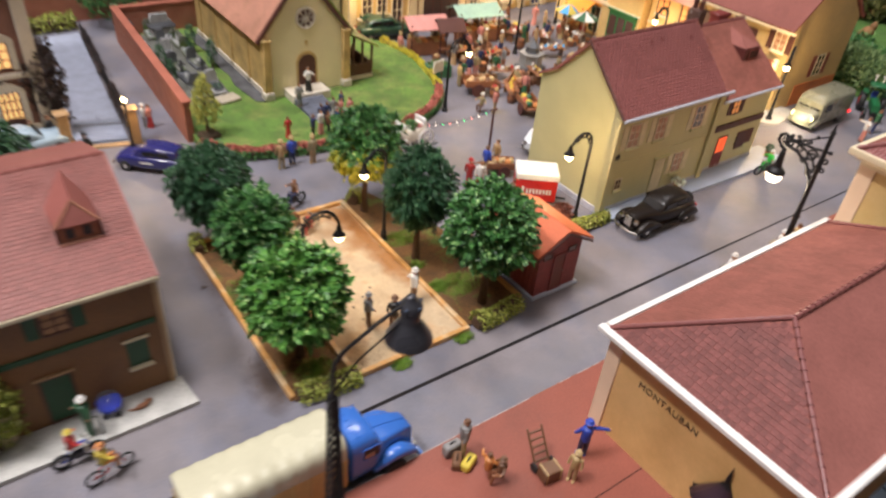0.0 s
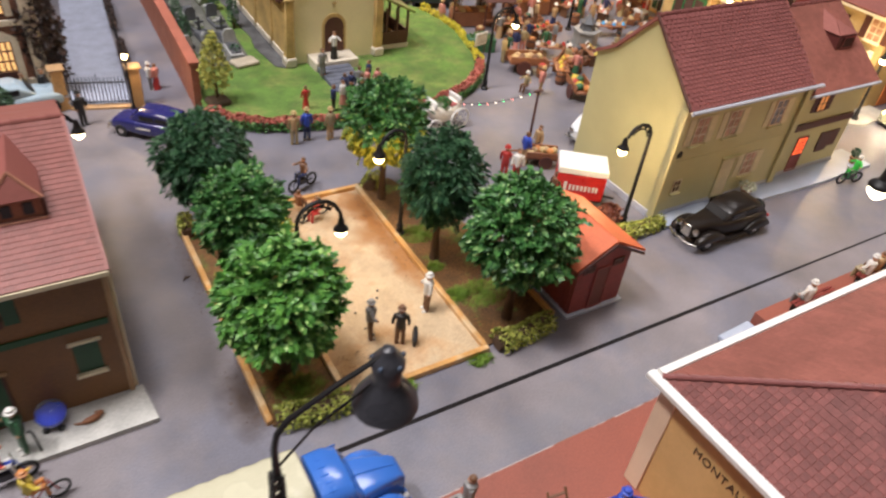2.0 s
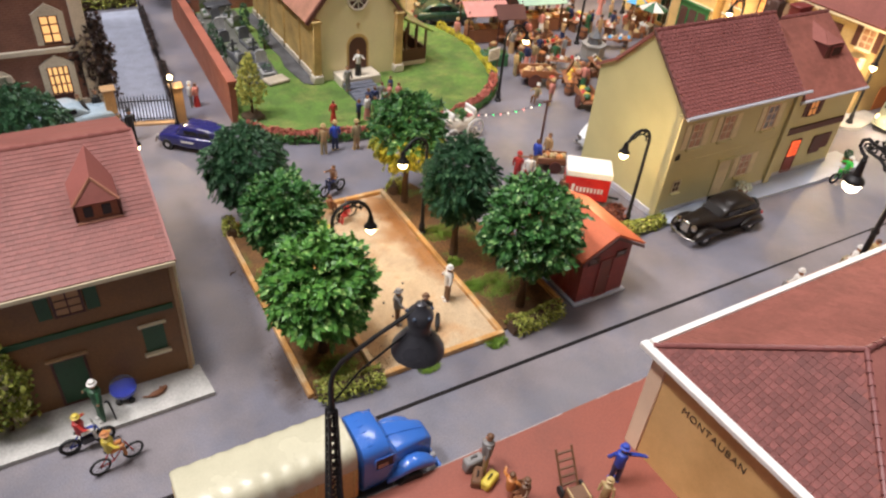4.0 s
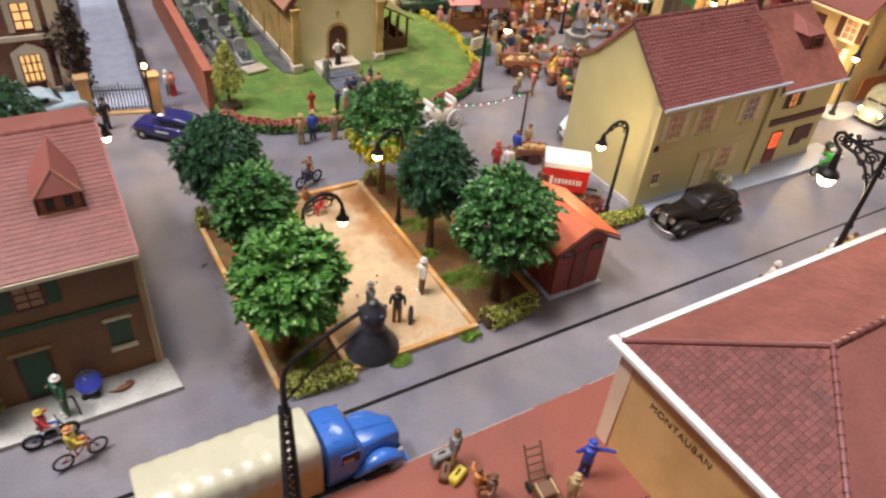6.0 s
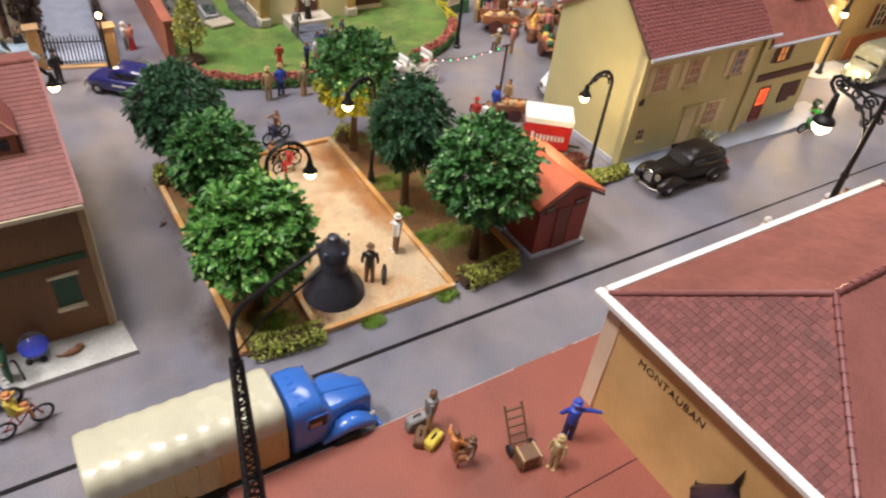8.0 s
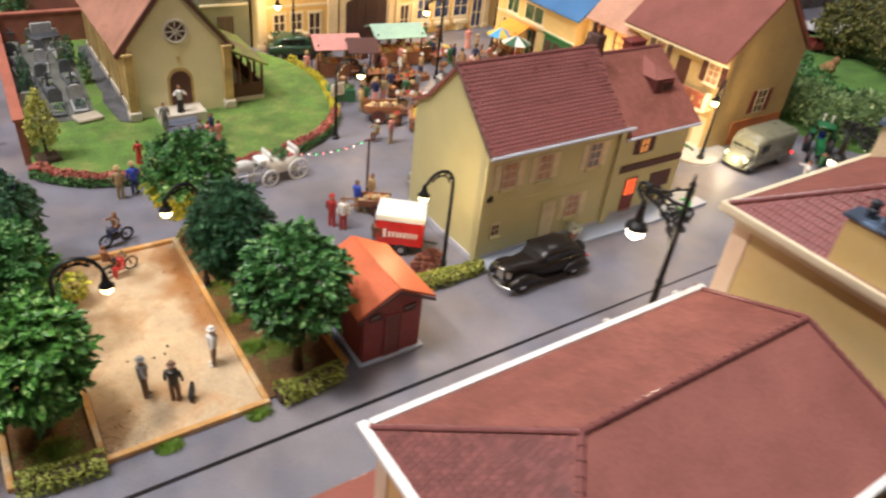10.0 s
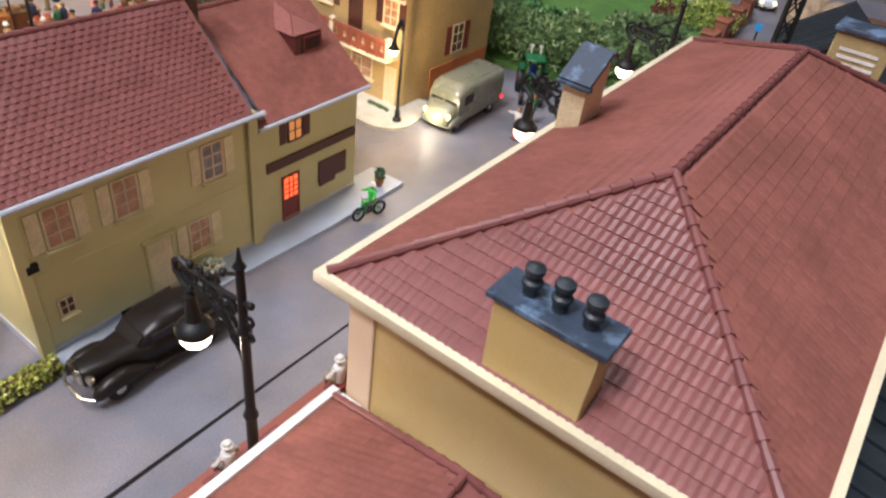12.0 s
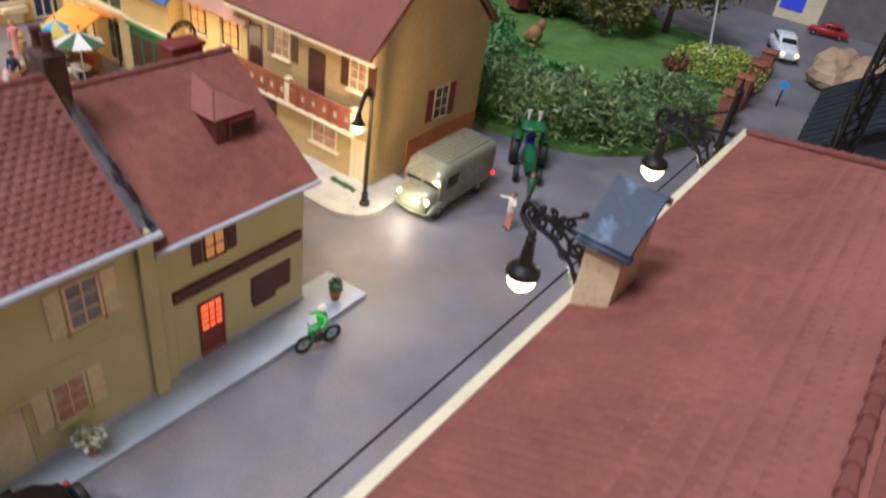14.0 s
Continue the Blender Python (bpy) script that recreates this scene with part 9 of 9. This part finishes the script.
def cart(x, y, rz, load, label, s=1.0):
    t = thing("cart", x, y, 0, rz, label, "cart", "market carts")
    part("bed", Form().box(0, 0, 0.62 * s, 2.0 * s, 1.05 * s, 0.12, bev=0.03), PAINTS["wood"], t)
    for sy in (-0.52, 0.52):
        part("side", Form().box(0, sy * s, 0.85 * s, 2.0 * s, 0.07, 0.4 * s, bev=0.02), PAINTS["wood"], t)
        part("wheel", Form().lathe(-0.2 * s, sy * 1.18 * s, [(0.05, -0.05), (0.42 * s, -0.05), (0.42 * s, 0.05), (0.05, 0.05)], 14, axis="y", cz=0.42 * s), DARKWOOD, t)
        part("shaft", Form().tube([(1.0 * s, sy * 0.6, 0.6 * s), (2.1 * s, sy * 0.5, 0.5 * s)], 0.045, 6), PAINTS["wood"], t)
    for k in range(7):
        r = random.Random(k + int(x * 10))
        part("load", Form().ball(-0.75 * s + 0.25 * k * s, r.uniform(-0.25, 0.25), 0.85 * s, 0.24 * s, 0.26 * s, 0.22 * s, 8), PAINTS[load[k % len(load)]], t)
    return t


cart(13.9, 17.5, -25, ("straw", "tan", "brown"), "wooden handcart loaded with sacks")
cart(14.9, 13.9, 70, ("orange", "green", "yellow", "red"), "wooden handcart loaded with fruit", 0.9)
cart(16.6, 16.9, 40, ("wood", "straw", "orange"), "wooden handcart loaded with crates")
cart(21.8, 16.6, 10, ("straw", "tan", "grey"), "wooden handcart loaded with sacks", 0.9)
cart(8.7, 8.85, 150, ("straw", "orange", "tan"), "small wooden handcart by the garland post", 0.75)
rs = random.Random(77)
for k in range(24):
    x, y = rs.uniform(12.6, 26.5), rs.uniform(15.6, 27.0)
    c = rs.choice(("wood", "straw", "orange", "brown", "yellow", "tan"))
    cr = thing("crate", x, y, 0, rs.uniform(0, 90), f"{c} coloured market crate heaped with goods", "crate", "market crates")
    part("box", Form().box(0, 0, 0.2, 0.7, 0.5, 0.4, bev=0.03), PAINTS["wood"], cr)
    part("fruit", Form().ball(-0.15, 0, 0.42, 0.2, 0.2, 0.12, 7).ball(0.17, 0.05, 0.42, 0.18, 0.2, 0.12, 7), PAINTS[c], cr)


def market_table(x, y, rz, w, goods, label, seed):
    """A trestle table covered with small heaps of wares."""
    t = thing("market_table", x, y, 0, rz, label, "table", "market tables")
    part("top", Form().box(0, 0, 0.74, w, 0.8, 0.06, bev=0.02), PAINTS["wood"], t)
    for sx in (-w * 0.4, w * 0.4):
        part("trestle", Form().box(sx, 0, 0.36, 0.08, 0.6, 0.72, bev=0.02), PAINTS["brown"], t)
    r = random.Random(seed)
    for k in range(9):
        bx, by = -w / 2 + w * (k + 0.5) / 9, r.uniform(-0.24, 0.24)
        part("basket", Form().lathe(bx, by, [(0.14, 0.76), (0.15, 0.80), (0.11, 0.80 + r.uniform(0.03, 0.1)), (0.07, 0.88 + r.uniform(0.0, 0.1)), (0.02, 0.98)], 7), PAINTS[goods[k % len(goods)]], t)
    return t


def barrel(x, y, s, load, label):
    t = thing("barrel", x, y, 0, 0, label, "barrel", "market barrels")
    part("cask", Form().lathe(0, 0, [(0.26 * s, 0), (0.33 * s, 0.25 * s), (0.34 * s, 0.45 * s), (0.33 * s, 0.62 * s), (0.27 * s, 0.85 * s), (0.23 * s, 0.85 * s), (0.23 * s, 0.78 * s)], 14), PAINTS["wood"], t)
    for z in (0.2, 0.66):
        part("hoop", Form().lathe(0, 0, [(0.335 * s, (z - 0.03) * s), (0.35 * s, (z - 0.03) * s), (0.35 * s, (z + 0.03) * s), (0.335 * s, (z + 0.03) * s)], 14), IRONGREY, t)
    part("load", Form().ball(0, 0, 0.80 * s, 0.2 * s, 0.2 * s, 0.12 * s, 9), PAINTS[load], t)
    return t


def sacks(x, y, rz, label, seed):
    r, f = random.Random(seed), Form()
    for k in range(5):
        f.loft([square(w, h, -0.5 + 0.26 * k, zc, -0.3 + sx + r.uniform(-0.04, 0.04), 10, 0.7) for sx, w, zc, h in ((0.0, 0.06, 0.16, 0.05), (0.08, 0.15, 0.2, 0.17), (0.34, 0.17, 0.21, 0.19), (0.52, 0.12, 0.2, 0.12), (0.58, 0.05, 0.2, 0.05))], k % 2)
    return solid("sack_heap", f, [PAINTS["tan"], PAINTS["khaki"]], x, y, 0, rz, label, "sacks", "market sacks")


for k, (x, y, rz, w, goods) in enumerate(((15.4, 16.2, 60, 1.8, ("orange", "wood", "yellow")), (16.6, 18.6, -30, 2.0, ("white", "tan", "brown", "red")), (17.6, 21.4, 15, 2.2, ("green", "orange", "red")), (22.6, 20.4, -20, 2.0, ("white", "tan", "sky")),
                                            (24.2, 22.8, 40, 2.0, ("white", "pink", "straw")), (16.2, 22.6, -10, 1.8, ("brown", "straw", "orange")), (22.6, 24.2, 10, 2.2, ("wood", "red", "white")), (18.6, 17.4, 75, 1.8, ("yellow", "brown", "white")), (24.8, 19.2, 60, 1.8, ("white", "navy", "tan")))):
    market_table(x, y, rz, w, goods, f"wooden market table spread with {goods[0]} and {goods[1]} wares", 300 + k)
for k, (x, y, sc, load) in enumerate(((14.4, 16.6, 0.9, "red"), (14.9, 15.5, 0.8, "brown"), (16.1, 20.0, 0.9, "orange"), (18.2, 23.4, 0.9, "green"), (21.6, 22.6, 0.9, "brown"), (13.9, 22.4, 0.9, "straw"), (23.6, 25.0, 0.9, "tan"))):
    barrel(x, y, sc, load, f"wooden market barrel filled with {load} goods")
for k, (x, y, rz) in enumerate(((15.8, 19.1, 70), (20.7, 17.3, 10), (23.4, 18.0, 50))):
    sacks(x, y, rz, "tan filled sacks lying in a row on the square", 340 + k)
pbx = thing("planter_box", 13.0, 20.9, 0, -20, "dark green wooden box planter beside the flower border", "planter")
part("box", Form().box(0, 0, 0.4, 1.7, 0.85, 0.8, bev=0.04), PAINTS["green"], pbx)
part("plants", flakes(Form(), [p + V((0, 0, 0.85)) for p in crown_points(220, 0.75, 0.38, 0.22, 96)], 0.09), LEAF_PARK, pbx, smooth=False)
sh = thing("shelter", 15.9, 23.9, 0, -14, "small open market shelter with a dark brown pitched roof", "shelter", "market stalls")
for sx in (-0.8, 0.8):
    for sy in (-0.6, 0.6):
        part("post", Form().box(sx, sy, 0.95, 0.1, 0.1, 1.9, bev=0.02), DARKWOOD, sh)
part("roof", Form().slab([(-1.0, -0.85, 1.8), (1.0, -0.85, 1.8), (1.0, 0, 2.5), (-1.0, 0, 2.5)], -0.07).slab([(-1.0, 0, 2.5), (1.0, 0, 2.5), (1.0, 0.85, 1.8), (-1.0, 0.85, 1.8)], -0.07), DARKWOOD, sh)
part("bench", Form().box(0, 0, 0.45, 1.5, 0.8, 0.12, bev=0.03), PAINTS["wood"], sh)
lc = thing("long_counter", 20.4, 25.6, 0, -8, "long brown market counter heaped with wares", "counter")
part("front", Form().box(0, 0, 0.5, 4.2, 1.1, 1.0, bev=0.05), PAINTS["wood"], lc)
part("top", Form().box(0, 0, 1.02, 4.35, 1.2, 0.07, bev=0.02), PAINTS["brown"], lc)
for k in range(12):
    part("parcel", Form().ball(-1.9 + k * 0.345, 0.1 * (-1) ** k, 1.12, 0.16, 0.2, 0.1, 8), PAINTS[("brown", "red", "straw", "orange", "tan")[k % 5]], lc)

def parasol_table(x, y, ca, cb, label):
    t = thing("parasol", x, y, 0, 0, label, "parasol", "cafe parasols")
    part("pole", Form().tube([(0, 0, 0), (0, 0, 2.45)], 0.04, 6), WHITE, t)
    for k in range(8):
        a, b = k * math.pi / 4, (k + 1) * math.pi / 4
        part("panel", Form().slab([(0, 0, 2.5), (1.05 * math.cos(a), 1.05 * math.sin(a), 2.0), (1.05 * math.cos(b), 1.05 * math.sin(b), 2.0)], 0.04), PAINTS[ca if k % 2 else cb], t)
    tb = thing("cafe_table", x, y + 0.35, 0, 0, "round pale cafe table", "table", "cafe tables")
    part("top", Form().lathe(0, 0, [(0.5, 0.72), (0.52, 0.75), (0.5, 0.78)], 14), WHITE, tb)
    part("leg", Form().tube([(0, 0, 0), (0, 0, 0.74)], 0.05, 6), IRON, tb)
    for k in range(4):
        a = k * 1.57 + 0.6
        c = thing("cafe_chair", x + 0.85 * math.cos(a), y + 0.35 + 0.85 * math.sin(a), 0, math.degrees(a) + 180, "small orange-brown cafe chair", "chair", "cafe chairs")
        part("seat", Form().box(0, 0, 0.44, 0.4, 0.4, 0.06, bev=0.02), PAINTS["orange"], c)
        part("backrest", Form().box(-0.19, 0, 0.7, 0.05, 0.4, 0.4, bev=0.02), PAINTS["wood"], c)
        for sx in (-0.16, 0.16):
            for sy in (-0.16, 0.16):
                part("leg", Form().tube([(sx, sy, 0), (sx, sy, 0.43)], 0.025, 5), PAINTS["wood"], c)
        if k % 2 == 0:
            figurine(x + 0.85 * math.cos(a), y + 0.35 + 0.85 * math.sin(a), 0.5, math.degrees(a) + 180, rs.choice(("white", "red", "orange", "sky")), rs.choice(("tan", "navy", "brown")), None, sit=True, group="cafe guests")
    return t


parasol_table(26.7, 23.3, "yellow", "sky", "blue and yellow striped cafe parasol")
parasol_table(26.7, 21.5, "white", "green", "green and white striped cafe parasol")
tbw = thing("table", 27.0, 18.4, 0, 20, "long white covered table", "table", "cafe tables")
part("cloth", Form().box(0, 0, 0.76, 1.8, 0.9, 0.06, bev=0.02), WHITE, tbw)
for sx in (-0.8, 0.8):
    part("trestle", Form().box(sx, 0, 0.36, 0.1, 0.7, 0.72, bev=0.02), PAINTS["wood"], tbw)
mon = thing("monument", 19.8, 19.4, 0, 20, "grey stone six-sided market well with a peaked top", "monument")
part("plinth", Form().lathe(0, 0, [(1.05, 0), (1.05, 0.22), (0.95, 0.26), (0.82, 0.26)], 6), GREYSTONE, mon)
part("basin", Form().lathe(0, 0, [(0.80, 0.24), (0.78, 0.95), (0.88, 1.0), (0.88, 1.12), (0.3, 1.14)], 6), mat("mid_grey_stone", (0.3, 0.29, 0.27), 0.7, var=0.2), mon)
part("cap", Form().lathe(0, 0, [(0.5, 1.12), (0.42, 1.5), (0.52, 1.56), (0.12, 1.95), (0.03, 2.1)], 6), GREYSTONE, mon)
cols = ("white", "tan", "wood", "brown", "khaki", "grey", "orange", "tan", "brown", "navy", "straw", "green", "pink")
for k in range(58):
    x, y = rs.uniform(12.2, 27.0), rs.uniform(14.5, 28.0)
    if math.hypot(x - 19.8, y - 19.4) < 1.4 or (11 < x < 19 and y < 10):
        continue
    figurine(x, y, 0, rs.uniform(0, 360), rs.choice(cols), rs.choice(cols), rs.choice((None, None, "straw", "white", "black")), skirt=rs.random() < 0.35, group="market visitors")
for x, y, a, b in ((6.4, 8.5, "red", "red"), (6.75, 8.1, "white", "red"), (8.0, 9.2, "blue", "tan"), (8.9, 9.5, "tan", "navy"), (7.2, 6.0, "brown", "grey"), (2.4, 3.2, "white", "red"), (2.9, 2.0, "pink", "red")):
    figurine(x, y, 0.0 if x > 3 else 0.08, rs.uniform(0, 360), a, b, "red" if (a, b) == ("red", "red") else None, group="figurines by the trailer")
figurine(12.4, 15.3, 0.42, 200, "khaki", "brown", "white", h=1.45, sit=True, arm=(0.6, 0.6), label="crouching painted figurine in khaki with a pale hat", group="market visitors")
sg = thing("notice_board", 12.3, 19.9, 0, 15, "white notice board on two posts beside the flower border", "sign")
part("panel", Form().box(0, 0, 1.15, 1.0, 0.06, 0.75, bev=0.02), WHITE, sg)
for sx in (-0.42, 0.42):
    part("post", Form().tube([(sx, 0.03, 0), (sx, 0.03, 1.2)], 0.035, 6), DARKWOOD, sg)
for k in range(4):
    part("bar", Form().box(0, -0.036, 1.38 - 0.14 * k, 0.75, 0.01, 0.05), PAINTS["grey"], sg, "unreadable line of writing")
hedge("hedge", [(12.2, 29.6), (14.2, 29.4)], 1.0, 1.3, LEAF_DEEP, "dark green clipped box hedge before the far houses", 900, seed=51, size=0.1)


shrub(8.25, 3.75, 0, 0.62, 0.32, LEAF_RUST, 420, "rust-red dry shrub behind the low bush", seed=61, stem=0.05, size=0.1, group="bushes by the court")
shrub(9.0, 4.35, 0, 0.45, 0.25, LEAF_RUST, 260, "rust-red dry shrub behind the low bush", seed=62, stem=0.05, size=0.1, group="bushes by the court")
saloon(75.0, -1.0, 100, mat("red_car_enamel", (0.36, 0.02, 0.02), 0.3, bump=0.0), "small red car parked at the far end of the road", size=0.7)
bs = thing("road_sign", 55.2, -2.4, 0, 180, "small round blue sign on a dark post beside the road", "sign")
part("post", Form().tube([(0, 0, 0), (0, 0, 1.1)], 0.06, 7), IRON, bs)
part("disc", Form().lathe(0.04, 0, [(0.02, -0.03), (0.27, -0.03), (0.27, 0.03), (0.02, 0.03)], 16, axis="x", cz=1.3), PAINTS["sky"], bs)
solid("twig", Form().tube([(-0.16, 0, 0.03), (0.0, 0.05, 0.05), (0.15, 0.02, 0.03)], [0.02, 0.035, 0.015], 5).tube([(0, 0.05, 0.05), (0.05, 0.16, 0.04)], 0.015, 4), BARK, -7.6, 7.1, 0, 25, "small dark twig lying on the road", "twig")
# clutter at the far end of the road
for k, (x, y, c) in enumerate(((60.0, -6.6, "red"), (62.2, -7.4, "pink"), (64.0, -6.2, "brown"), (59.0, -8.4, "brown"), (66.0, -8.0, "red"), (63.0, -9.4, "black"), (67.5, -5.2, "pink"))):
    cr = thing("crate", x, y, 0, k * 23, f"{c} crate stacked beside the far road", "crate", "far crates")
    part("box", Form().box(0, 0, 0.5, 1.6, 1.1, 1.0, bev=0.06), PAINTS[c], cr)
    part("lid", Form().box(0, 0, 1.03, 1.7, 1.2, 0.08, bev=0.03), PAINTS["brown"], cr)
